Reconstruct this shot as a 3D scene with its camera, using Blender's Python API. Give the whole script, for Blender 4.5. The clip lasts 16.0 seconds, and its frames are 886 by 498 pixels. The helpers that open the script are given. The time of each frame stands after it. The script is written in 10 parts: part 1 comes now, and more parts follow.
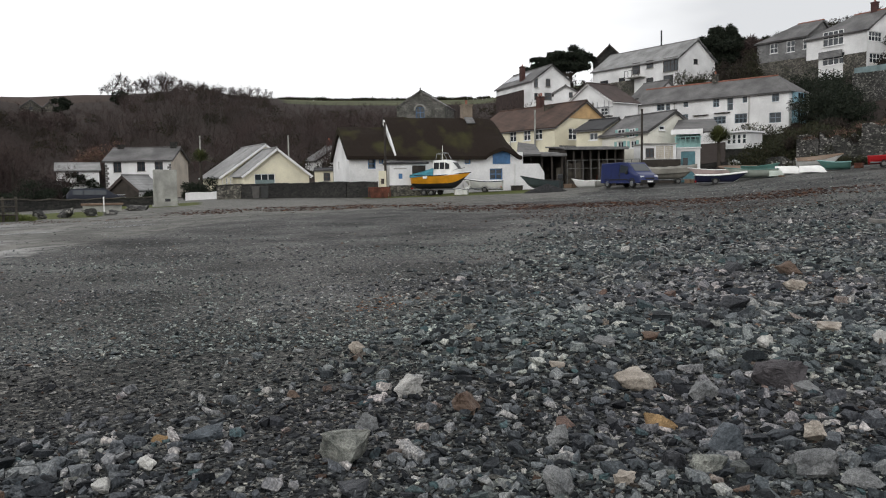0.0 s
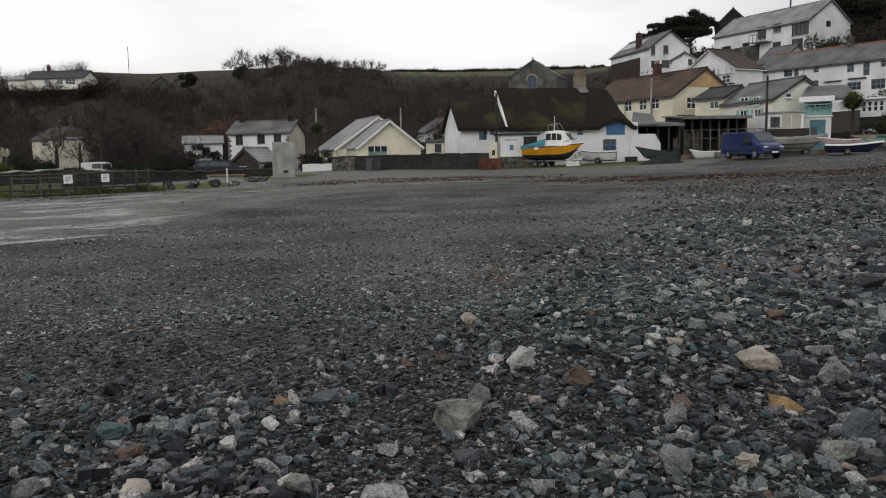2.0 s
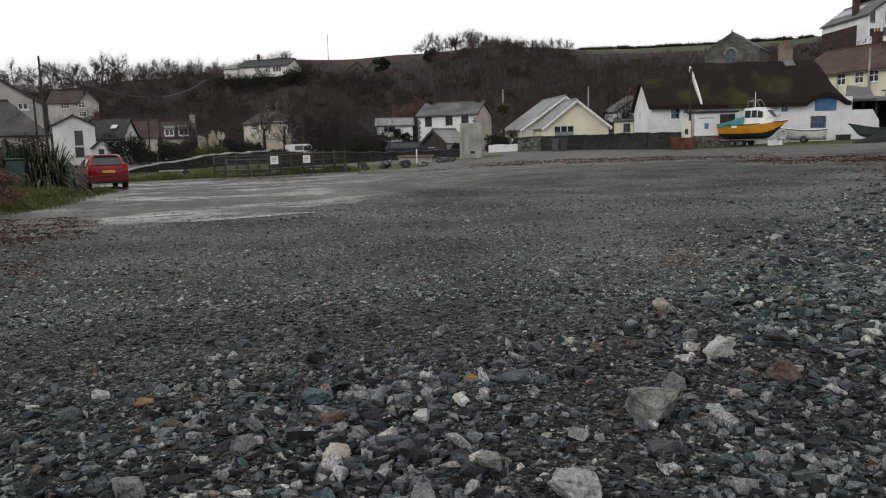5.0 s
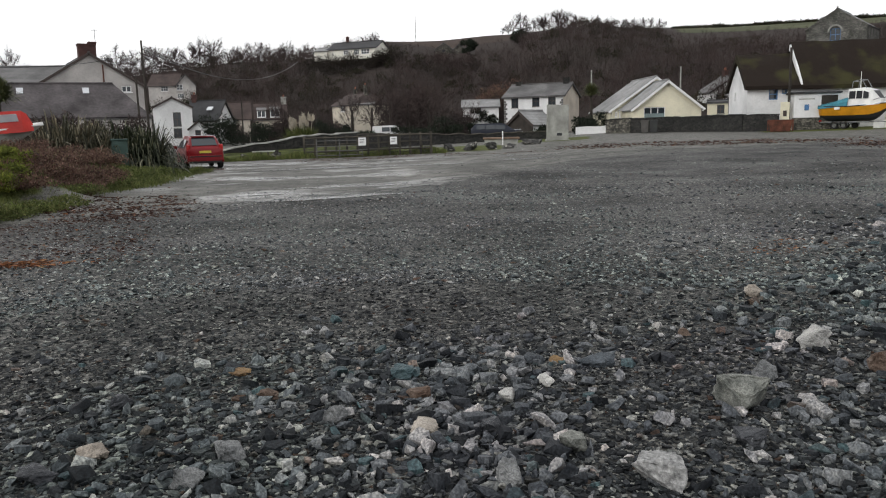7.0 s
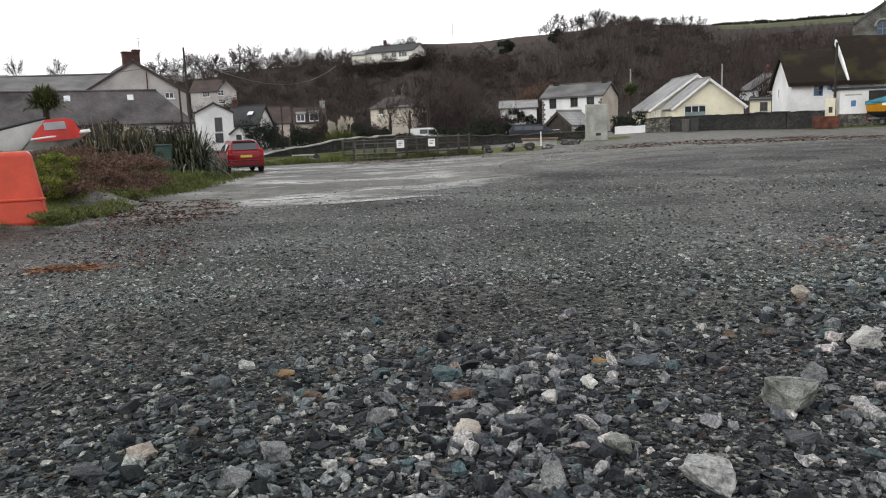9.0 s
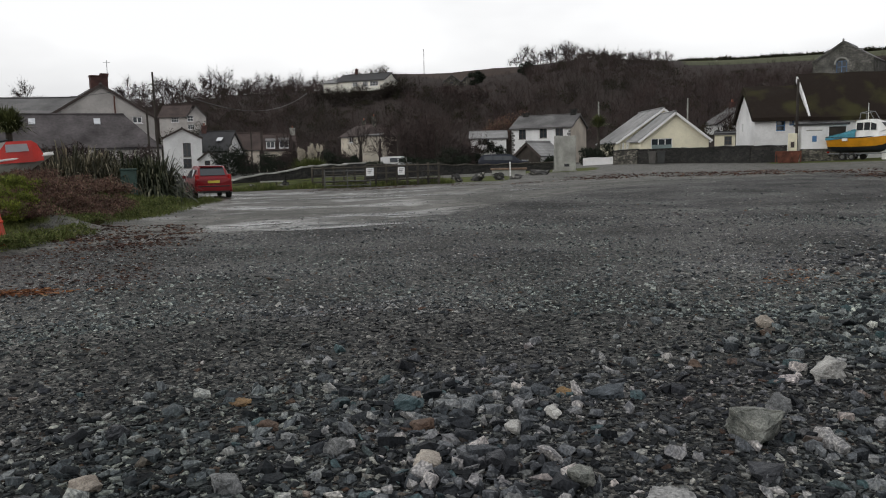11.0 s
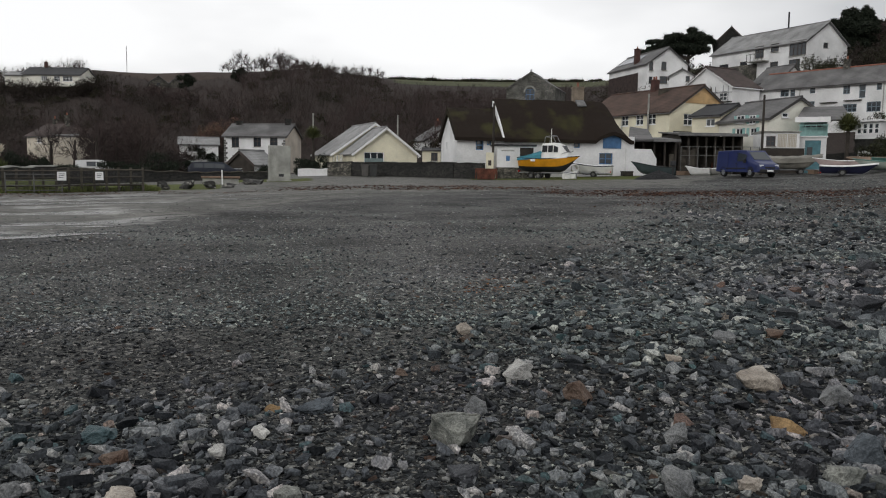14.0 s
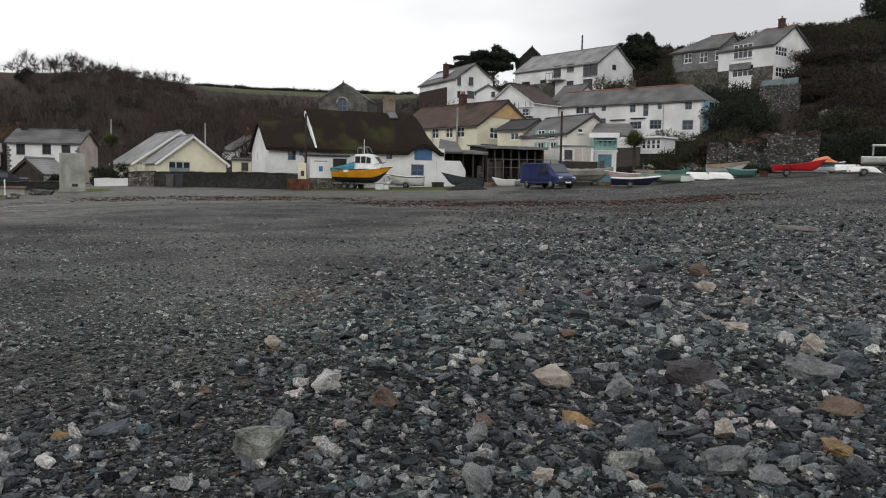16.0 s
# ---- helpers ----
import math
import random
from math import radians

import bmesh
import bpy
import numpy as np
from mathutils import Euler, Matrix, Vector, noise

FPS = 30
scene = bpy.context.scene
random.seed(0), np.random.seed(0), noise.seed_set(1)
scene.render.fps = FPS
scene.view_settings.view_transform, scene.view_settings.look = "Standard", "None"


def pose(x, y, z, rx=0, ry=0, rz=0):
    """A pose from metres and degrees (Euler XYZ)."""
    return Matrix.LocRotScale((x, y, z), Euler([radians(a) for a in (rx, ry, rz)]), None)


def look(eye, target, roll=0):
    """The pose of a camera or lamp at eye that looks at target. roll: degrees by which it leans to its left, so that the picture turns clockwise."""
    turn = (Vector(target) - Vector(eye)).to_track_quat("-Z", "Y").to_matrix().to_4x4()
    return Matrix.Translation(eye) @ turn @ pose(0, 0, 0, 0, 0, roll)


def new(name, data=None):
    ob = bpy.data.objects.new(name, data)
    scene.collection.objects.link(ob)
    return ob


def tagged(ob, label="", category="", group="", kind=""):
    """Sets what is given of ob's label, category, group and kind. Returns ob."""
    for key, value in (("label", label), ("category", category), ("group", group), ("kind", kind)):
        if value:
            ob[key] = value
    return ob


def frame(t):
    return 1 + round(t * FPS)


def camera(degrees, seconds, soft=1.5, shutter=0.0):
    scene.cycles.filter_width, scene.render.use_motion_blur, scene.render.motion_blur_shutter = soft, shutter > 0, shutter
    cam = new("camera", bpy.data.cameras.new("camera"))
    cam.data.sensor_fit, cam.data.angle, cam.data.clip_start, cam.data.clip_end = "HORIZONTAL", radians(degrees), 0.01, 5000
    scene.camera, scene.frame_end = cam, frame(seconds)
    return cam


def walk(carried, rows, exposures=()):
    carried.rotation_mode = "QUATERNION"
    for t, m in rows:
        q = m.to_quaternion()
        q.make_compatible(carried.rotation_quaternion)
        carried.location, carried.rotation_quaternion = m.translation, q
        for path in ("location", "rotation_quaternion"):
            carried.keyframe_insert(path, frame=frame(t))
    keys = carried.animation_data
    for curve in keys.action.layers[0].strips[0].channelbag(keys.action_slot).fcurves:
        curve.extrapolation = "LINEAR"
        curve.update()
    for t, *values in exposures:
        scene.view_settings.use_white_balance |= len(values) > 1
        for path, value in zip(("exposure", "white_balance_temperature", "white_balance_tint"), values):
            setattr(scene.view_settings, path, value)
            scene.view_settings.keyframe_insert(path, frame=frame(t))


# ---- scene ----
cam = camera(58.40, 16.0, soft=1.1)


def aim(x, y, z, az, pitch, roll):
    """A handheld view: place, bearing from +y to the right, tilt, lean."""
    a, p = radians(az), radians(pitch)
    return look((x, y, z), (x + math.sin(a) * math.cos(p), y + math.cos(a) * math.cos(p), z + math.sin(p)), roll)


PATH = [
    (0, 0.040, -0.079, 1.608, 33.08, -4.61, -0.97),
    (0.5, 0.033, -0.076, 1.610, 31.94, -5.07, -0.69),
    (1, 0.017, -0.065, 1.607, 29.79, -5.40, -0.93),
    (1.5, 0.019, -0.045, 1.602, 27.69, -6.08, -0.81),
    (2, 0.025, -0.038, 1.605, 25.10, -6.51, -1.09),
    (2.5, 0.018, -0.037, 1.601, 21.96, -6.65, -2.09),
    (3, 0.013, -0.040, 1.599, 20.49, -6.88, -1.72),
    (3.5, 0.008, -0.039, 1.605, 18.54, -6.98, -1.46),
    (4, -0.005, 0.014, 1.606, 15.64, -7.62, -1.78),
    (4.2, -0.007, 0.014, 1.605, 14.76, -7.62, -1.75),
    (6.3, -0.030, 0.021, 1.594, 7.45, -7.95, -1.30),
    (6.5, -0.031, 0.020, 1.593, 6.82, -8.22, -1.30),
    (7, -0.053, -0.051, 1.604, 5.65, -8.74, -1.40),
    (7.5, -0.048, -0.051, 1.598, 4.11, -8.60, -1.91),
    (8, -0.045, -0.044, 1.599, 4.24, -8.71, -2.08),
    (8.5, -0.069, -0.050, 1.604, 3.16, -8.36, -2.20),
    (8.7, -0.073, -0.054, 1.605, 2.85, -8.54, -2.17),
    (10.8, -0.031, 0.043, 1.587, 4.42, -6.92, -1.35),
    (11, -0.028, 0.034, 1.575, 5.15, -6.52, -1.30),
    (11.5, -0.031, 0.041, 1.595, 7.97, -6.61, -1.21),
    (12, -0.020, 0.066, 1.593, 10.22, -6.66, -0.86),
    (12.5, -0.004, 0.073, 1.592, 12.93, -6.68, -0.45),
    (13, 0.004, 0.068, 1.607, 16.91, -6.80, -0.28),
    (13.5, 0.024, 0.071, 1.608, 21.07, -6.56, 0.24),
    (14, 0.030, 0.080, 1.593, 25.62, -5.88, 0.70),
    (14.5, 0.051, 0.076, 1.594, 27.41, -6.29, 0.66),
    (15, 0.044, 0.046, 1.606, 30.85, -5.76, 0.43),
    (15.5, 0.051, 0.042, 1.610, 35.14, -5.67, 0.85),
    (16, 0.060, -0.003, 1.594, 38.94, -4.92, 0.96),
]
walk(cam, [(t, aim(*p)) for t, *p in PATH],
     [(0.0, -0.36), (0.5, -0.62), (1.5, -0.74), (2.5, -0.74), (3.5, -0.74), (4.2, -0.7), (6.5, -0.36), (7.5, -0.24), (8.7, 0.0), (10.8, -0.64), (12.5, -1.0), (13.5, -0.78), (14.5, -0.7), (16.0, -0.55)])

# ---------- light: thick cloud, a weak sun behind it ----------
world = bpy.data.worlds.new("overcast")
scene.world = world
world.use_nodes = True
wt = world.node_tree
bg = wt.nodes["Background"]
sky = wt.nodes.new("ShaderNodeTexSky")
sky.sky_type, sky.sun_disc = "NISHITA", False
sky.sun_elevation, sky.sun_rotation = radians(22), radians(-124)
dim = wt.nodes.new("ShaderNodeMix")
dim.data_type, dim.blend_type = "RGBA", "MULTIPLY"
dim.inputs["Factor"].default_value = 1.0
dim.inputs["B"].default_value = (0.1, 0.1, 0.1, 1)
wt.links.new(sky.outputs["Color"], dim.inputs["A"])
tc = wt.nodes.new("ShaderNodeTexCoord")
mp = wt.nodes.new("ShaderNodeMapping")
mp.inputs["Scale"].default_value = (1, 1, 3.2)
wt.links.new(tc.outputs["Generated"], mp.inputs["Vector"])
cn = wt.nodes.new("ShaderNodeTexNoise")
cn.inputs["Scale"].default_value, cn.inputs["Detail"].default_value, cn.inputs["Roughness"].default_value = 1.7, 5, 0.45
wt.links.new(mp.outputs["Vector"], cn.inputs["Vector"])
cloud = wt.nodes.new("ShaderNodeValToRGB")
cloud.color_ramp.elements[0].position, cloud.color_ramp.elements[1].position = 0.38, 0.62
cloud.color_ramp.elements[0].color, cloud.color_ramp.elements[1].color = (0.98, 0.99, 1.015, 1), (1.72, 1.72, 1.73, 1)
wt.links.new(cn.outputs["Fac"], cloud.inputs["Fac"])
cover = wt.nodes.new("ShaderNodeMix")
cover.data_type = "RGBA"
cover.inputs["Factor"].default_value = 0.94
wt.links.new(dim.outputs["Result"], cover.inputs["A"])
wt.links.new(cloud.outputs["Color"], cover.inputs["B"])
wt.links.new(cover.outputs["Result"], bg.inputs["Color"])
bg.inputs["Strength"].default_value = 1.0
sun = new("sun", bpy.data.lights.new("sun", "SUN"))
sun.data.energy, sun.data.angle, sun.data.color = 1.1, radians(25), (1, 0.98, 0.94)
sun.matrix_basis = look((-66, -44, 32), (0, 0, 0))

# ---------- terrain ----------
EYE = 1.6
AZ = (-180, -110, -60, -40, -12, 0, 14, 18, 33, 46, 52, 58, 63, 70, 90, 110, 180)
RISE = (-0.6, -0.3, 0.3, 0.2, 0.0, 0.1, 0.42, 0.6, 0.8, 1.1, 1.3, 2.0, 2.3, 2.6, 2.8, 0.5, -0.6)        # height of the beach 60 m out
HAZ = (-180, -110, -80, -40, -16, -9, -3, 2, 9, 14, 25, 36, 45, 55, 62, 68, 85, 110, 180)
HEL = (0.1, 0.1, 3.0, 3.2, 3.6, 4.5, 4.7, 5.7, 6.2, 6.3, 6.0, 6.0, 7.0, 9.0, 9.9, 10.4, 9.0, 0.1, 0.1)   # the skyline's angle
HFAR = (300, 300, 300, 300, 300, 300, 300, 300, 300, 300, 310, 310, 260, 210, 185, 180, 180, 300, 300)  # how far it lies
HNEAR = (130, 130, 150, 170, 190, 165, 142, 142, 140, 135, 108, 82, 78, 78, 74, 72, 72, 100, 130)      # where the hill begins


def ground_z(x, y):
    """Height of the ground at x, y (arrays or numbers)."""
    r = np.hypot(x, y)
    az = np.degrees(np.arctan2(x, y))
    far_z = np.interp(az, AZ, RISE)
    z = far_z * np.clip((r - 6) / 54, 0, 1.15) ** 1.3
    r0, r1 = np.interp(az, HAZ, HNEAR), np.interp(az, HAZ, HFAR)
    top = EYE + r1 * np.tan(np.radians(np.interp(az, HAZ, HEL))) - far_z
    k = np.clip((r - r0) / (r1 - r0), 0, 1)
    soft = 1 - (1 - np.minimum(k, 0.9999)) ** np.interp(az, (-5, 2, 6, 11, 16, 22, 30), (1.8, 1.8, 1.2, 1.3, 1.8, 1.25, 1.15))
    steep = np.interp(k, (0, 0.18, 0.3, 0.5, 1.0), (0, 0.14, 0.28, 0.56, 1.0))
    z = z + top * (soft + (steep - soft) * np.clip((az - 30) / 8, 0, 1))
    z = z - 0.02 * np.clip(r - r1, 0, None)
    s = lambda v: np.clip(v, 0, 1) ** 2 * (3 - 2 * np.clip(v, 0, 1))
    wob = 0.35 * np.sin(0.7 * y) + 0.25 * np.sin(1.9 * y + 1)
    bank = 0.85 * s((-6.9 + wob - x) / 2.6) * s((37 - y) / 13) * s((y - 7) / 3) * s((x + 42) / 10)
    z = z + bank * (1 + 0.08 * np.sin(2.3 * x + y))          # the hedge bank
    near = np.clip(1 - r / 60, 0, 1)
    z = z + near * (0.03 * np.sin(0.9 * x + 0.4 * y) + 0.025 * np.sin(1.7 * y - 0.6 * x + 1) + 0.012 * np.sin(4.1 * x + 2) * np.sin(3.3 * y))
    return z


def gz(x, y):
    return float(ground_z(np.float64(x), np.float64(y)))


def polar(az, r, dz=0.0):
    x, y = r * math.sin(radians(az)), r * math.cos(radians(az))
    return Vector((x, y, gz(x, y) + dz))


# ---------- materials ----------
def mat(name, colour, rough=0.7, vary=0.25, scale=3.0, fine=40.0, bump=0.15, metal=0.0, second=None, spec=0.4, course=0.0):
    """A surface with variation at two scales: patches and grain."""
    m = bpy.data.materials.new(name)
    m.use_nodes = True
    nt = m.node_tree
    b = nt.nodes["Principled BSDF"]
    b.inputs["Roughness"].default_value = rough
    b.inputs["Metallic"].default_value = metal
    b.inputs["Specular IOR Level"].default_value = spec
    geo = nt.nodes.new("ShaderNodeNewGeometry")
    n1, n2 = nt.nodes.new("ShaderNodeTexNoise"), nt.nodes.new("ShaderNodeTexNoise")
    n1.inputs["Scale"].default_value, n2.inputs["Scale"].default_value = scale, fine
    n1.inputs["Detail"].default_value, n2.inputs["Detail"].default_value = 6, 4
    for n in (n1, n2):
        nt.links.new(geo.outputs["Position"], n.inputs["Vector"])
    ramp = nt.nodes.new("ShaderNodeValToRGB")
    c2 = second or tuple(c * (1 - vary) for c in colour)
    lo, hi = tuple(c * (1 - vary * 0.6) for c in c2), tuple(min(1, c * (1 + vary * 0.35)) for c in colour)
    ramp.color_ramp.elements[0].position, ramp.color_ramp.elements[1].position = 0.3, 0.7
    ramp.color_ramp.elements[0].color, ramp.color_ramp.elements[1].color = (*lo, 1), (*hi, 1)
    nt.links.new(n1.outputs["Fac"], ramp.inputs["Fac"])
    mul = nt.nodes.new("ShaderNodeMix")
    mul.data_type, mul.blend_type = "RGBA", "MULTIPLY"
    mul.inputs["Factor"].default_value = 0.6
    g = nt.nodes.new("ShaderNodeValToRGB")
    g.color_ramp.elements[0].position, g.color_ramp.elements[1].position = 0.3, 0.65
    g.color_ramp.elements[0].color = (1 - vary, 1 - vary, 1 - vary, 1)
    nt.links.new(n2.outputs["Fac"], g.inputs["Fac"])
    nt.links.new(ramp.outputs["Color"], mul.inputs["A"])
    nt.links.new(g.outputs["Color"], mul.inputs["B"])
    out = mul.outputs["Result"]
    if course:
        sp = nt.nodes.new("ShaderNodeSeparateXYZ")
        nt.links.new(geo.outputs["Position"], sp.inputs["Vector"])
        mr = nt.nodes.new("ShaderNodeMath")
        mr.operation = "MULTIPLY"
        mr.inputs[1].default_value = 1 / course
        nt.links.new(sp.outputs["Z"], mr.inputs[0])
        fr = nt.nodes.new("ShaderNodeMath")
        fr.operation = "FRACT"
        nt.links.new(mr.outputs[0], fr.inputs[0])
        cr = nt.nodes.new("ShaderNodeValToRGB")
        cr.color_ramp.elements[0].position, cr.color_ramp.elements[1].position = 0.0, 0.3
        cr.color_ramp.elements[0].color, cr.color_ramp.elements[1].color = (0.5, 0.5, 0.5, 1), (1.12, 1.12, 1.12, 1)
        nt.links.new(fr.outputs[0], cr.inputs["Fac"])
        mm = nt.nodes.new("ShaderNodeMix")
        mm.data_type, mm.blend_type = "RGBA", "MULTIPLY"
        mm.inputs["Factor"].default_value = 1.0
        nt.links.new(out, mm.inputs["A"])
        nt.links.new(cr.outputs["Color"], mm.inputs["B"])
        out = mm.outputs["Result"]
    nt.links.new(out, b.inputs["Base Color"])
    if bump:
        bp = nt.nodes.new("ShaderNodeBump")
        bp.inputs["Strength"].default_value, bp.inputs["Distance"].default_value = bump, 0.03
        nt.links.new(n2.outputs["Fac"], bp.inputs["Height"])
        nt.links.new(bp.outputs["Normal"], b.inputs["Normal"])
    return m


def stone_mat(name, stops, rough=0.55, vein=0.0, ob_random=False, grain=60.0, spec=0.2, bump=0.5, drift=False):
    """Pebbles and boulders: each takes its own tone from the ramp, with veins and grain."""
    m = bpy.data.materials.new(name)
    m.use_nodes = True
    nt = m.node_tree
    b = nt.nodes["Principled BSDF"]
    b.inputs["Roughness"].default_value = rough
    b.inputs["Specular IOR Level"].default_value = spec
    geo = nt.nodes.new("ShaderNodeNewGeometry")
    ramp = nt.nodes.new("ShaderNodeValToRGB")
    ramp.color_ramp.interpolation = "LINEAR"
    cr = ramp.color_ramp
    while len(cr.elements) < len(stops):
        cr.elements.new(0.5)
    for e, (p, c) in zip(cr.elements, stops):
        e.position, e.color = p, (*c, 1)
    if ob_random:
        nt.links.new(nt.nodes.new("ShaderNodeObjectInfo").outputs["Random"], ramp.inputs["Fac"])
    else:
        nt.links.new(geo.outputs["Random Per Island"], ramp.inputs["Fac"])
    n = nt.nodes.new("ShaderNodeTexNoise")
    n.inputs["Scale"].default_value, n.inputs["Detail"].default_value, n.inputs["Distortion"].default_value = grain * 0.3, 8, 1.2
    nt.links.new(geo.outputs["Position"], n.inputs["Vector"])
    v = nt.nodes.new("ShaderNodeValToRGB")
    v.color_ramp.elements[0].position, v.color_ramp.elements[1].position = 0.35, 0.7
    v.color_ramp.elements[0].color, v.color_ramp.elements[1].color = (0.55, 0.57, 0.6, 1), (1.35, 1.33, 1.28, 1)
    nt.links.new(n.outputs["Fac"], v.inputs["Fac"])
    mul = nt.nodes.new("ShaderNodeMix")
    mul.data_type, mul.blend_type = "RGBA", "MULTIPLY"
    mul.inputs["Factor"].default_value = 0.9
    nt.links.new(ramp.outputs["Color"], mul.inputs["A"])
    nt.links.new(v.outputs["Color"], mul.inputs["B"])
    n2 = nt.nodes.new("ShaderNodeTexNoise")
    n2.inputs["Scale"].default_value, n2.inputs["Detail"].default_value = grain, 5
    nt.links.new(geo.outputs["Position"], n2.inputs["Vector"])
    out = mul.outputs["Result"]
    if vein:
        wv = nt.nodes.new("ShaderNodeTexWave")
        wv.inputs["Scale"].default_value, wv.inputs["Distortion"].default_value, wv.inputs["Detail"].default_value, wv.inputs["Detail Scale"].default_value = 9, 14, 5, 2.5
        nt.links.new(geo.outputs["Position"], wv.inputs["Vector"])
        wr = nt.nodes.new("ShaderNodeValToRGB")
        wr.color_ramp.elements[0].position, wr.color_ramp.elements[1].position = 0.05, 0.95
        wr.color_ramp.elements[0].color, wr.color_ramp.elements[1].color = (1 - vein, 1 - vein, 1 - vein, 1), (1 + vein * 1.6, 1 + vein * 1.6, 1 + vein * 1.5, 1)
        nt.links.new(wv.outputs["Fac"], wr.inputs["Fac"])
        gr = nt.nodes.new("ShaderNodeValToRGB")
        gr.color_ramp.elements[0].position, gr.color_ramp.elements[1].position = 0.36, 0.64
        gr.color_ramp.elements[0].color, gr.color_ramp.elements[1].color = (0.68, 0.68, 0.69, 1), (1.35, 1.35, 1.34, 1)
        nt.links.new(n2.outputs["Fac"], gr.inputs["Fac"])
        for tex in (wr, gr):
            mm = nt.nodes.new("ShaderNodeMix")
            mm.data_type, mm.blend_type = "RGBA", "MULTIPLY"
            mm.inputs["Factor"].default_value = 1.0
            nt.links.new(out, mm.inputs["A"])
            nt.links.new(tex.outputs["Color"], mm.inputs["B"])
            out = mm.outputs["Result"]
    if drift:
        dn = nt.nodes.new("ShaderNodeTexNoise")
        dn.inputs["Scale"].default_value, dn.inputs["Detail"].default_value = 0.22, 2
        nt.links.new(geo.outputs["Position"], dn.inputs["Vector"])
        dr = nt.nodes.new("ShaderNodeValToRGB")
        dr.color_ramp.elements[0].position, dr.color_ramp.elements[1].position = 0.42, 0.58
        dr.color_ramp.elements[0].color, dr.color_ramp.elements[1].color = (0.96, 1.01, 1.0, 1), (1.05, 0.98, 1.03, 1)
        nt.links.new(dn.outputs["Fac"], dr.inputs["Fac"])
        mm = nt.nodes.new("ShaderNodeMix")
        mm.data_type, mm.blend_type = "RGBA", "MULTIPLY"
        mm.inputs["Factor"].default_value = 1.0
        nt.links.new(out, mm.inputs["A"])
        nt.links.new(dr.outputs["Color"], mm.inputs["B"])
        out = mm.outputs["Result"]
    nt.links.new(out, b.inputs["Base Color"])
    bp = nt.nodes.new("ShaderNodeBump")
    bp.inputs["Strength"].default_value, bp.inputs["Distance"].default_value = bump, 0.012
    nt.links.new(n2.outputs["Fac"], bp.inputs["Height"])
    nt.links.new(bp.outputs["Normal"], b.inputs["Normal"])
    return m


def rubble_mat(name, tones, mortar, scale=3.2, rough=0.85):
    """Irregular stonework: every stone its own tone, sunk joints."""
    m = bpy.data.materials.new(name)
    m.use_nodes = True
    nt = m.node_tree
    b = nt.nodes["Principled BSDF"]
    b.inputs["Roughness"].default_value = rough
    geo = nt.nodes.new("ShaderNodeNewGeometry")
    mp = nt.nodes.new("ShaderNodeMapping")
    mp.inputs["Scale"].default_value = (1, 1, 1.7)
    nt.links.new(geo.outputs["Position"], mp.inputs["Vector"])
    v, e = nt.nodes.new("ShaderNodeTexVoronoi"), nt.nodes.new("ShaderNodeTexVoronoi")
    e.feature = "DISTANCE_TO_EDGE"
    for q in (v, e):
        q.inputs["Scale"].default_value = scale
        nt.links.new(mp.outputs["Vector"], q.inputs["Vector"])
    sep = nt.nodes.new("ShaderNodeSeparateColor")
    nt.links.new(v.outputs["Color"], sep.inputs["Color"])
    r = nt.nodes.new("ShaderNodeValToRGB")
    while len(r.color_ramp.elements) < len(tones):
        r.color_ramp.elements.new(0.5)
    for el, (p, c) in zip(r.color_ramp.elements, tones):
        el.position, el.color = p, (*c, 1)
    nt.links.new(sep.outputs["Red"], r.inputs["Fac"])
    jr = nt.nodes.new("ShaderNodeMapRange")
    jr.inputs["From Min"].default_value, jr.inputs["From Max"].default_value = 0.02, 0.09
    nt.links.new(e.outputs["Distance"], jr.inputs["Value"])
    mx = nt.nodes.new("ShaderNodeMix")
    mx.data_type = "RGBA"
    mx.inputs["A"].default_value = (*mortar, 1)
    nt.links.new(jr.outputs["Result"], mx.inputs["Factor"])
    nt.links.new(r.outputs["Color"], mx.inputs["B"])
    n = nt.nodes.new("ShaderNodeTexNoise")
    n.inputs["Scale"].default_value, n.inputs["Detail"].default_value = 0.7, 6
    nt.links.new(geo.outputs["Position"], n.inputs["Vector"])
    g = nt.nodes.new("ShaderNodeValToRGB")
    g.color_ramp.elements[0].position, g.color_ramp.elements[1].position = 0.35, 0.65
    g.color_ramp.elements[0].color, g.color_ramp.elements[1].color = (0.45, 0.47, 0.42, 1), (1.15, 1.13, 1.1, 1)
    nt.links.new(n.outputs["Fac"], g.inputs["Fac"])
    ml = nt.nodes.new("ShaderNodeMix")
    ml.data_type, ml.blend_type = "RGBA", "MULTIPLY"
    ml.inputs["Factor"].default_value = 1.0
    nt.links.new(mx.outputs["Result"], ml.inputs["A"])
    nt.links.new(g.outputs["Color"], ml.inputs["B"])
    nt.links.new(ml.outputs["Result"], b.inputs["Base Color"])
    bp = nt.nodes.new("ShaderNodeBump")
    bp.inputs["Strength"].default_value, bp.inputs["Distance"].default_value = 1.0, 0.06
    nt.links.new(jr.outputs["Result"], bp.inputs["Height"])
    nt.links.new(bp.outputs["Normal"], b.inputs["Normal"])
    return m


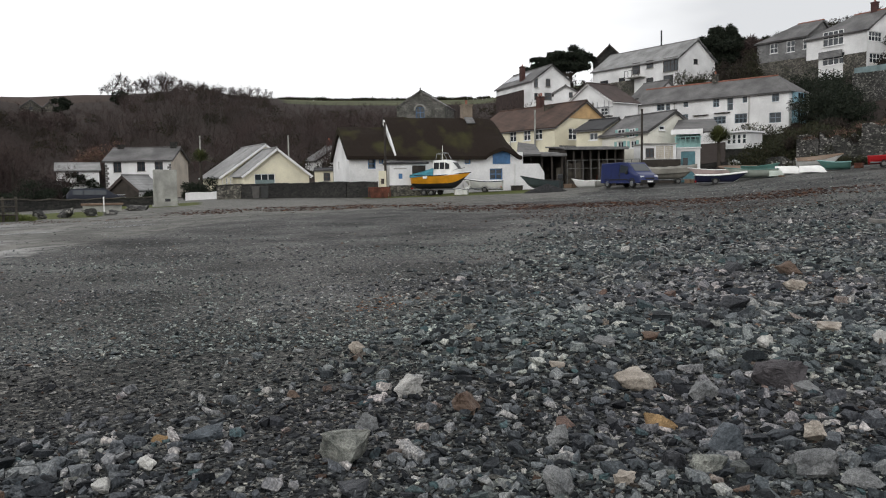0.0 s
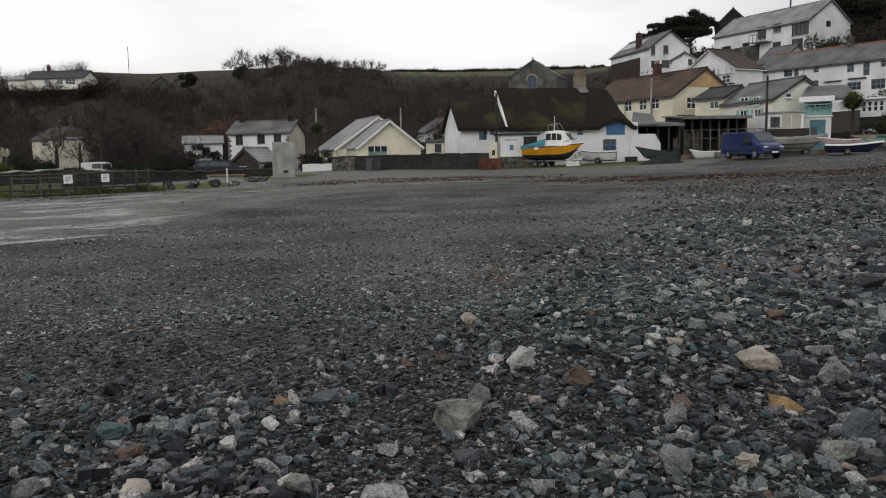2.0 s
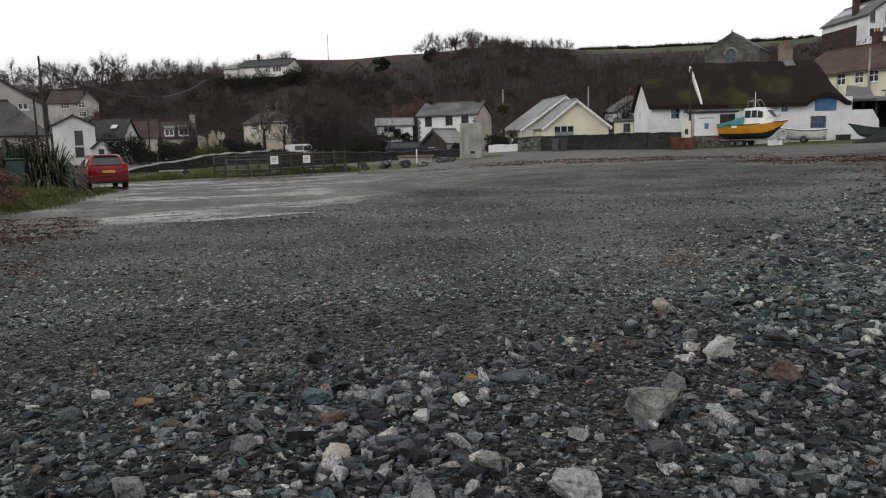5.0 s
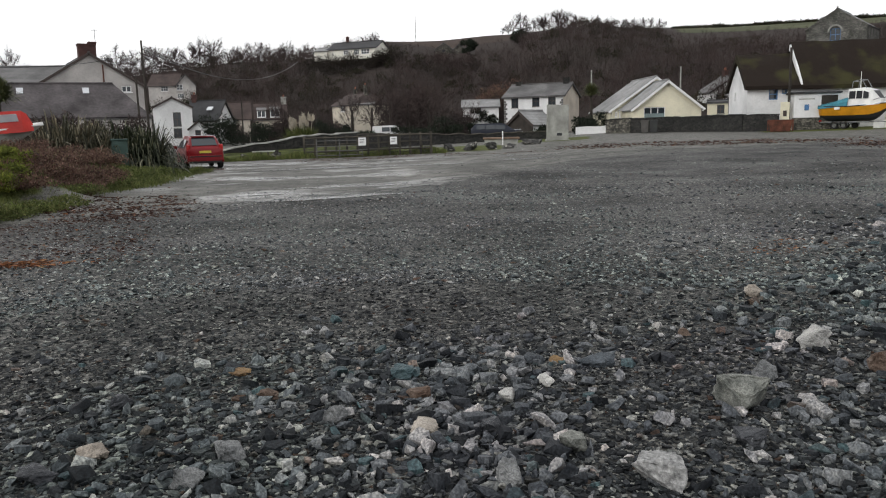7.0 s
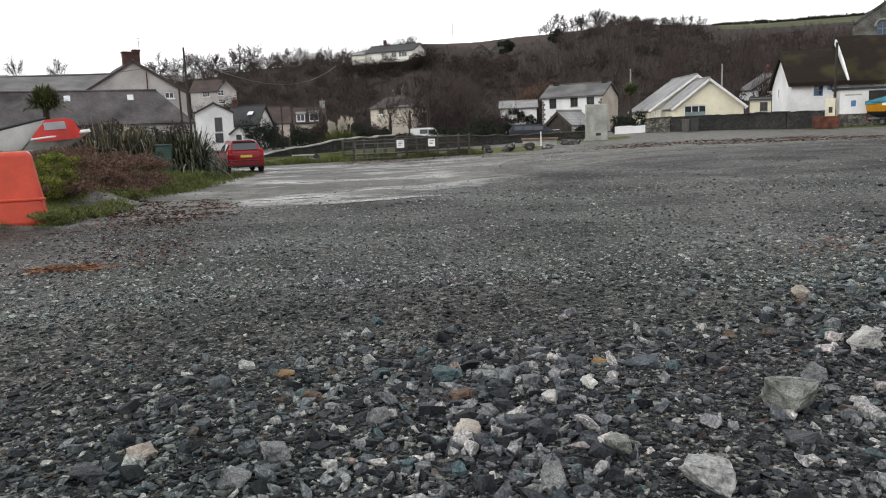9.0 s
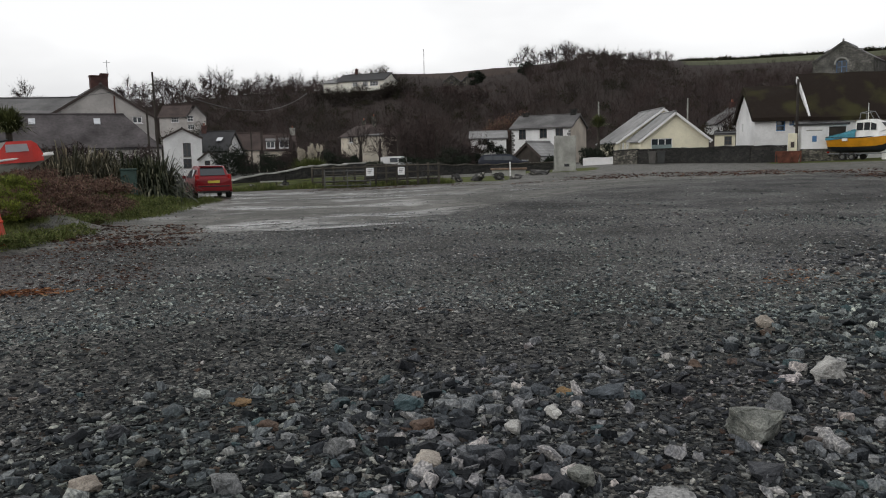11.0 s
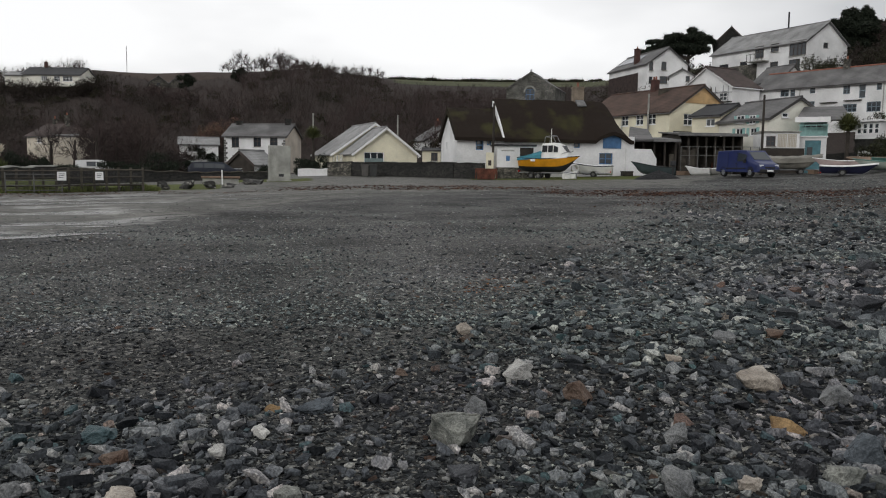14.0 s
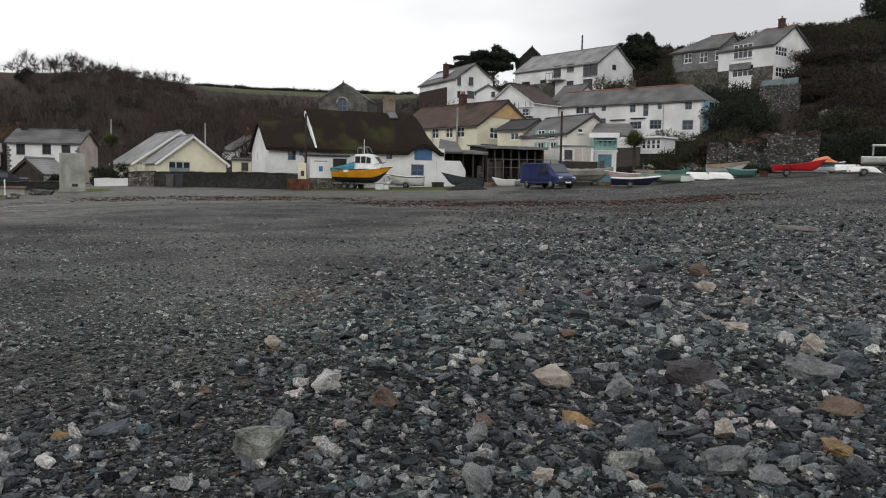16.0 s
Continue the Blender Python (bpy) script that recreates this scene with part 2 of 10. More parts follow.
M = dict(
    white=mat("white_render", (0.82, 0.82, 0.82), 0.8, 0.17, 0.45, 7, 0.12),
    cream=mat("cream_render", (0.8, 0.75, 0.58), 0.8, 0.15, 0.45, 7, 0.12),
    pale=mat("weathered_cream_render", (0.66, 0.6, 0.5), 0.85, 0.18, 0.4, 6, 0.1),
    slate=mat("slate_roof", (0.13, 0.126, 0.125), 0.6, 0.45, 0.5, 5, 0.3, course=0.17),
    pale_slate=mat("pale_slate_roof", (0.26, 0.26, 0.258), 0.6, 0.35, 0.6, 5, 0.3, course=0.15),
    brown_tile=mat("brown_tile_roof", (0.085, 0.05, 0.037), 0.85, 0.45, 0.6, 6, 0.3, course=0.2),
    dark_roof=mat("dark_felt_roof", (0.035, 0.035, 0.038), 0.7, 0.3, 1, 9, 0.2),
    red_ridge=mat("terracotta_ridge", (0.3, 0.12, 0.08), 0.8, 0.3, 2, 20, 0.2),
    thatch=mat("mossy_thatch", (0.045, 0.043, 0.02), 1.0, 0.35, 0.5, 22, 1.0, second=(0.032, 0.0245, 0.02), spec=0.1),
    stone=rubble_mat("rubble_stone", [(0.0, (0.05, 0.048, 0.046)), (0.5, (0.12, 0.113, 0.1)), (1.0, (0.26, 0.245, 0.21))], (0.035, 0.034, 0.031), 4.6),
    grey_stone=rubble_mat("pale_grey_rubble", [(0.0, (0.1, 0.1, 0.098)), (0.5, (0.17, 0.167, 0.158)), (1.0, (0.27, 0.26, 0.24))], (0.09, 0.088, 0.084), 5.5),
    dark_stone=rubble_mat("damp_dark_stone", [(0.0, (0.012, 0.012, 0.012)), (0.6, (0.03, 0.029, 0.027)), (1.0, (0.05, 0.048, 0.044))], (0.02, 0.02, 0.019), 4.6),
    lichen_stone=rubble_mat("lichened_garden_stone", [(0.0, (0.03, 0.03, 0.031)), (0.5, (0.072, 0.07, 0.068)), (0.8, (0.15, 0.147, 0.142)), (1.0, (0.36, 0.35, 0.33))], (0.016, 0.016, 0.016), 4.8),
    frame_slate=mat("slate_blue_paint", (0.16, 0.21, 0.25), 0.5, 0.15, 2, 20, 0.0),
    pale_cream=mat("pale_cream_render", (0.8, 0.78, 0.7), 0.8, 0.15, 0.45, 7, 0.12),
    old_white=mat("stained_white_brick", (0.5, 0.475, 0.455), 0.85, 0.25, 0.5, 9, 0.25),
    mauve_sheet=mat("weathered_fibre_sheet", (0.115, 0.104, 0.107), 0.85, 0.45, 0.5, 5, 0.4, spec=0.2),
    grey_parapet=mat("grey_blue_painted_parapet", (0.2, 0.27, 0.28), 0.7, 0.25, 1.2, 14, 0.2),
    dull_brown=mat("dull_brown_tile_roof", (0.07, 0.05, 0.045), 0.85, 0.35, 0.5, 6, 0.3, course=0.2),
    buff_stone=mat("buff_chimney_stone", (0.27, 0.22, 0.17), 0.9, 0.35, 1.5, 12, 0.4),
    beige=mat("beige_render", (0.6, 0.54, 0.46), 0.85, 0.2, 0.5, 8, 0.12),
    slate_hung=mat("slate_hung_wall", (0.2, 0.2, 0.2), 0.75, 0.35, 1.2, 8, 0.3, course=0.2),
    brick_dark=mat("dark_brown_brick", (0.05, 0.032, 0.028), 0.85, 0.4, 2, 18, 0.4),
    brick=mat("red_brick", (0.085, 0.038, 0.032), 0.8, 0.4, 2, 20, 0.4),
    orange_tile=mat("orange_hung_tiles", (0.6, 0.4, 0.2), 0.8, 0.2, 1, 12, 0.3),
    frame_white=mat("white_paint", (0.8, 0.8, 0.8), 0.5, 0.06, 2, 20, 0.0),
    frame_dark=mat("dark_brown_paint", (0.05, 0.035, 0.03), 0.5, 0.2, 2, 20, 0.0),
    blue=mat("faded_blue_paint", (0.075, 0.18, 0.36), 0.6, 0.25, 2.5, 25, 0.15),
    blue_pale=mat("pale_blue_paint", (0.22, 0.38, 0.47), 0.6, 0.2, 2.5, 25, 0.1),
    solar=mat("solar_glass", (0.3, 0.31, 0.34), 0.25, 0.15, 2, 20, 0.0),
    teal=mat("pale_teal_paint", (0.3, 0.52, 0.5), 0.6, 0.2, 2.5, 25, 0.1),
    wood=mat("weathered_wood", (0.085, 0.075, 0.06), 0.85, 0.4, 2, 25, 0.4),
    dark_wood=mat("dark_wood", (0.045, 0.037, 0.03), 0.8, 0.4, 2, 25, 0.4),
    concrete=mat("lichened_concrete", (0.38, 0.38, 0.35), 0.9, 0.3, 1.5, 18, 0.4),
    metal=mat("galvanised_steel", (0.3, 0.31, 0.32), 0.5, 0.25, 3, 30, 0.05, metal=0.7),
    dark_metal=mat("dark_metal", (0.05, 0.05, 0.055), 0.45, 0.25, 3, 30, 0.05, metal=0.5),
    rust=mat("rusty_steel", (0.14, 0.05, 0.03), 0.85, 0.45, 3, 18, 0.5),
    rubber=mat("rubber", (0.02, 0.02, 0.02), 0.8, 0.2, 6, 40, 0.1),
    plastic_white=mat("white_gelcoat", (0.82, 0.82, 0.8), 0.35, 0.12, 2, 20, 0.0),
)


moss = next(n for n in M["thatch"].node_tree.nodes if n.type == "VALTORGB")
moss.color_ramp.elements[0].position, moss.color_ramp.elements[1].position = 0.52, 0.7


def glass_mat():
    m = bpy.data.materials.new("window_glass")
    m.use_nodes = True
    b = m.node_tree.nodes["Principled BSDF"]
    b.inputs["Base Color"].default_value = (0.032, 0.039, 0.046, 1)
    b.inputs["Roughness"].default_value = 0.08
    b.inputs["Specular IOR Level"].default_value = 0.6
    return m


M["glass"] = glass_mat()


# ---------- building helpers ----------
def mesh_of(name, bm, material, smooth=False):
    bmesh.ops.recalc_face_normals(bm, faces=bm.faces)
    me = bpy.data.meshes.new(name)
    bm.to_mesh(me)
    bm.free()
    for mm in (material if isinstance(material, (list, tuple)) else [material]):
        me.materials.append(mm)
    if smooth:
        me.polygons.foreach_set("use_smooth", [True] * len(me.polygons))
    return me


def part(name, bm, material, parent=None, label="", smooth=False):
    ob = new(name, mesh_of(name, bm, material, smooth))
    if parent:
        ob.parent = parent
    if label:
        tagged(ob, label)
    return ob


def thing(name, m, label, category, group="", kind=""):
    ob = new(name)
    ob.empty_display_size = 0.3
    ob.matrix_basis = m
    return tagged(ob, label, category, group, kind)


def box(bm, x0, y0, z0, x1, y1, z1, mi=0):
    v = [bm.verts.new(p) for p in ((x0, y0, z0), (x1, y0, z0), (x1, y1, z0), (x0, y1, z0), (x0, y0, z1), (x1, y0, z1), (x1, y1, z1), (x0, y1, z1))]
    for q in ((0, 3, 2, 1), (4, 5, 6, 7), (0, 1, 5, 4), (1, 2, 6, 5), (2, 3, 7, 6), (3, 0, 4, 7)):
        bm.faces.new([v[i] for i in q]).material_index = mi
    return v


def boxed(x0, y0, z0, x1, y1, z1, bevel=0.0):
    bm = bmesh.new()
    box(bm, x0, y0, z0, x1, y1, z1)
    if bevel:
        bmesh.ops.bevel(bm, geom=bm.edges[:], offset=bevel, segments=2, affect="EDGES", profile=0.5)
    return bm


def rod(bm, a, b, r0, r1=None, n=8):
    """A tapered rod from a to b."""
    a, b = Vector(a), Vector(b)
    r1 = r0 if r1 is None else r1
    d = (b - a).normalized()
    u = d.orthogonal().normalized()
    w = d.cross(u)
    ring = [[bm.verts.new(p + (u * math.cos(2 * math.pi * i / n) + w * math.sin(2 * math.pi * i / n)) * r) for i in range(n)] for p, r in ((a, r0), (b, r1))]
    for i in range(n):
        bm.faces.new((ring[0][i], ring[0][(i + 1) % n], ring[1][(i + 1) % n], ring[1][i]))
    bm.faces.new(ring[0][::-1])
    bm.faces.new(ring[1])


def slab(bm, pts, thick, mi=0):
    """A plate: a polygon of points thickened downwards along its normal."""
    pts = [Vector(p) for p in pts]
    n = (pts[1] - pts[0]).cross(pts[2] - pts[0]).normalized()
    if n.z < 0:
        n = -n
    top = [bm.verts.new(p) for p in pts]
    low = [bm.verts.new(p - n * thick) for p in pts]
    fs = [bm.faces.new(top), bm.faces.new(low[::-1])]
    k = len(pts)
    for i in range(k):
        fs.append(bm.faces.new((top[i], low[i], low[(i + 1) % k], top[(i + 1) % k])))
    for f in fs:
        f.material_index = mi


def holed_wall(bm, length, z0, z1, holes, to_xyz, deep):
    """A wall face of length by z0..z1 with rectangular openings whose reveals go deep into it."""
    us = sorted({0, length, *[h[0] for h in holes], *[h[1] for h in holes]})
    vs = sorted({z0, z1, *[h[2] for h in holes], *[h[3] for h in holes]})
    us, vs = [u for u in us if 0 <= u <= length], [v for v in vs if z0 <= v <= z1]
    for u0, u1 in zip(us, us[1:]):
        for v0, v1 in zip(vs, vs[1:]):
            cu, cv = (u0 + u1) / 2, (v0 + v1) / 2
            if any(h[0] < cu < h[1] and h[2] < cv < h[3] for h in holes):
                continue
            bm.faces.new([bm.verts.new(to_xyz(u, v, 0)) for u, v in ((u0, v0), (u1, v0), (u1, v1), (u0, v1))])
    for u0, u1, v0, v1, *_ in holes:
        c = [(u0, v0), (u1, v0), (u1, v1), (u0, v1)]
        for (a, b), (d, e) in zip(c, c[1:] + c[:1]):
            bm.faces.new([bm.verts.new(to_xyz(*p)) for p in ((a, b, 0), (d, e, 0), (d, e, deep), (a, b, deep))])


def window_parts(parent, u0, u1, v0, v1, to_xyz, deep, kind, frame_mat):
    """A window: frame with bars, sill, and one pane behind each light."""
    w, h = u1 - u0, v1 - v0
    cols = 1 if w < 0.75 else 2 if w < 1.4 else 3 if w < 2.4 else 4
    rows = 2 if h > 0.75 else 1
    if kind in ("door", "shutter"):
        cols, rows = (1, 1) if w < 1.3 else (2, 1)
    t = 0.075
    d0, d1 = deep * 0.45, deep * 0.9

    def cuboid(bm, a0, a1, b0, b1, c0, c1):
        p = [bm.verts.new(to_xyz(*q)) for q in ((a0, b0, c0), (a1, b0, c0), (a1, b0, c1), (a0, b0, c1), (a0, b1, c0), (a1, b1, c0), (a1, b1, c1), (a0, b1, c1))]
        for q in ((0, 3, 2, 1), (4, 5, 6, 7), (0, 1, 5, 4), (1, 2, 6, 5), (2, 3, 7, 6), (3, 0, 4, 7)):
            bm.faces.new([p[i] for i in q])

    bm = bmesh.new()
    if kind in ("door", "shutter"):
        cuboid(bm, u0, u1, v0, v1, d0, d1)
        leaf = part("shutter" if kind == "shutter" else "door", bm, frame_mat, parent)
        for b0 in (v0 + 0.1 * h, v1 - 0.1 * h - 0.1):
            bm = bmesh.new()
            cuboid(bm, u0 + 0.01, u1 - 0.01, b0, b0 + 0.1, d0 - 0.03, d0 - 0.002)
            part("batten", bm, frame_mat, leaf)
        return leaf
    for i in range(cols + 1):
        a = u0 + (w - t) * i / cols
        cuboid(bm, a, a + t, v0, v1, d0, d1)
    for j in range(rows + 1):
        b = v0 + (h - t) * j / rows
        cuboid(bm, u0 + t, u1 - t, b, b + t * 0.9, d0 + 0.004, d1 - 0.004)
    win = part("window", bm, frame_mat, parent)
    bm = bmesh.new()
    cuboid(bm, u0 + t * 0.5, u1 - t * 0.5, v0 + t * 0.5, v1 - t * 0.5, d1 - 0.03, d1 - 0.015)
    part("pane", bm, M["glass"], win)
    bm = bmesh.new()
    cuboid(bm, u0 - 0.06, u1 + 0.06, v0 - 0.09, v0 - 0.005, -0.06, d0)
    part("sill", bm, M["frame_white"] if frame_mat is not M["frame_dark"] else M["concrete"], win)
    return win


def house(name, label, a, b, depth, z0, eave, ridge, along=True, wall="white", roof="slate", wins=(), right_wins=(), left_wins=(), frames="frame_white",
          over=0.3, foot=-3.0, side_wall=None, hip_r=0.0, hip_l=0.0, gable_wall=None, ridge_cap=None, verge="slate", back_eave=None):
    """A house whose front runs from a to b (seen from outside, left to right); heights are absolute.
    along: the ridge runs parallel to the front; otherwise the front is a gable. Windows: (u0, u1, z0, z1, kind)."""
    a, b = Vector(a), Vector(b)
    d = b - a
    length = d.length
    ang = math.degrees(math.atan2(d.y, d.x))
    ob = thing(name, pose(a.x, a.y, z0, 0, 0, ang), label, "house")
    E, R = eave - z0, ridge - z0
    deep = 0.16
    fix = lambda ws: [(max(0.1, w[0]), w[1], w[2] - z0, w[3] - z0, w[4] if len(w) > 4 else "sash") for w in ws]
    front = lambda u, v, k: (u, k, v)
    right = lambda u, v, k: (length - k, u, v)
    left = lambda u, v, k: (k, depth - u, v)
    wf, wr, wl = fix(wins), fix(right_wins), fix(left_wins)
    bm = bmesh.new()
    low_f = [w for w in wf if w[3] <= E]
    high_f = [w for w in wf if w[3] > E]
    holed_wall(bm, length, foot, E, low_f, front, deep)
    if side_wall:
        g = bmesh.new()
        holed_wall(g, depth, foot, E, [w for w in wr if w[3] <= E], right, deep)
        part("side_wall", g, M[side_wall], ob)
    else:
        holed_wall(bm, depth, foot, E, [w for w in wr if w[3] <= E], right, deep)
    holed_wall(bm, depth, foot, E, [w for w in wl if w[3] <= E], left, deep)
    holed_wall(bm, length, foot, E, [], lambda u, v, k: (u, depth, v), deep)
    body = part("wall", bm, M[wall], ob)
    gm = M[gable_wall or wall]

    def gable(p, q, apex, k, ws, conv):
        g = bmesh.new()
        vs = [g.verts.new(x) for x in (p, q, apex)]
        g.faces.new(vs)
        inner = [g.verts.new(Vector(x) + Vector(k)) for x in (p, q, apex)]
        g.faces.new(inner[::-1])
        for i in range(3):
            g.faces.new((vs[i], inner[i], inner[(i + 1) % 3], vs[(i + 1) % 3]))
        part("gable", g, gm, ob)

    bm = bmesh.new()
    th = 0.16
    if along:
        run = depth / 2
        drop = (R - E) / run * over
        xl, xr = (hip_l if hip_l else -0.0), (length - hip_r if hip_r else length)
        ol, orr = (over if not hip_l else over), over
        fl, fr = (-ol, -over, E - drop), (length + orr, -over, E - drop)
        bl, br = (-ol, depth + over, E - drop), (length + orr, depth + over, E - drop)
        rl = (xl if hip_l else -ol, run, R)
        rr = (xr if hip_r else length + orr, run, R)
        slab(bm, [fl, fr, rr, rl], th)
        slab(bm, [br, bl, rl, rr], th)
        if hip_r:
            slab(bm, [fr, br, rr], th)
        else:
            gable((length - 0.003, 0, E), (length - 0.003, depth, E), (length - 0.003, run, R - 0.1), (-0.2, 0, 0), wr, right)
        if hip_l:
            slab(bm, [bl, fl, rl], th)
        else:
            gable((0.003, 0, E), (0.003, depth, E), (0.003, run, R - 0.1), (0.2, 0, 0), wl, left)
        ends = [(rl, rr)]
    else:
        run = length / 2
        drop = (R - E) / run * over
        fl, bl = (-over, -over, E - drop), (-over, depth + over, E - drop)
        fr, br = (length + over, -over, E - drop), (length + over, depth + over, E - drop)
        rf, rb = (run, -over, R), (run, depth + over, R)
        slab(bm, [bl, fl, rf, rb], th)
        slab(bm, [fr, br, rb, rf], th)
        gable((0, 0.003, E), (length, 0.003, E), (run, 0.003, R - 0.1), (0, 0.2, 0), [], front)
        gable((0, depth, E), (length, depth, E), (run, depth, R - 0.1), (0, -0.2, 0), [], front)
        ends = [(rf, rb)]
    top = part("roof", bm, M[roof], ob)
    g = bmesh.new()
    for p, q in ends:
        rod(g, Vector(p) + Vector((0, 0, 0.0)), Vector(q) + Vector((0, 0, 0.0)), 0.11, n=6)
    part("ridge", g, M[ridge_cap or roof], top)
    if verge:
        g = bmesh.new()
        if along:
            for x, hip, s in ((-over, hip_l, 1), (length + over, hip_r, -1)):
                if not hip:
                    for y0, y1 in ((-over, run), (depth + over, run)):
                        slab(g, [(x, y0, E - drop - 0.05), (x + s * 0.04, y0, E - drop - 0.05), (x + s * 0.04, y1, R - 0.05), (x, y1, R - 0.05)], 0.2)
            box(g, -over, -over - 0.05, E - drop - 0.2, length + over, -over + 0.03, E - drop - 0.1)
        else:
            for x0, x1 in ((-over, run), (length + over, run)):
                slab(g, [(x0, -over - 0.02, E - drop - 0.03), (x0, -over + 0.03, E - drop - 0.03), (x1, -over + 0.03, R - 0.03), (x1, -over - 0.02, R - 0.03)], 0.22)
        part("fascia", g, M[verge], ob)
    for ws, conv in ((wf, front), (wr, right), (wl, left)):
        for w in ws:
            if w[3] > E:     # in the gable: a proud frame with its own reveal
                c2 = (lambda cv: (lambda u, v, k: cv(u, v, k - 0.14)))(conv)
                window_parts(ob, *w[:4], c2, deep, w[4], M[frames])
            else:
                window_parts(ob, *w[:4], conv, deep, w[4], M["blue"] if w[4] in ("shutter", "blue") else M[frames])
    return ob


def chimney(parent, x, y, z0, z1, w=0.7, d=0.5, material="brick", pots=2):
    g = boxed(x - w / 2, y - d / 2, z0, x + w / 2, y + d / 2, z1)
    box(g, x - w / 2 - 0.06, y - d / 2 - 0.06, z1, x + w / 2 + 0.06, y + d / 2 + 0.06, z1 + 0.12)
    c = part("chimney", g, M[material], parent)
    for i in range(pots):
        g = bmesh.new()
        px = x + (i - (pots - 1) / 2) * w * 0.45
        rod(g, (px, y, z1 + 0.1), (px, y, z1 + 0.5), 0.12, 0.1)
        part("chimney_pot", g, M["red_ridge"], c)
    return c


# ---------- ground ----------
def gravel_mat():
    """Fine dark shingle: stone cells at two sizes, darkened to paint shade between stones, damp patches."""
    m = bpy.data.materials.new("dark_shingle")
    m.use_nodes = True
    nt = m.node_tree
    b = nt.nodes["Principled BSDF"]
    geo = nt.nodes.new("ShaderNodeNewGeometry")

    def cells(scale):
        v = nt.nodes.new("ShaderNodeTexVoronoi")
        v.inputs["Scale"].default_value = scale
        nt.links.new(geo.outputs["Position"], v.inputs["Vector"])
        return v

    def ramp(stops):
        r = nt.nodes.new("ShaderNodeValToRGB")
        while len(r.color_ramp.elements) < len(stops):
            r.color_ramp.elements.new(0.5)
        for e, (p, c) in zip(r.color_ramp.elements, stops):
            e.position, e.color = p, (*c, 1)
        return r

    def mix(a, c, fac, kind="MIX"):
        x = nt.nodes.new("ShaderNodeMix")
        x.data_type, x.blend_type = "RGBA", kind
        nt.links.new(a, x.inputs["A"])
        nt.links.new(c, x.inputs["B"])
        if isinstance(fac, float):
            x.inputs["Factor"].default_value = fac
        else:
            nt.links.new(fac, x.inputs["Factor"])
        return x.outputs["Result"]

    def noise_tex(scale, detail=6, stretch=None):
        n = nt.nodes.new("ShaderNodeTexNoise")
        n.inputs["Scale"].default_value, n.inputs["Detail"].default_value = scale, detail
        if stretch:
            mp = nt.nodes.new("ShaderNodeMapping")
            mp.inputs["Scale"].default_value = stretch
            nt.links.new(geo.outputs["Position"], mp.inputs["Vector"])
            nt.links.new(mp.outputs["Vector"], n.inputs["Vector"])
        else:
            nt.links.new(geo.outputs["Position"], n.inputs["Vector"])
        return n.outputs["Fac"]

    def math_node(op, a, c):
        x = nt.nodes.new("ShaderNodeMath")
        x.operation, x.use_clamp = op, op in ("SUBTRACT_CLAMP",)
        for k, v in enumerate((a, c)):
            if isinstance(v, (int, float)):
                x.inputs[k].default_value = v
            else:
                nt.links.new(v, x.inputs[k])
        return x.outputs[0]

    def span(v, a, c, lo=0.0, hi=1.0):
        x = nt.nodes.new("ShaderNodeMapRange")
        x.inputs["From Min"].default_value, x.inputs["From Max"].default_value = a, c
        x.inputs["To Min"].default_value, x.inputs["To Max"].default_value = lo, hi
        nt.links.new(v, x.inputs["Value"])
        return x.outputs["Result"]

    v1, v2 = cells(42), cells(17)
    # low tones hold the gap shade under the loose stones
    tones = [(0.0, (0.004, 0.0045, 0.005)), (0.35, (0.013, 0.014, 0.0145)), (0.62, (0.032, 0.033, 0.032)), (0.88, (0.085, 0.084, 0.078)), (1.0, (0.28, 0.27, 0.25))]
    r1, r2 = ramp(tones), ramp(tones)
    sep1, sep2 = nt.nodes.new("ShaderNodeSeparateColor"), nt.nodes.new("ShaderNodeSeparateColor")
    for v, q, r in ((v1, sep1, r1), (v2, sep2, r2)):
        nt.links.new(v.outputs["Color"], q.inputs["Color"])
        nt.links.new(q.outputs["Red"], r.inputs["Fac"])
    base = mix(r1.outputs["Color"], r2.outputs["Color"], 0.35)
    patch_n = noise_tex(0.32, 7)
    patch = ramp([(0.35, (0.7, 0.7, 0.7)), (0.62, (1.25, 1.24, 1.2))])
    nt.links.new(patch_n, patch.inputs["Fac"])
    base = mix(base, patch.outputs["Color"], 1.0, "MULTIPLY")
    rough = span(patch_n, 0.35, 0.65, 0.7, 0.5)
    fine, coarse, wide = noise_tex(26, 5), noise_tex(1.6, 7), noise_tex(0.06, 8)
    wet = noise_tex(0.34, 8, (0.62, 1.0, 1.0))
    bump_h = v1.outputs["Distance"]

    def zone(attr, lo, hi, jitter, tex, smooth_rough, scale_tex):
        """Blend towards another cover where the named zone says so, with a ragged edge."""
        nonlocal base, rough
        a = nt.nodes.new("ShaderNodeAttribute")
        a.attribute_name = attr
        f = math_node("ADD", a.outputs["Fac"], math_node("MULTIPLY", math_node("SUBTRACT", scale_tex, 0.5), jitter))
        f = span(f, 0.4, 0.6)
        c = ramp([(0.4, lo), (0.6, hi)] if attr == "grit" else [(0.3, lo), (0.7, hi)])
        nt.links.new(tex, c.inputs["Fac"])
        base = mix(base, c.outputs["Color"], f)
        x = nt.nodes.new("ShaderNodeMix")
        nt.links.new(f, x.inputs["Factor"])
        nt.links.new(rough, x.inputs["A"])
        if isinstance(smooth_rough, float):
            x.inputs["B"].default_value = smooth_rough
        else:
            nt.links.new(smooth_rough, x.inputs["B"])
        rough = x.outputs["Result"]

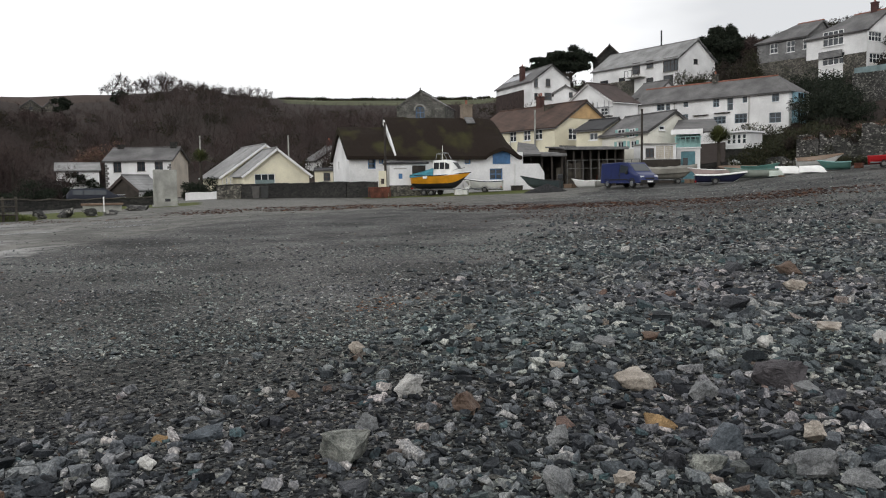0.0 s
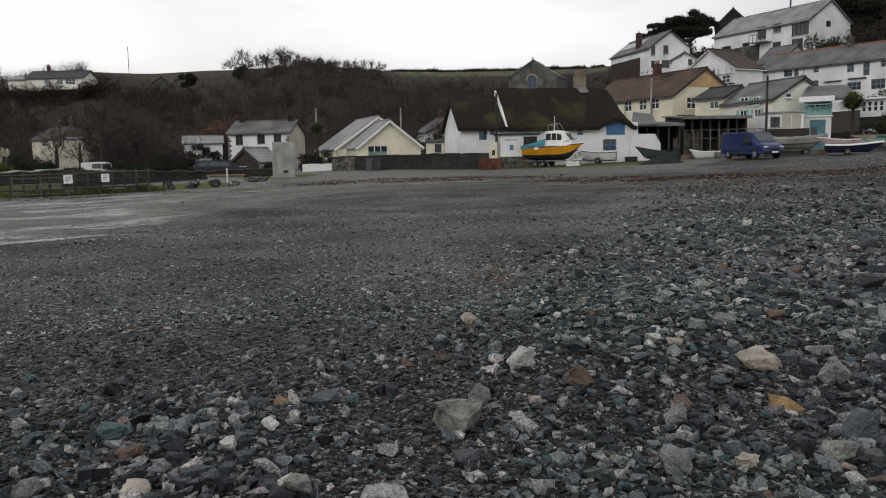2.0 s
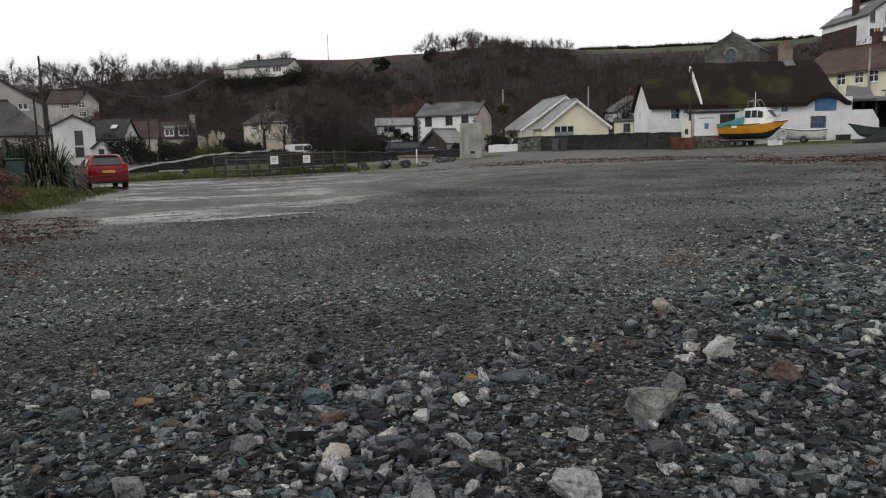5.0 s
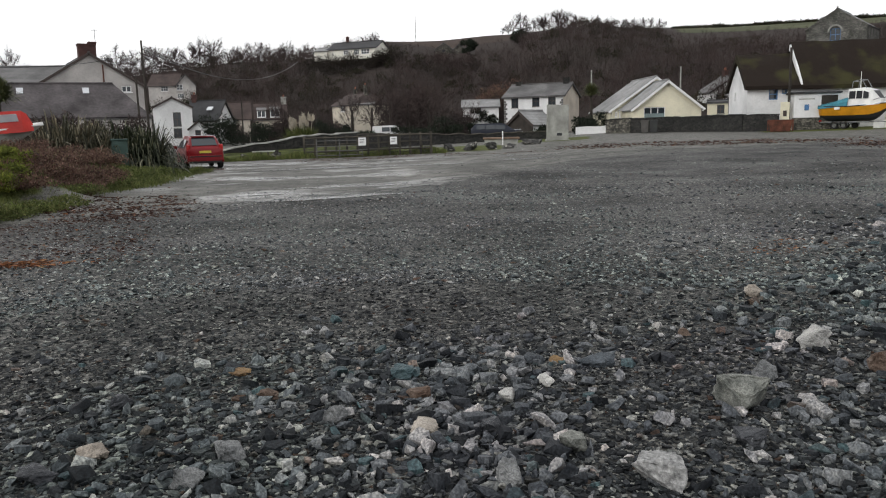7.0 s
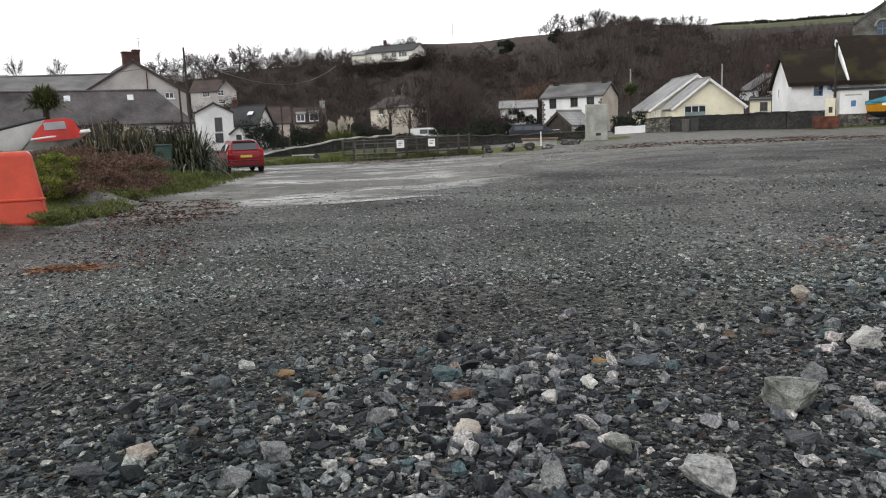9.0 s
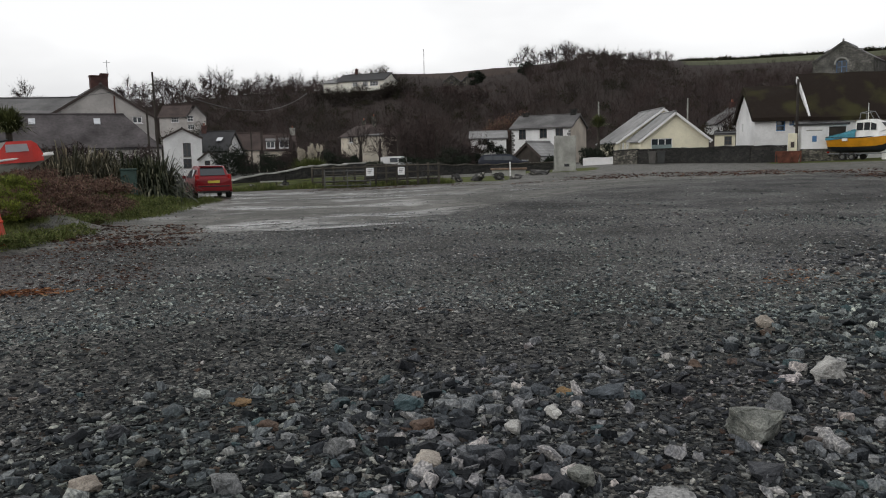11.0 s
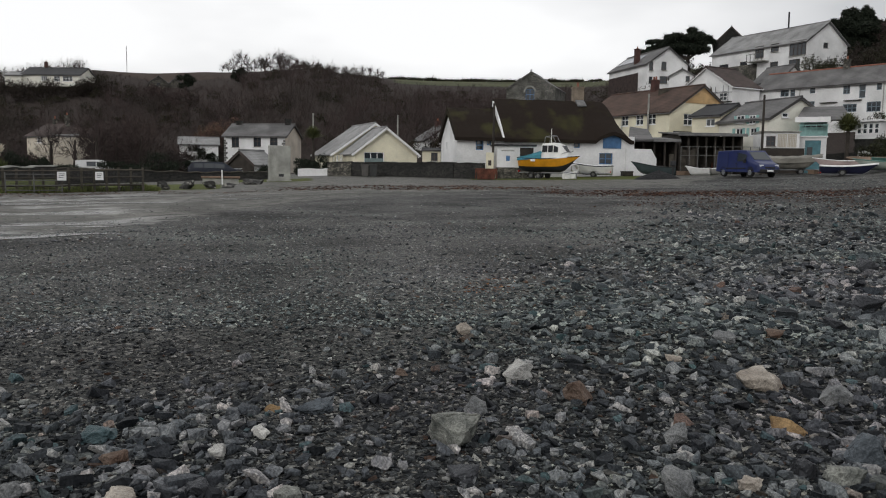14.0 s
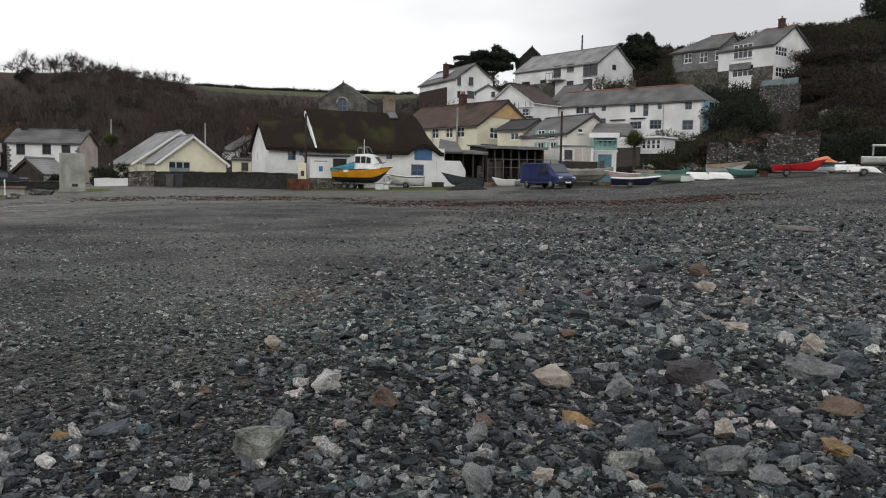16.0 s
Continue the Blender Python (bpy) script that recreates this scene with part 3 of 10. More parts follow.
    grain = math_node("ADD", math_node("MULTIPLY", fine, 0.6), math_node("MULTIPLY", coarse, 0.4))
    wa = nt.nodes.new("ShaderNodeAttribute")
    wa.attribute_name = "wet"
    damp = math_node("MULTIPLY", span(wet, 0.5, 0.6), wa.outputs["Fac"])
    zone("grit", (0.045, 0.044, 0.04), (0.172, 0.168, 0.152), 1.0, grain, span(damp, 0, 1, 0.62, 0.15), coarse)
    # where cars have turned: pairs of worn wheel tracks
    for cx, cy, rad, gain in ((11.5, 28.0, 7.6, 0.62), (11.8, 28.5, 10.6, 1.35), (12.5, 27.0, 4.6, 0.7), (4.0, 36.0, 13.5, 0.72), (22.0, 33.0, 9.0, 0.75)):
        dv = nt.nodes.new("ShaderNodeVectorMath")
        dv.operation = "DISTANCE"
        flat_p = nt.nodes.new("ShaderNodeVectorMath")
        flat_p.operation = "MULTIPLY"
        flat_p.inputs[1].default_value = (1, 1, 0)
        nt.links.new(geo.outputs["Position"], flat_p.inputs[0])
        nt.links.new(flat_p.outputs["Vector"], dv.inputs[0])
        dv.inputs[1].default_value = (cx, cy, 0)
        off = math_node("ABSOLUTE", math_node("ADD", math_node("SUBTRACT", dv.outputs["Value"], rad), math_node("MULTIPLY", math_node("SUBTRACT", patch_n, 0.5), 1.6)), 0)
        ring = math_node("MULTIPLY", span(off, 0.3, 0.95, 1.0, 0.0), span(coarse, 0.3, 0.5))
        tone = nt.nodes.new("ShaderNodeMix")
        tone.data_type = "RGBA"
        tone.inputs["A"].default_value, tone.inputs["B"].default_value = (1, 1, 1, 1), (gain, gain, gain, 1)
        nt.links.new(ring, tone.inputs["Factor"])
        base = mix(base, tone.outputs["Result"], 1.0, "MULTIPLY")
    zone("turf", (0.035, 0.04, 0.013), (0.12, 0.14, 0.04), 0.9, grain, 0.9, coarse)
    zone("scrub", (0.027, 0.022, 0.02), (0.048, 0.038, 0.034), 0.6, coarse, 0.95, wide)
    zone("pasture", (0.055, 0.062, 0.035), (0.1, 0.105, 0.058), 0.25, wide, 0.95, wide)
    zone("bracken", (0.042, 0.031, 0.026), (0.064, 0.047, 0.039), 0.25, wide, 0.95, wide)
    nt.links.new(base, b.inputs["Base Color"])
    nt.links.new(rough, b.inputs["Roughness"])
    nt.links.new(span(damp, 0, 1, 0.1, 0.5), b.inputs["Specular IOR Level"])
    bp = nt.nodes.new("ShaderNodeBump")
    bp.invert = True
    bp.inputs["Strength"].default_value, bp.inputs["Distance"].default_value = 0.6, 0.012
    nt.links.new(bump_h, bp.inputs["Height"])
    nt.links.new(bp.outputs["Normal"], b.inputs["Normal"])
    return m


M["gravel"] = gravel_mat()


def mesh_np(name, verts, faces, material, smooth=False, index=None):
    """A mesh from arrays: faces are rows of equal length."""
    me = bpy.data.meshes.new(name)
    k = faces.shape[1]
    me.vertices.add(len(verts))
    me.vertices.foreach_set("co", np.ascontiguousarray(verts, dtype=np.float32).ravel())
    me.loops.add(faces.size)
    me.loops.foreach_set("vertex_index", np.ascontiguousarray(faces, dtype=np.int32).ravel())
    me.polygons.add(len(faces))
    me.polygons.foreach_set("loop_start", np.arange(0, faces.size, k, dtype=np.int32))
    me.polygons.foreach_set("loop_total", np.full(len(faces), k, dtype=np.int32))
    if index is not None:
        me.polygons.foreach_set("material_index", np.ascontiguousarray(index, dtype=np.int32))
    me.polygons.foreach_set("use_smooth", np.full(len(faces), bool(smooth)))
    me.update(calc_edges=True)
    for mm in (material if isinstance(material, (list, tuple)) else [material]):
        me.materials.append(mm)
    return me


def build_ground():
    az = np.concatenate([np.arange(-180, -34, 4.0), np.arange(-34, 78, 0.5), np.arange(78, 180, 4.0)])
    r = np.concatenate([[0.0], np.geomspace(0.8, 120, 130), np.geomspace(125, 420, 60), np.geomspace(450, 3500, 10)])
    na, nr = len(az), len(r)
    A, R = np.meshgrid(np.radians(az), r, indexing="ij")
    X, Y = R * np.sin(A), R * np.cos(A)
    V = np.stack([X, Y, ground_z(X, Y)], -1).reshape(-1, 3)
    i, j = np.meshgrid(np.arange(na), np.arange(nr - 1), indexing="ij")
    i2 = (i + 1) % na
    Fc = np.stack([i * nr + j, i2 * nr + j, i2 * nr + j + 1, i * nr + j + 1], -1).reshape(-1, 4)
    x, y = V[:, 0], V[:, 1]
    rr, aa = np.hypot(x, y), np.degrees(np.arctan2(x, y))
    r0, r1 = np.interp(aa, HAZ, HNEAR), np.interp(aa, HAZ, HFAR)
    k = (rr - r0) / (r1 - r0)
    inside = lambda v, a, b, soft: np.clip((v - a) / soft + 0.5, 0, 1) * np.clip((b - v) / soft + 0.5, 0, 1)
    edge = np.interp(aa, (-20, -8, 2, 10, 16, 30, 42, 50), (17, 19, 21, 26, 33, 42, 48, 90))
    zones = dict(
        grit=inside(rr / edge, 1, 99, 0.35) * inside(aa, -60, 47, 4),
        wet=inside(aa, -14, 5, 8) * inside(rr, 18, 43, 8),
        turf=np.maximum.reduce([inside(x, -45, np.interp(y, (14, 22, 26), (-8.2, -7.3, -6.7)), 1.2) * inside(y, 11, 37, 3), inside(rr, 46.5, 56, 1.5) * inside(aa, -14, 10, 1), inside(rr, 58.5, 66, 1.5) * inside(aa, 10.5, 16.2, 1), inside(rr, 58.6, 66, 1.6) * inside(aa, 27.5, 40, 2)]),
        scrub=inside(rr, np.maximum(r0 - 32, 70), 99999, 8),
        pasture=inside(k, 0.72, 9, 0.06) * inside(aa, 22, 48, 2),
        bracken=inside(k, 0.7, 9, 0.06) * inside(aa, -2, 11, 2))
    me = mesh_np("ground", V, Fc, M["gravel"], True)
    for key, val in zones.items():
        me.attributes.new(key, "FLOAT", "POINT").data.foreach_set("value", np.ascontiguousarray(val, dtype=np.float32))
    tagged(new("ground", me), "dark shingle beach rising to a wooded hillside", "beach", kind="structure")


build_ground()


# ---------- stones ----------
GRAVEL = [(0.0, (0.0058, 0.0069, 0.008)), (0.35, (0.0146, 0.0172, 0.0191)), (0.58, (0.0369, 0.0418, 0.0439)), (0.74, (0.0679, 0.0755, 0.0745)), (0.86, (0.1552, 0.1632, 0.153)), (0.95, (0.2716, 0.2785, 0.2499)), (0.965, (0.0582, 0.0337, 0.0224)), (1.0, (0.0291, 0.0326, 0.0306))]
COBBLE = [(0.0, (0.0084, 0.0102, 0.0123)), (0.22, (0.0233, 0.0269, 0.0311)), (0.46, (0.0648, 0.074, 0.081)), (0.66, (0.1167, 0.1274, 0.1332)), (0.8, (0.1887, 0.1942, 0.1943)), (0.88, (0.2785, 0.278, 0.2681)), (0.915, (0.4133, 0.401, 0.378)), (0.935, (0.0899, 0.0535, 0.0378)), (0.96, (0.0539, 0.0891, 0.0945)), (1.0, (0.027, 0.032, 0.0378))]
MIDDLE = [(0.0, (0.019, 0.024, 0.0264)), (0.3, (0.0543, 0.0613, 0.0661)), (0.52, (0.0948, 0.1067, 0.111)), (0.7, (0.1656, 0.184, 0.1824)), (0.84, (0.2546, 0.2687, 0.2551)), (0.94, (0.3721, 0.3829, 0.3533)), (0.965, (0.1188, 0.0746, 0.0529)), (1.0, (0.0556, 0.064, 0.0661))]
M["pebbles"] = stone_mat("sea_worn_pebbles", GRAVEL, 0.6, 0.2, spec=0.12, drift=True)
M["mid_pebbles"] = stone_mat("dry_shingle", MIDDLE, 0.6, 0.2, spec=0.12, drift=True)
M["cobbles"] = stone_mat("sea_worn_cobbles", COBBLE, 0.6, 0.2, grain=75, spec=0.16, bump=0.4, drift=True)
M["stones"] = stone_mat("sea_worn_stones", COBBLE, 0.6, 0.2, ob_random=True, grain=75, spec=0.16, bump=0.4, drift=True)


def ico(sub, seed, rough=0.22):
    """Vertices and faces of a broken, worn stone: a hull round scattered points, its edges knocked off."""
    rg = random.Random(seed)
    bm = bmesh.new()
    n = (0, 11, 14, 17)[sub]
    for _ in range(n):
        v = Vector((rg.gauss(0, 1), rg.gauss(0, 1), rg.gauss(0, 1))).normalized()
        m = max(abs(v.x), abs(v.y), abs(v.z))
        v = v * (0.6 + 0.4 / m * 0.8) * rg.uniform(0.74, 1.1)
        bm.verts.new(v)
    bmesh.ops.convex_hull(bm, input=bm.verts[:])
    bmesh.ops.delete(bm, geom=[v for v in bm.verts if not v.link_faces], context="VERTS")
    if sub > 1:
        bmesh.ops.bevel(bm, geom=bm.edges[:], offset=0.03, segments=1, affect="EDGES")
    bmesh.ops.triangulate(bm, faces=bm.faces[:])
    if sub > 2:
        bmesh.ops.subdivide_edges(bm, edges=bm.edges[:], cuts=3, use_grid_fill=True)
        bmesh.ops.triangulate(bm, faces=bm.faces[:])
        for v in bm.verts:
            v.co *= 1 + 0.16 * noise.noise(v.co * 2.2 + Vector((seed * 3.1, 0, 0))) + 0.13 * noise.noise(v.co * 5 + Vector((0, seed * 1.7, 0))) + 0.05 * noise.noise(v.co * 11)
    bm.verts.index_update()
    vs = np.array([v.co[:] for v in bm.verts])
    fs = np.array([[v.index for v in f.verts] for f in bm.faces])
    bm.free()
    return vs, fs


def octa(seed):
    rg = np.random.default_rng(seed)
    vs = np.array([(1, 0, 0), (-1, 0, 0), (0, 1, 0), (0, -1, 0), (0, 0, 1), (0, 0, -1)], float) * rg.uniform(0.75, 1.1, (6, 1)) + rg.normal(0, 0.12, (6, 3))
    fs = np.array([(0, 2, 4), (2, 1, 4), (1, 3, 4), (3, 0, 4), (2, 0, 5), (1, 2, 5), (3, 1, 5), (0, 3, 5)])
    return vs, fs


def chip(seed):
    """A flat splinter of slate: an uneven plate with five or six corners."""
    rg = np.random.default_rng(seed)
    n = 5 + seed % 2
    a = np.sort(np.arange(n) * 2 * np.pi / n + rg.normal(0, 0.22, n))
    r = rg.uniform(0.7, 1.1, n)
    top = np.stack([np.cos(a) * r, np.sin(a) * r, 0.55 + rg.normal(0, 0.14, n)], -1)
    low = np.stack([np.cos(a) * r * 1.08, np.sin(a) * r * 1.08, -0.6 + 0 * a], -1)
    i = np.arange(n)
    k = (i + 1) % n
    fs = [np.stack([i + n, k + n, k], -1), np.stack([i + n, k, i], -1), np.array([(0, j, j + 1) for j in range(1, n - 1)])]
    return np.concatenate([top, low]), np.concatenate(fs)


def scatter(name, label, pos, size, shapes, material, rng, flat=0.5, sink=0.15, smooth=False):
    """Many stones in one mesh, each turned, stretched and bedded by itself."""
    n = len(pos)
    which = rng.integers(0, len(shapes), n)
    yaw, tx, ty = rng.uniform(0, 2 * np.pi, n), rng.normal(0, 0.22, n), rng.normal(0, 0.22, n)
    sx, sy, sz = size * rng.uniform(0.9, 1.6, n), size * rng.uniform(0.6, 1.05, n), size * rng.uniform(flat * 0.5, flat * 1.4, n)
    VV, FF, base = [], [], 0
    for w, (vs, fs) in enumerate(shapes):
        s = np.where(which == w)[0]
        if not len(s):
            continue
        P = vs[None] * np.stack([sx[s], sy[s], sz[s]], -1)[:, None, :]
        P = np.stack([P[..., 0], P[..., 1], P[..., 2] + P[..., 0] * tx[s][:, None] + P[..., 1] * ty[s][:, None]], -1)
        c, q = np.cos(yaw[s])[:, None], np.sin(yaw[s])[:, None]
        P = np.stack([P[..., 0] * c - P[..., 1] * q, P[..., 0] * q + P[..., 1] * c, P[..., 2]], -1) + pos[s][:, None, :]
        P[..., 2] += (sz[s] * (1 - 2 * sink) * 0.6)[:, None]
        VV.append(P.reshape(-1, 3))
        FF.append((fs[None] + (base + np.arange(len(s)) * len(vs))[:, None, None]).reshape(-1, 3))
        base += len(s) * len(vs)
    ob = new(name, mesh_np(name, np.concatenate(VV), np.concatenate(FF), material, smooth))
    return tagged(ob, label, "pebbles", kind="stuff")


def cobble_share(x, y):
    """How stony the beach is: the bank towards the right and a strip close by."""
    side = 1 / (1 + np.exp(-(x - y + 2.6 + 0.5 * np.sin(1.3 * y)) / 0.9))
    r, az = np.hypot(x, y), np.degrees(np.arctan2(x, y))
    close = np.exp(-(np.clip(r - 4.7, 0, None) / 1.2) ** 2) * np.interp(az, (-30, -8, 4, 11, 17, 26, 34), (0.3, 0.42, 0.75, 0.7, 0.2, 0.16, 0.3))
    bare = 1 - 0.75 * np.exp(-((az - 21) / 6) ** 2 - ((r - 4.0) / 0.9) ** 2)        # a patch of fine grit among them
    return np.maximum(side * bare * np.interp(r, (3.0, 4.6, 7.0, 8.5), (0.5, 0.66, 0.95, 1.0)), close)


def field_points(n, r0, r1, rng, az0=-34, az1=72, power=1.0):
    az = np.radians(rng.uniform(az0, az1, n))
    u = rng.uniform(0, 1, n)
    r = np.exp(np.log(r0) + (np.log(r1) - np.log(r0)) * u ** power)
    x, y = r * np.sin(az), r * np.cos(az)
    keep = x > -6.4 + 0.4 * rng.normal(0, 1, n)
    return x[keep], y[keep], r[keep]


def build_pebbles():
    rng = np.random.default_rng(11)
    icosa = [ico(1, 50 + i) for i in range(14)]
    octas = [octa(i) for i in range(8)]
    blocky = icosa + [chip(20 + i) for i in range(4)]
    mixed = icosa[:7] + [chip(i) for i in range(9)]

    def lay(name, label, n, r0, r1, shapes, lo, hi, stony, spread=0.45, power=1.0, flat=0.5, material="pebbles"):
        x, y, r = field_points(n, r0, r1, rng, power=power)
        c = cobble_share(x, y)
        loose = np.interp(np.hypot(x, y), (3, 7, 14, 30), (0.9, 0.78, 0.55, 0.35))
        keep = rng.uniform(0, 1, len(x)) < (c if stony else loose + (1 - loose) * c)
        edge = np.interp(np.degrees(np.arctan2(x, y)), (-20, -8, 2, 10, 16, 30, 42, 50), (17, 19, 21, 26, 33, 42, 48, 90))
        keep &= (np.hypot(x, y) < edge * (1.0 + 0.14 * rng.normal(0, 1, len(x)))) | (rng.uniform(0, 1, len(x)) < (0.0 if stony else 0.3))
        x, y, c = x[keep], y[keep], c[keep]
        size = np.clip(lo * np.exp(np.abs(rng.normal(0, spread, len(x)))), lo * 0.6, hi) * (0.75 + 0.35 * c)
        pos = np.stack([x, y, ground_z(x, y)], -1)
        return scatter(name, label, pos, size, shapes, M["cobbles" if stony else material], rng, flat, smooth=False)

    lay("gravel_near", "dark grey beach gravel", 30000, 3.0, 8.5, mixed, 0.0125, 0.042, False, 0.6, flat=0.42)
    lay("grit_near", "fine grey beach grit", 70000, 3.0, 9.5, octas, 0.0075, 0.022, False, 0.5)
    lay("gravel_mid", "dark grey beach gravel", 84000, 8.0, 20, octas, 0.0125, 0.06, False, 0.6, material="mid_pebbles")
    lay("gravel_far", "dark grey beach gravel", 62000, 17, 56, octas, 0.016, 0.06, False, 0.6, material="mid_pebbles")
    lay("cobbles_near", "mixed grey and pale beach cobbles", 13000, 3.0, 9, blocky, 0.021, 0.066, True, 0.55, flat=0.72)
    lay("cobbles_mid", "mixed grey and pale beach cobbles", 13000, 8.5, 30, blocky, 0.03, 0.095, True, 0.55, flat=0.62)


build_pebbles()


def stone(az, r, length, height, turn, material, label, seed):
    width = length * 0.78
    p = polar(az, r)
    vs, fs = ico(3, seed, 0.3)
    vs = vs * np.array([length / 1.7, width / 1.7, height / 1.45])
    ob = new("stone", mesh_np("stone", vs, fs, material, False))
    ob.matrix_basis = pose(p.x, p.y, p.z + height * 0.3, 0, 0, turn)
    return tagged(ob, label, "stone", "large stones on the beach")

# ---------- houses ----------
quoined_house = house("detached_house", "white rendered two-storey house with grey quoins and slate roof", (20.72, 114.95), (28.21, 110.13), 7.3, 0.70, 5.75, 7.5,
      wins=[(1.12, 2.2, 4.05, 5.5), (4.3, 5.4, 4.15, 5.6), (6.68, 7.8, 4.2, 5.6)], roof='slate', frames='frame_dark', side_wall='beige', gable_wall='beige')
bungalow = house("bungalow", "cream rendered bungalow with pale slate gabled roof", (27.75, 79.9), (34.75, 79.29), 5.3, 0.75, 3.12, 5.82, along=False,
      wins=[(1.12, 3.32, 1.43, 3.1)], wall='cream', roof='pale_slate', over=0.35, verge='frame_white')
house("bungalow", "rear range of a cream bungalow with pale slate roof", (27.19, 85.55), (37.06, 84.86), 9.6, 0.75, 3.09, 6.52, along=False,
      left_wins=[(9.38, 10.32, 1.7, 2.77), (11.29, 12.3, 1.73, 2.79), (13.04, 13.83, 1.82, 2.81)], wall='cream', roof='pale_slate', over=0.35, verge='frame_white')
chapel = house("chapel", "grey stone chapel with steep gable and arched window", (60.77, 105.36), (66.13, 100.17), 8.0, 4.00, 13.57, 15.92, along=False,
      wins=[(2.96, 4.29, 11.75, 13.36, 'blue')], wall='grey_stone', roof='slate', verge='grey_stone', over=0.15)
yellow_terrace = house("terraced_cottages", "cream terraced cottages with brown tiled roof", (56.18, 79.11), (56.74, 64.68), 9.0, 2.40, 7.77, 10.58,
      wins=[(6.9, 8.1, 6.4, 7.65), (9.3, 10.5, 6.4, 7.65), (11.2, 12.4, 6.4, 7.65), (4.4, 5.6, 6.4, 7.65), (9.14, 10.12, 4.6, 5.6)],
      right_wins=[(2.0, 3.9, 6.3, 7.5)], wall='cream', roof='brown_tile')
bm = bmesh.new()
tri = [bm.verts.new(p) for p in ((14.46, 1.6, 6.2), (14.46, 7.4, 6.2), (14.46, 4.5, 7.95))]
tri += [bm.verts.new(v.co + Vector((0.05, 0, 0))) for v in tri]
bm.faces.new(tri[:3]), bm.faces.new(tri[5:2:-1])
for i in range(3):
    bm.faces.new((tri[i], tri[i + 3], tri[(i + 1) % 3 + 3], tri[(i + 1) % 3]))
part("tile_hanging", bm, M["orange_tile"], yellow_terrace, "orange hung tiles in the gable")
house("annex", "low cream annex with dark slate roof", (57.04, 61.72), (57.53, 58.49), 5.0, 2.40, 7.11, 8.17,
      wins=[(1.66, 2.72, 5.92, 6.65)], wall='cream', roof='dark_roof')
shuttered_house = house("shuttered_house", "cream two-storey house with green-grey shutters", (57.53, 58.49), (56.2, 51.23), 6.0, 2.20, 6.42, 8.20,
      wins=[(2.76, 3.95, 6.02, 6.7), (4.64, 5.53, 5.87, 6.62), (2.58, 3.62, 4.87, 5.54), (4.69, 5.65, 4.82, 5.51)],
      right_wins=[(1.19, 1.84, 6.35, 6.75), (3.2, 4.0, 5.9, 6.7)], wall='pale_cream', roof='slate')
scaffold_house = house("gabled_house", "white gabled house under scaffolding with dark roof", (73.88, 73.26), (78.96, 73.75), 8.0, 6.50, 12.03, 14.58,
      left_wins=[(6.02, 7.21, 10.2, 11.14)], wall='white', roof='dull_brown', verge='frame_white')
house("rear_range", "slate-roofed rear range with white gable", (82.03, 77.78), (81.82, 73.58), 5.0, 7.00, 13.11, 15.13, wall='white', roof='slate')
long_terrace = house("terraced_houses", "long white rendered terrace with grey slate roof", (79.54, 74.59), (83.55, 55.04), 6.0, 7.88, 11.88, 13.95,
      wins=[(3.04, 4.14, 10.73, 11.68), (4.34, 4.95, 10.7, 11.68), (6.79, 7.45, 10.89, 11.65), (6.69, 7.45, 9.13, 9.98), (10.76, 11.55, 10.57, 11.67), (12.59, 13.3, 10.02, 11.66), (14.47, 15.05, 10.79, 11.68), (10.82, 12.41, 8.49, 9.4), (13.51, 15.06, 8.42, 9.53), (17.99, 18.84, 10.6, 11.7), (17.72, 19.09, 8.19, 9.36), (4.22, 5.21, 9.29, 10.22)], wall='white', roof='slate', hip_r=2.5, frames='frame_slate', ridge_cap='red_ridge')
modern_house = house("hillside_house", "white rendered hillside house with long slate roof", (97.04, 100.97), (97.52, 82.97), 9.0, 16.42, 20.57, 23.59,
      wins=[(11.87, 13.22, 19.48, 20.7), (15.2, 18.04, 18.47, 20.62), (15.17, 17.09, 16.16, 18.0), (8.91, 10.48, 18.88, 20.69), (11.73, 13.22, 17.18, 18.03), (5.92, 7.36, 17.46, 18.71), (1.66, 3.58, 17.83, 18.68)],
      right_wins=[(3.68, 4.73, 19.69, 20.48)], wall='white', roof='pale_slate', frames='frame_dark')
solar_house = house("hillside_house", "white hillside house with slate roof and solar panels", (85.65, 113.23), (82.97, 100.05), 7.0, 14.71, 18.30, 20.79,
      right_wins=[(0.3, 0.94, 17.03, 18.45), (2.41, 3.22, 17.21, 18.5), (2.17, 3.51, 15.11, 16.26), (0.32, 0.96, 15.07, 16.13)], wall='white', roof='slate', frames='frame_dark')
house("porch", "small white gabled porch with slate roof", (81.57, 93.36), (84.27, 90.94), 4.0, 14.31, 15.50, 16.52, along=False,
      wins=[(2.32, 2.9, 14.59, 15.4)], wall='white', roof='slate', frames='frame_dark')
house("stone_house", "dark stone gabled house with slate roof", (105.51, 109.47), (109.52, 105.46), 10.0, 20.00, 24.21, 27.00, along=False, wall='dark_stone', roof='slate', verge='frame_dark')
slate_hung_wing = house("hilltop_house", "slate-hung wing of a hilltop house", (104.4, 74.14), (104.74, 66.47), 8.0, 18.17, 21.75, 24.19,
      wins=[(2.05, 3.32, 19.87, 21.28), (4.64, 5.93, 19.69, 21.26), (7.12, 7.74, 19.79, 21.2)], wall='slate_hung', roof='slate', hip_l=4, ridge_cap='red_ridge')
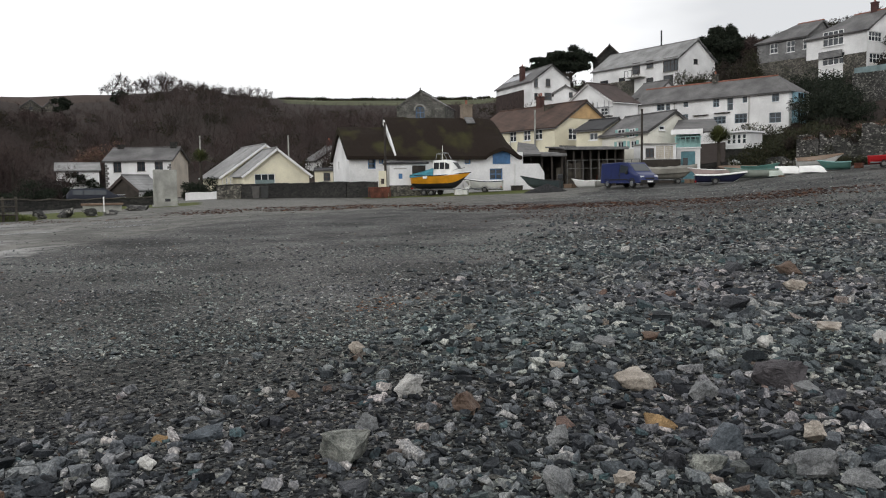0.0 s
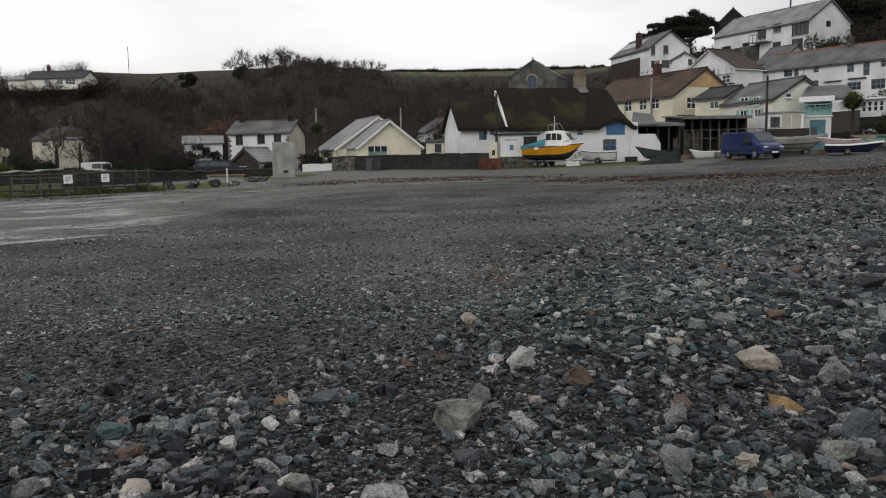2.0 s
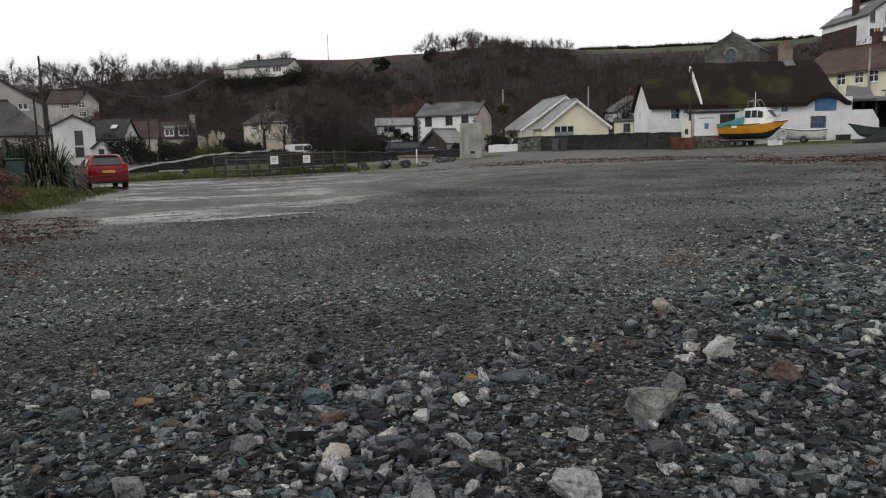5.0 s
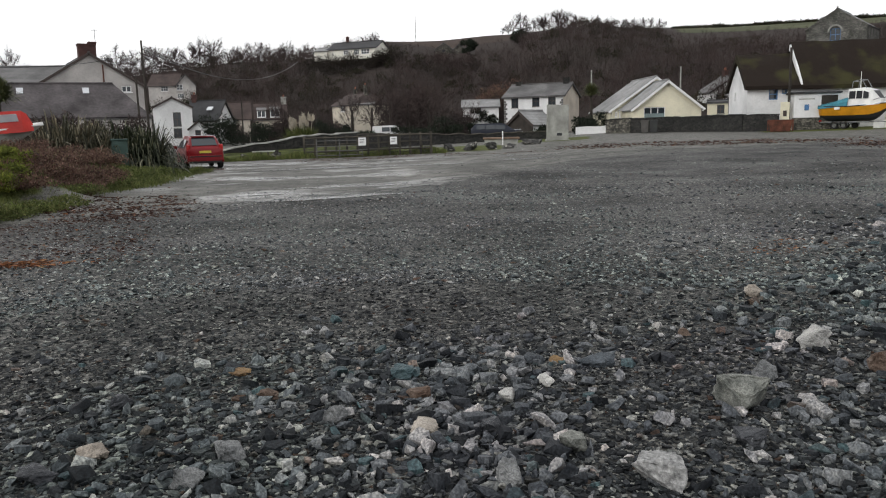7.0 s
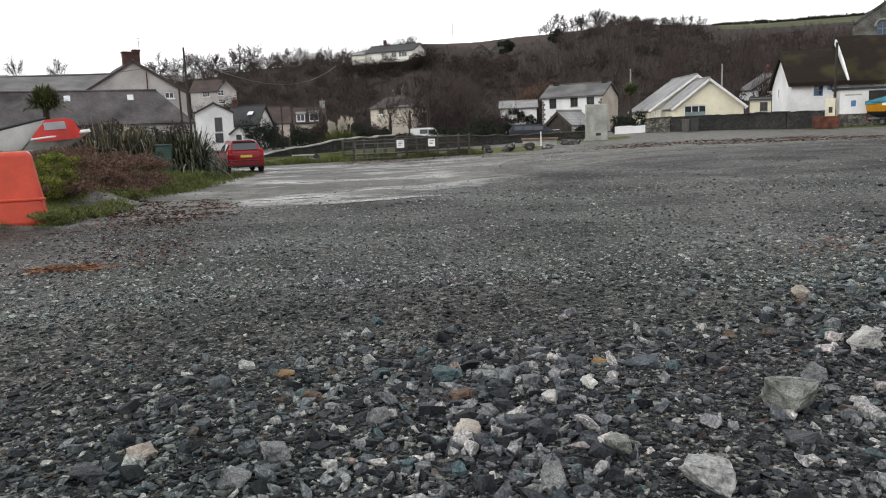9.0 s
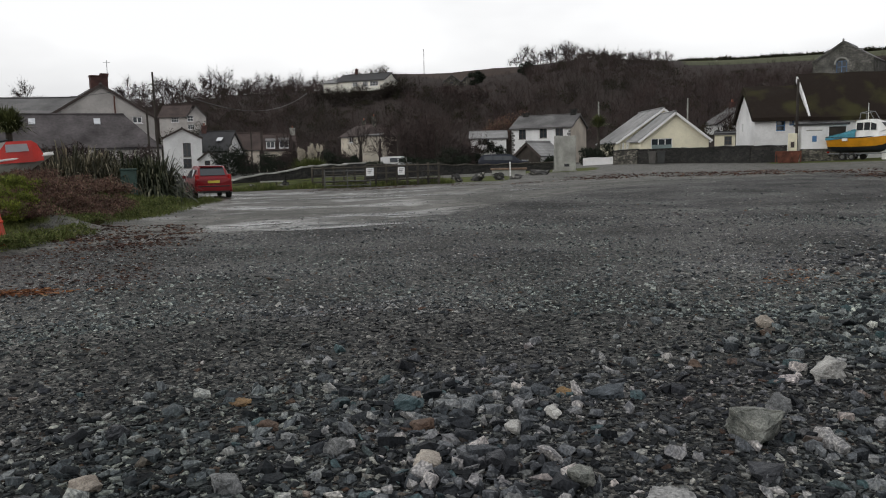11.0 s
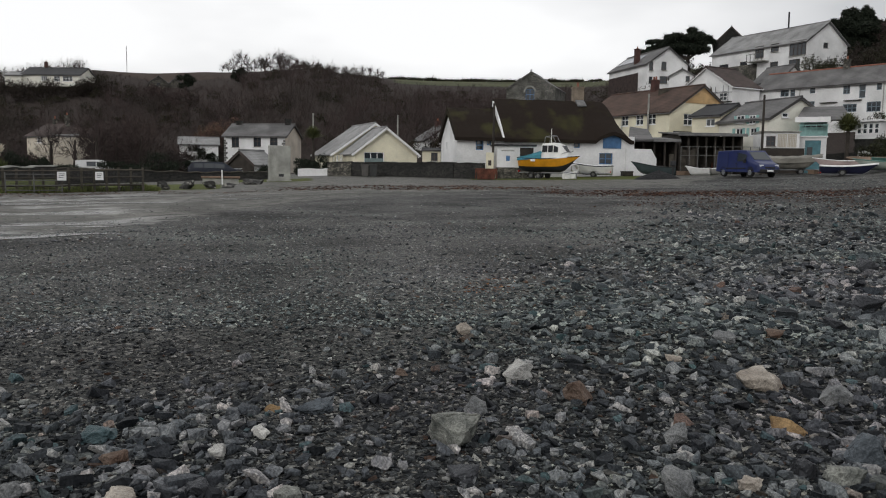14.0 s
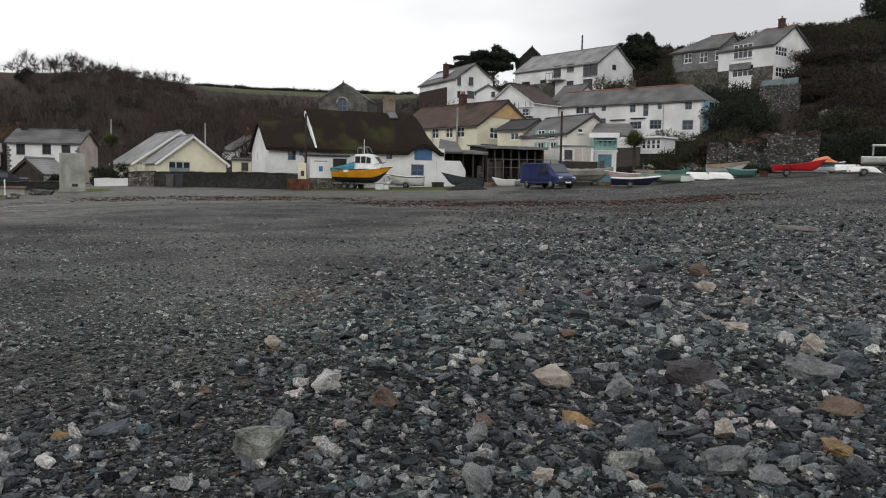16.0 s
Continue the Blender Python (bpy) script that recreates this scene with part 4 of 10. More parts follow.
hilltop_house = house("hilltop_house", "white and stone hilltop house with hipped slate roof", (103.9, 65.93), (103.3, 57.13), 9.0, 15.59, 20.95, 23.83,
      wins=[(2.54, 5.59, 19.42, 21.36), (2.42, 5.73, 16.91, 18.45)],
      right_wins=[(0.4, 3.16, 19.37, 20.61), (0.66, 3.73, 16.54, 17.83)], wall='white', roof='slate', ridge_cap='red_ridge', hip_l=4)
pub = house("gabled_building", "white rendered gabled building with brick chimney", (-28.43, 74.61), (-20.27, 78.67), 14.2, 0.00, 6.25, 9.1, along=False,
      wins=[(7.15, 8.01, 5.55, 6.13)], wall='old_white', roof='slate', over=0.15, verge='frame_dark')
house("building_wing", "long grey slate-roofed wing", (-52.0, 83.05), (-30.65, 84.24), 10.6, 0.00, 6.68, 8.94, wall='slate_hung', roof='slate')
slate_lean_to = house("low_building", "low building with a mauve-grey sheet roof", (-34.3, 63.24), (-17.4, 69.2), 6.6, 0.00, 3.15, 5.95,
      wall='old_white', roof='mauve_sheet', frames='frame_dark', over=0.1, hip_r=2.6)
white_cottage = house("white_cottage", "white rendered cottage with black bargeboards", (-27.1, 108.92), (-22.32, 110.0), 11.7, -0.20, 5.20, 6.43, along=False,
      wins=[(2.46, 3.45, 2.55, 4.4), (2.41, 3.46, 1.04, 2.3)], wall='white', roof='dark_roof', verge='frame_dark', frames='frame_dark', over=0.2)
slate_cottage = house("cottage", "cottage with dark slate roof and skylight", (-25.79, 120.9), (-20.98, 120.13), 7.8, -0.20, 3.57, 6.42, wall='white', roof='dark_roof', verge='frame_dark')
house("porch", "small white gabled porch", (-21.93, 105.3), (-19.42, 105.79), 3.9, -0.20, 2.28, 3.31, along=False,
      wins=[(0.77, 1.44, 1.1, 1.99)], wall='white', roof='dark_roof', verge='frame_dark', frames='frame_dark', over=0.2)
house("gabled_house", "cream gabled house with bay windows", (-41.2, 187.98), (-37.07, 188.83), 10.9, 8.00, 12.55, 14.92, along=False,
      wins=[(-0.27, 1.41, 11.34, 12.6), (0.16, 1.59, 9.52, 10.56)], wall='old_white', roof='dull_brown')
house("house_wing", "wing of a cream house with brown tiled roof", (-48.77, 193.8), (-42.38, 193.4), 8.2, 8.00, 12.83, 15.62,
      wins=[(2.82, 4.49, 11.44, 12.76)], wall='old_white', roof='dull_brown')
dormer_house = house("dormer_cottage", "grey roofed cottage with white dormers", (-17.77, 138.91), (-12.63, 139.47), 8.3, 0.50, 3.82, 6.46, wall='pale', roof='dull_brown')
cream_house = house("cream_house", "weathered cream rendered house with tiled roof", (-4.74, 139.11), (-0.88, 133.51), 7.1, 0.80, 5.78, 7.62,
      wins=[(2.51, 3.88, 4.57, 5.48)], wall='pale', roof='dull_brown', hip_r=2.2)
house("cream_house", "weathered cream rendered flat-topped house", (-0.95, 132.09), (2.49, 132.07), 7.1, 0.80, 5.64, 6.02, wall='pale', roof='slate', over=0.1)
ivy_house = house("cottage", "white cottage partly grown over with ivy", (17.73, 138.9), (23.91, 137.97), 6.7, 1.00, 5.03, 6.23,
      wins=[(2.46, 3.35, 3.91, 4.83)], wall='white', roof='pale_slate')
hill_bungalow = house("hillside_bungalow", "long white bungalow high on the hillside", (-7.85, 211.09), (4.41, 205.19), 8.8, 20.21, 22.0, 23.95,
      wins=[(4.62, 6.07, 20.54, 21.54), (7.59, 9.0, 20.4, 21.6), (9.6, 11.9, 20.4, 21.6)], wall='pale_cream', roof='dark_roof', foot=-1.0)
house("annex", "low pale-roofed annex beside the hillside bungalow", (-11.2, 211.6), (-7.9, 210.2), 6.0, 20.2, 21.7, 22.6, wall='pale_cream', roof='pale_slate', foot=-1.0)
house("stone_house", "pale stone gabled house among trees on the hillside", (22.5, 235.4), (27.3, 234.9), 8.4, 22.0, 24.1, 25.9, along=False, wins=[(1.9, 2.8, 23.0, 23.9)], frames='frame_dark', wall='stone', roof='slate', foot=-1.0)
house("stone_house", "pale stone gabled wing among trees on the hillside", (27.6, 234.9), (31.0, 234.5), 8.4, 22.0, 24.0, 25.5, along=False, frames='frame_dark', wall='stone', roof='slate', foot=-1.0)
house("cottage", "small cottage with dull brown roof and cream gable", (-22.6, 138.0), (-18.6, 138.6), 6.0, 0.4, 4.0, 6.7, wins=[(0.6, 1.7, 2.6, 3.6)], wall='beige', roof='dull_brown')
garden_shed = house("garden_shed", "black boarded gabled shed with pale slate roof", (13.72, 74.75), (15.74, 72.5), 3.4, 0.50, 1.75, 2.95, along=False, wall='dark_wood', side_wall='white', roof='pale_slate', over=0.2, verge='frame_dark')
house("outbuilding", "low yellow outbuilding with dark felt roof", (39.09, 87.62), (41.11, 86.69), 4.0, 0.80, 3.70, 3.89,
      wins=[(1.06, 1.85, 2.36, 3.33)], wall='cream', roof='dark_roof', frames='frame_dark', over=0.1)
gable_house = house("small_house", "small white house with grey slate roof", (51.38, 118.92), (51.62, 114.88), 7.7, 1.00, 5.92, 8.22,
      right_wins=[(0.92, 1.74, 4.7, 5.48)], wall='white', roof='slate')


# ---------- thatched cottage ----------
def thatched_cottage():
    a, b = Vector((28.17, 56.38)), Vector((44.42, 52.42))
    d = b - a
    ob = thing("thatched_cottage", pose(a.x, a.y, 0, 0, 0, math.degrees(math.atan2(d.y, d.x))), "white thatched cottage with mossy dark thatch and blue shutters", "cottage")
    depth, deep = 6.2, 0.2
    front = lambda u, v, k: (u, k, v)
    holes = [(1.5, 2.14, 3.0, 3.78, "blue"), (2.41, 2.75, 3.38, 3.8, "blue"), (5.1, 6.3, 1.4, 3.4, "door"), (9.71, 10.24, 3.3, 3.95, "blue"), (11.94, 13.12, 2.0, 2.92, "blue")]
    bm = bmesh.new()
    holed_wall(bm, 15.0, 0.2, 4.3, holes, front, deep)
    holed_wall(bm, depth, 0.2, 4.0, [(2.0, 2.4, 3.1, 3.7)], lambda u, v, k: (k, depth - u, v), deep)
    holed_wall(bm, depth, 0.2, 4.3, [], lambda u, v, k: (15.0 - k, u, v), deep)
    part("wall", bm, M["white"], ob)
    g = bmesh.new()
    v = [g.verts.new(p) for p in ((-0.01, 0, 3.98), (-0.01, depth, 3.98), (-0.01, depth / 2 + 0.1, 6.02))]
    w = [g.verts.new(x.co + Vector((0.25, 0, 0))) for x in v]
    g.faces.new(v), g.faces.new(w[::-1])
    for i in range(3):
        g.faces.new((v[i], w[i], w[(i + 1) % 3], v[(i + 1) % 3]))
    part("gable", g, M["white"], ob)
    for w in holes:
        window_parts(ob, *w[:4], front, deep, "door" if w[4] == "door" else "sash", M["dark_wood"] if w[4] == "door" else M["blue"])
    # loft door under the raised eave
    loft = part("loft_door", boxed(12.16, -0.09, 4.44, 13.86, 0.02, 4.56), M["blue"], ob, "faded blue boarded loft door")
    for i in range(8):
        x = 12.21 + 1.6 * i / 8
        part("board", boxed(x + 0.006, -0.06, 3.3, x + 0.194, 0.0, 4.44), M["blue"], loft)
    part("cover_strip", boxed(12.98, -0.09, 3.3, 13.06, -0.055, 4.44), M["blue"], loft)

    def thatch(x0, x1, ze, zr, hip0, hip1, lift=None):
        """A thick rounded thatch: a cross-section swept along the ridge, hipped at the ends."""
        n = 40
        sec = []
        for i in range(19):
            q = -1 + 2 * i / 18
            y = depth / 2 + q * (depth / 2 + 0.45)
            z = ze + (zr - ze) * (1 - abs(q) ** 1.15) - 0.0
            sec.append((y, z))
        bmt = bmesh.new()
        rings = []
        for i in range(n + 1):
            f = i / n
            x = x0 + (x1 - x0) * f
            e0, e1 = min(1, (x - x0) / hip0) if hip0 else 1, min(1, (x1 - x) / hip1) if hip1 else 1
            k = min(1, math.sin(min(e0, e1) * math.pi / 2) ** 0.7) if min(e0, e1) < 1 else 1
            ring = []
            for y, z in sec:
                wob = 0.09 * noise.noise(Vector((x * 0.7, y * 0.9, 1))) + 0.035 * noise.noise(Vector((x * 3, y * 3, 5)))
                low = lift(x, y) if lift else 0
                ring.append(bmt.verts.new((x, y, ze + (z - ze) * k + wob + low)))
            under = [bmt.verts.new((x, y, max(ze - 0.3, ze + (z - ze) * k - 0.55) + (lift(x, y) if lift else 0))) for y, z in sec[::-1]]
            rings.append(ring + under)
        m = len(rings[0])
        for r0, r1 in zip(rings, rings[1:]):
            for j in range(m):
                bmt.faces.new((r0[j], r1[j], r1[(j + 1) % m], r0[(j + 1) % m]))
        bmt.faces.new(rings[0][::-1])
        bmt.faces.new(rings[-1])
        return part("thatch", bmt, M["thatch"], ob, smooth=False)

    thatch(-0.22, 3.75, 4.0, 6.5, 0, 0)
    raise_loft = lambda x, y: 0.75 * max(0, 1 - abs(x - 13.0) / 1.5) ** 0.6 * max(0, 1 - (y + 0.5) / 1.8) if abs(x - 13) < 1.5 and y < 1.3 else 0
    thatch(3.7, 14.75, 3.95, 7.35, 0.0, 1.6, raise_loft)
    # white verge where the taller roof begins
    g = bmesh.new()
    prev = None
    for i in range(12):
        q = -1 + 0.93 * i / 11
        y = depth / 2 + q * (depth / 2 + 0.45)
        z = 3.95 + 3.4 * (1 - abs(q) ** 1.15) - 0.1 + 0.2 * abs(q)
        ring = [g.verts.new(p) for p in ((3.58, y, z), (3.72, y, z), (3.72, y + 0.1, z - 0.36), (3.58, y + 0.1, z - 0.36))]
        if prev:
            for k in range(4):
                g.faces.new((prev[k], prev[(k + 1) % 4], ring[(k + 1) % 4], ring[k]))
        else:
            g.faces.new(ring)
        prev = ring
    g.faces.new(prev[::-1])
    part("verge", g, M["white"], ob, "white rendered verge between the two thatches")
    chimney(ob, 11.2, depth / 2 + 0.2, 6.6, 8.4, 0.85, 0.7, "buff_stone", 1)
    g = bmesh.new()
    slab(g, [(10.85, 2.2, 6.9), (11.6, 2.2, 6.9), (11.6, 2.95, 7.42), (10.85, 2.95, 7.42)], 0.12)
    part("flashing", g, M["slate_hung"], ob, "grey lead and mortar apron under the chimney")
    # low wall that ends the row
    g = bmesh.new()
    v = [g.verts.new(p) for p in ((14.2, -0.25, 0.2), (16.9, -0.25, 0.2), (16.9, -0.25, 2.5), (16.4, -0.25, 3.3), (14.2, -0.25, 3.3))]
    w = [g.verts.new(Vector(x.co) + Vector((0, 0.4, 0))) for x in v]
    g.faces.new(v), g.faces.new(w[::-1])
    for i in range(5):
        g.faces.new((v[i], w[i], w[(i + 1) % 5], v[(i + 1) % 5]))
    part("end_wall", g, M["white"], ob, "low white rendered end wall")
    return ob


thatched_cottage()


# ---------- woods and plants ----------
def twig_mat(name, tones, scale=0.05):
    """Leafless twigs: broad drifts of tone over the wood, a little play from branch to branch."""
    m = bpy.data.materials.new(name)
    m.use_nodes = True
    nt = m.node_tree
    b = nt.nodes["Principled BSDF"]
    b.inputs["Roughness"].default_value, b.inputs["Specular IOR Level"].default_value = 0.95, 0.1
    geo = nt.nodes.new("ShaderNodeNewGeometry")
    n = nt.nodes.new("ShaderNodeTexNoise")
    n.inputs["Scale"].default_value, n.inputs["Detail"].default_value, n.inputs["Roughness"].default_value = scale, 4, 0.6
    nt.links.new(geo.outputs["Position"], n.inputs["Vector"])
    r = nt.nodes.new("ShaderNodeValToRGB")
    while len(r.color_ramp.elements) < len(tones):
        r.color_ramp.elements.new(0.5)
    for e, (p, c) in zip(r.color_ramp.elements, tones):
        e.position, e.color = p, (*c, 1)
    nt.links.new(n.outputs["Fac"], r.inputs["Fac"])
    q = nt.nodes.new("ShaderNodeMapRange")
    q.inputs["To Min"].default_value, q.inputs["To Max"].default_value = 0.72, 1.3
    nt.links.new(geo.outputs["Random Per Island"], q.inputs["Value"])
    v = nt.nodes.new("ShaderNodeVectorMath")
    v.operation = "SCALE"
    nt.links.new(r.outputs["Color"], v.inputs[0])
    nt.links.new(q.outputs["Result"], v.inputs["Scale"])
    nt.links.new(v.outputs["Vector"], b.inputs["Base Color"])
    return m


M["twigs"] = twig_mat("bare_winter_twigs", [(0.3, (0.04, 0.038, 0.03)), (0.42, (0.054, 0.044, 0.041)), (0.52, (0.066, 0.049, 0.046)), (0.62, (0.047, 0.04, 0.038)), (0.72, (0.084, 0.053, 0.043))])
M["bark"] = mat("dark_bark", (0.06, 0.05, 0.042), 0.95, 0.4, 3, 22, 0.6)
M["conifer"] = stone_mat("dark_cypress_foliage", [(0.0, (0.015, 0.02, 0.014)), (0.6, (0.022, 0.029, 0.02)), (1.0, (0.034, 0.04, 0.027))], 0.95, grain=8)
M["shrub"] = stone_mat("evergreen_shrub_leaves", [(0.0, (0.022, 0.024, 0.014)), (0.5, (0.034, 0.037, 0.02)), (0.85, (0.048, 0.05, 0.026)), (1.0, (0.058, 0.042, 0.03))], 0.9, grain=10)
M["bramble"] = stone_mat("brown_dead_bramble", [(0.0, (0.05, 0.033, 0.028)), (0.45, (0.13, 0.072, 0.056)), (0.8, (0.2, 0.125, 0.1)), (1.0, (0.1, 0.1, 0.05))], 0.9, grain=10)
M["dry_scrub"] = stone_mat("dull_winter_scrub", [(0.0, (0.02, 0.016, 0.014)), (0.5, (0.032, 0.025, 0.021)), (0.85, (0.044, 0.034, 0.028)), (1.0, (0.036, 0.037, 0.022))], 0.95, grain=10)
M["lime"] = stone_mat("bright_green_hedge_leaves", [(0.0, (0.07, 0.09, 0.018)), (1.0, (0.22, 0.25, 0.045))], 0.8, grain=10)
M["flax"] = stone_mat("flax_blades", [(0.0, (0.034, 0.034, 0.023)), (0.45, (0.07, 0.068, 0.044)), (0.75, (0.12, 0.108, 0.072)), (0.93, (0.2, 0.175, 0.12)), (1.0, (0.3, 0.27, 0.2))], 0.6, grain=10)
M["dark_flax"] = stone_mat("dark_flax_blades", [(0.0, (0.018, 0.024, 0.013)), (0.75, (0.045, 0.05, 0.028)), (0.93, (0.1, 0.1, 0.06)), (1.0, (0.3, 0.29, 0.22))], 0.5, grain=10)
M["palm"] = stone_mat("palm_blades", [(0.0, (0.04, 0.05, 0.02)), (1.0, (0.14, 0.15, 0.06))], 0.6, grain=10)
M["turf"] = stone_mat("grass_blades", [(0.0, (0.06, 0.075, 0.022)), (0.6, (0.11, 0.14, 0.038)), (1.0, (0.18, 0.17, 0.075))], 0.8, grain=10)


def blades(base, tip, width, rng):
    """Slim tapering slivers from base to tip: two crossed triangles each."""
    n = len(base)
    d = tip - base
    s = np.cross(d, rng.normal(0, 1, (n, 3)))
    s /= np.linalg.norm(s, axis=1, keepdims=True) + 1e-9
    s *= width[:, None] / 2
    V = np.stack([base - s, base + s, tip], 1).reshape(-1, 3)
    return V, np.arange(3 * n).reshape(-1, 3)


def join_np(chunks):
    V, Fc, k = [], [], 0
    for v, f in chunks:
        V.append(v)
        Fc.append(f + k)
        k += len(v)
    return np.concatenate(V), np.concatenate(Fc)


def bare_tree(rng, h, twigs=60, spread=0.45, stout=1.0):
    """Trunk, limbs, boughs and a round haze of fine twigs, as slivers; root at the origin."""
    unit = lambda v: v / (np.linalg.norm(v, axis=1, keepdims=True) + 1e-9)
    fork = np.array([rng.normal(0, 0.03), rng.normal(0, 0.03), 0.42]) * h
    nl, nb, nt = 15, max(14, twigs // 4), twigs
    foot = np.array([[0, 0, -0.3 * h]])
    d = unit(rng.normal(0, 1, (nl, 3)) + np.array([0, 0, 0.3]))
    tip1 = np.array([0, 0, 0.52 * h]) + d * np.array([spread, spread, 0.44]) * h * rng.uniform(0.6, 1.0, (nl, 1))
    base1 = fork * rng.uniform(0.12, 1.0, (nl, 1))
    k = rng.integers(0, nl, nb)
    f = rng.uniform(0.3, 0.95, (nb, 1))
    base2 = base1[k] + (tip1 - base1)[k] * f
    out = unit(base2 - np.array([0, 0, 0.4 * h]))
    tip2 = base2 + (out * 0.7 + rng.normal(0, 0.55, (nb, 3)) + np.array([0, 0, 0.35])) * h * rng.uniform(0.09, 0.17, (nb, 1))
    k = rng.integers(0, nb + nl, nt)
    A, B = np.concatenate([base2, base1]), np.concatenate([tip2, tip1])
    base3 = A[k] + (B - A)[k] * rng.uniform(0.35, 1.0, (nt, 1))
    tip3 = base3 + (unit(base3 - np.array([0, 0, 0.4 * h])) * 0.6 + rng.normal(0, 0.6, (nt, 3)) + np.array([0, 0, 0.3])) * h * rng.uniform(0.03, 0.075, (nt, 1))
    base = np.concatenate([foot, base1, base2, base3])
    tip = np.concatenate([fork[None] * 1.5, tip1, tip2, tip3])
    w = np.concatenate([[0.034], np.full(nl, 0.013), np.full(nb, 0.0075) * stout, rng.uniform(0.005, 0.0085, nt) * stout]) * h
    return blades(base, tip, w, rng)


def build_woods():
    rng = np.random.default_rng(21)
    kinds = [bare_tree(rng, 1.0, 125) for _ in range(9)]
    chunks = []
    n = 0
    while n < 4700:
        az = rng.uniform(-32, 50)
        r0, r1 = np.interp(az, HAZ, HNEAR), np.interp(az, HAZ, HFAR)
        k = rng.uniform(-0.08 if az < 18 else 0.06, 1.0)
        r = r0 + k * (r1 - r0)
        low = (1.5 < az < 11.5) or (21 < az < 48)
        if low and k > 0.72 or (28.8 < az < 34.6 and r < 124):
            continue
        if (-16 < az < -10.8 and r < 198) or (-3.5 < az < 2.6 and 182 < r < 215) or (8 < az < 18 and r < 145 and k < 0.02):
            continue
        if az > 36 and k < 0.35 or (22 < az < 46 and k > 0.72) or (-1 < az < 11 and k > 0.8) :
            continue
        x, y = r * np.sin(radians(az)), r * np.cos(radians(az))
        v, f = kinds[rng.integers(len(kinds))]
        h = rng.uniform(3.5, 7.0) * np.interp(k, (0.3, 0.6), (1, 0.32)) if low else rng.uniform(3.5, 7.0) * (np.interp(k, (0.5, 0.72, 1.0), (1, 0.42, 0.18)) if az > 6 else np.interp(k, (0.55, 0.8, 1.0), (1, 0.75, 0.6)))
        a = rng.uniform(0, 2 * np.pi)
        R = np.array([[np.cos(a), -np.sin(a), 0], [np.sin(a), np.cos(a), 0], [0, 0, 1]])
        chunks.append(((v * h) @ R.T + np.array([x, y, ground_z(x, y) - 0.3]), f))
        n += 1
    V, Fc = join_np(chunks)
    tagged(new("woodland", mesh_np("woodland", V, Fc, M["twigs"])), "bare brown winter woodland on the hillside", "woodland", kind="stuff")


build_woods()


def skyline_tree(az, r, h, twigs=260, spread=0.5, seed=0):
    rng = np.random.default_rng(seed)
    p = polar(az, r)
    ob = thing("tree", pose(*p), "bare deciduous tree on the skyline", "tree", "bare trees on the skyline")
    v, f = bare_tree(rng, h, twigs, spread, 1.05)
    me = mesh_np("crown", v, f, M["twigs"])
    c = new("crown", me)
    c.parent = ob
    g = bmesh.new()
    rod(g, (0, 0, -0.5), (0, 0, h * 0.5), h * 0.02, h * 0.008, 6)
    part("trunk", g, M["bark"], ob)
    return ob


def leaf_cloud(rng, centre, radii, lumps, n, leaf, up=0.0):
    """Small leaf triangles gathered in lumps, with gaps between them."""
    centre, radii = np.array(centre, float), np.array(radii, float)
    L = rng.normal(0, 1, (lumps, 3))
    L = L / np.linalg.norm(L, axis=1, keepdims=True) * rng.uniform(0.35, 0.9, (lumps, 1)) * radii + centre
    w = rng.integers(0, lumps, n)
    q = rng.normal(0, 1, (n, 3))
    q = q / np.linalg.norm(q, axis=1, keepdims=True) * rng.uniform(0.5, 1.0, (n, 1)) * radii * 0.42
    base = L[w] + q
    tip = base + rng.normal(0, 1, (n, 3)) * leaf + np.array([0, 0, up * leaf])
    return blades(base, tip, np.full(n, leaf * 0.75), rng)


def tree(az, r, h, wide, material, label, n=2600, seed=1, lumps=16, leaf=0.45, lean=0.0, z=None, name="tree", trunk=0.35):
    rng = np.random.default_rng(seed)
    p = polar(az, r)
    if z is not None:
        p.z = z
    ob = thing(name, pose(*p), label, "tree")
    g = bmesh.new()
    rod(g, (0, 0, -1), (lean * 0.4, 0, h * trunk), h * 0.035, h * 0.022, 8)
    for i in range(6):
        a = i * 1.05 + seed
        rod(g, (lean * 0.3, 0, h * trunk * rng.uniform(0.6, 1)), (lean + math.cos(a) * wide * 0.32, math.sin(a) * wide * 0.32, h * rng.uniform(0.55, 0.8)), h * 0.016, h * 0.005, 6)
    part("trunk", g, M["bark"], ob)
    v, f = leaf_cloud(rng, (lean, 0, h * 0.58), (wide / 2, wide / 2, h * 0.42), lumps, n * 4, leaf * 0.42)
    c = new("crown", mesh_np("crown", v, f, material))
    c.parent = ob
    return ob


def bush(az, r, wide, h, material, label, n=900, seed=1, leaf=0.16, deep=None, name="bush", dz=0.0, lumps=14):
    rng = np.random.default_rng(seed)
    p = polar(az, r, dz)
    v, f = leaf_cloud(rng, (0, 0, h * 0.45), (wide / 2, (deep or wide) / 2, h * 0.55), lumps, n, leaf, 0.6)
    ob = new(name, mesh_np(name, v, f, material))
    ob.matrix_basis = pose(p.x, p.y, p.z, 0, 0, -az)
    return tagged(ob, label, "bush", kind="")


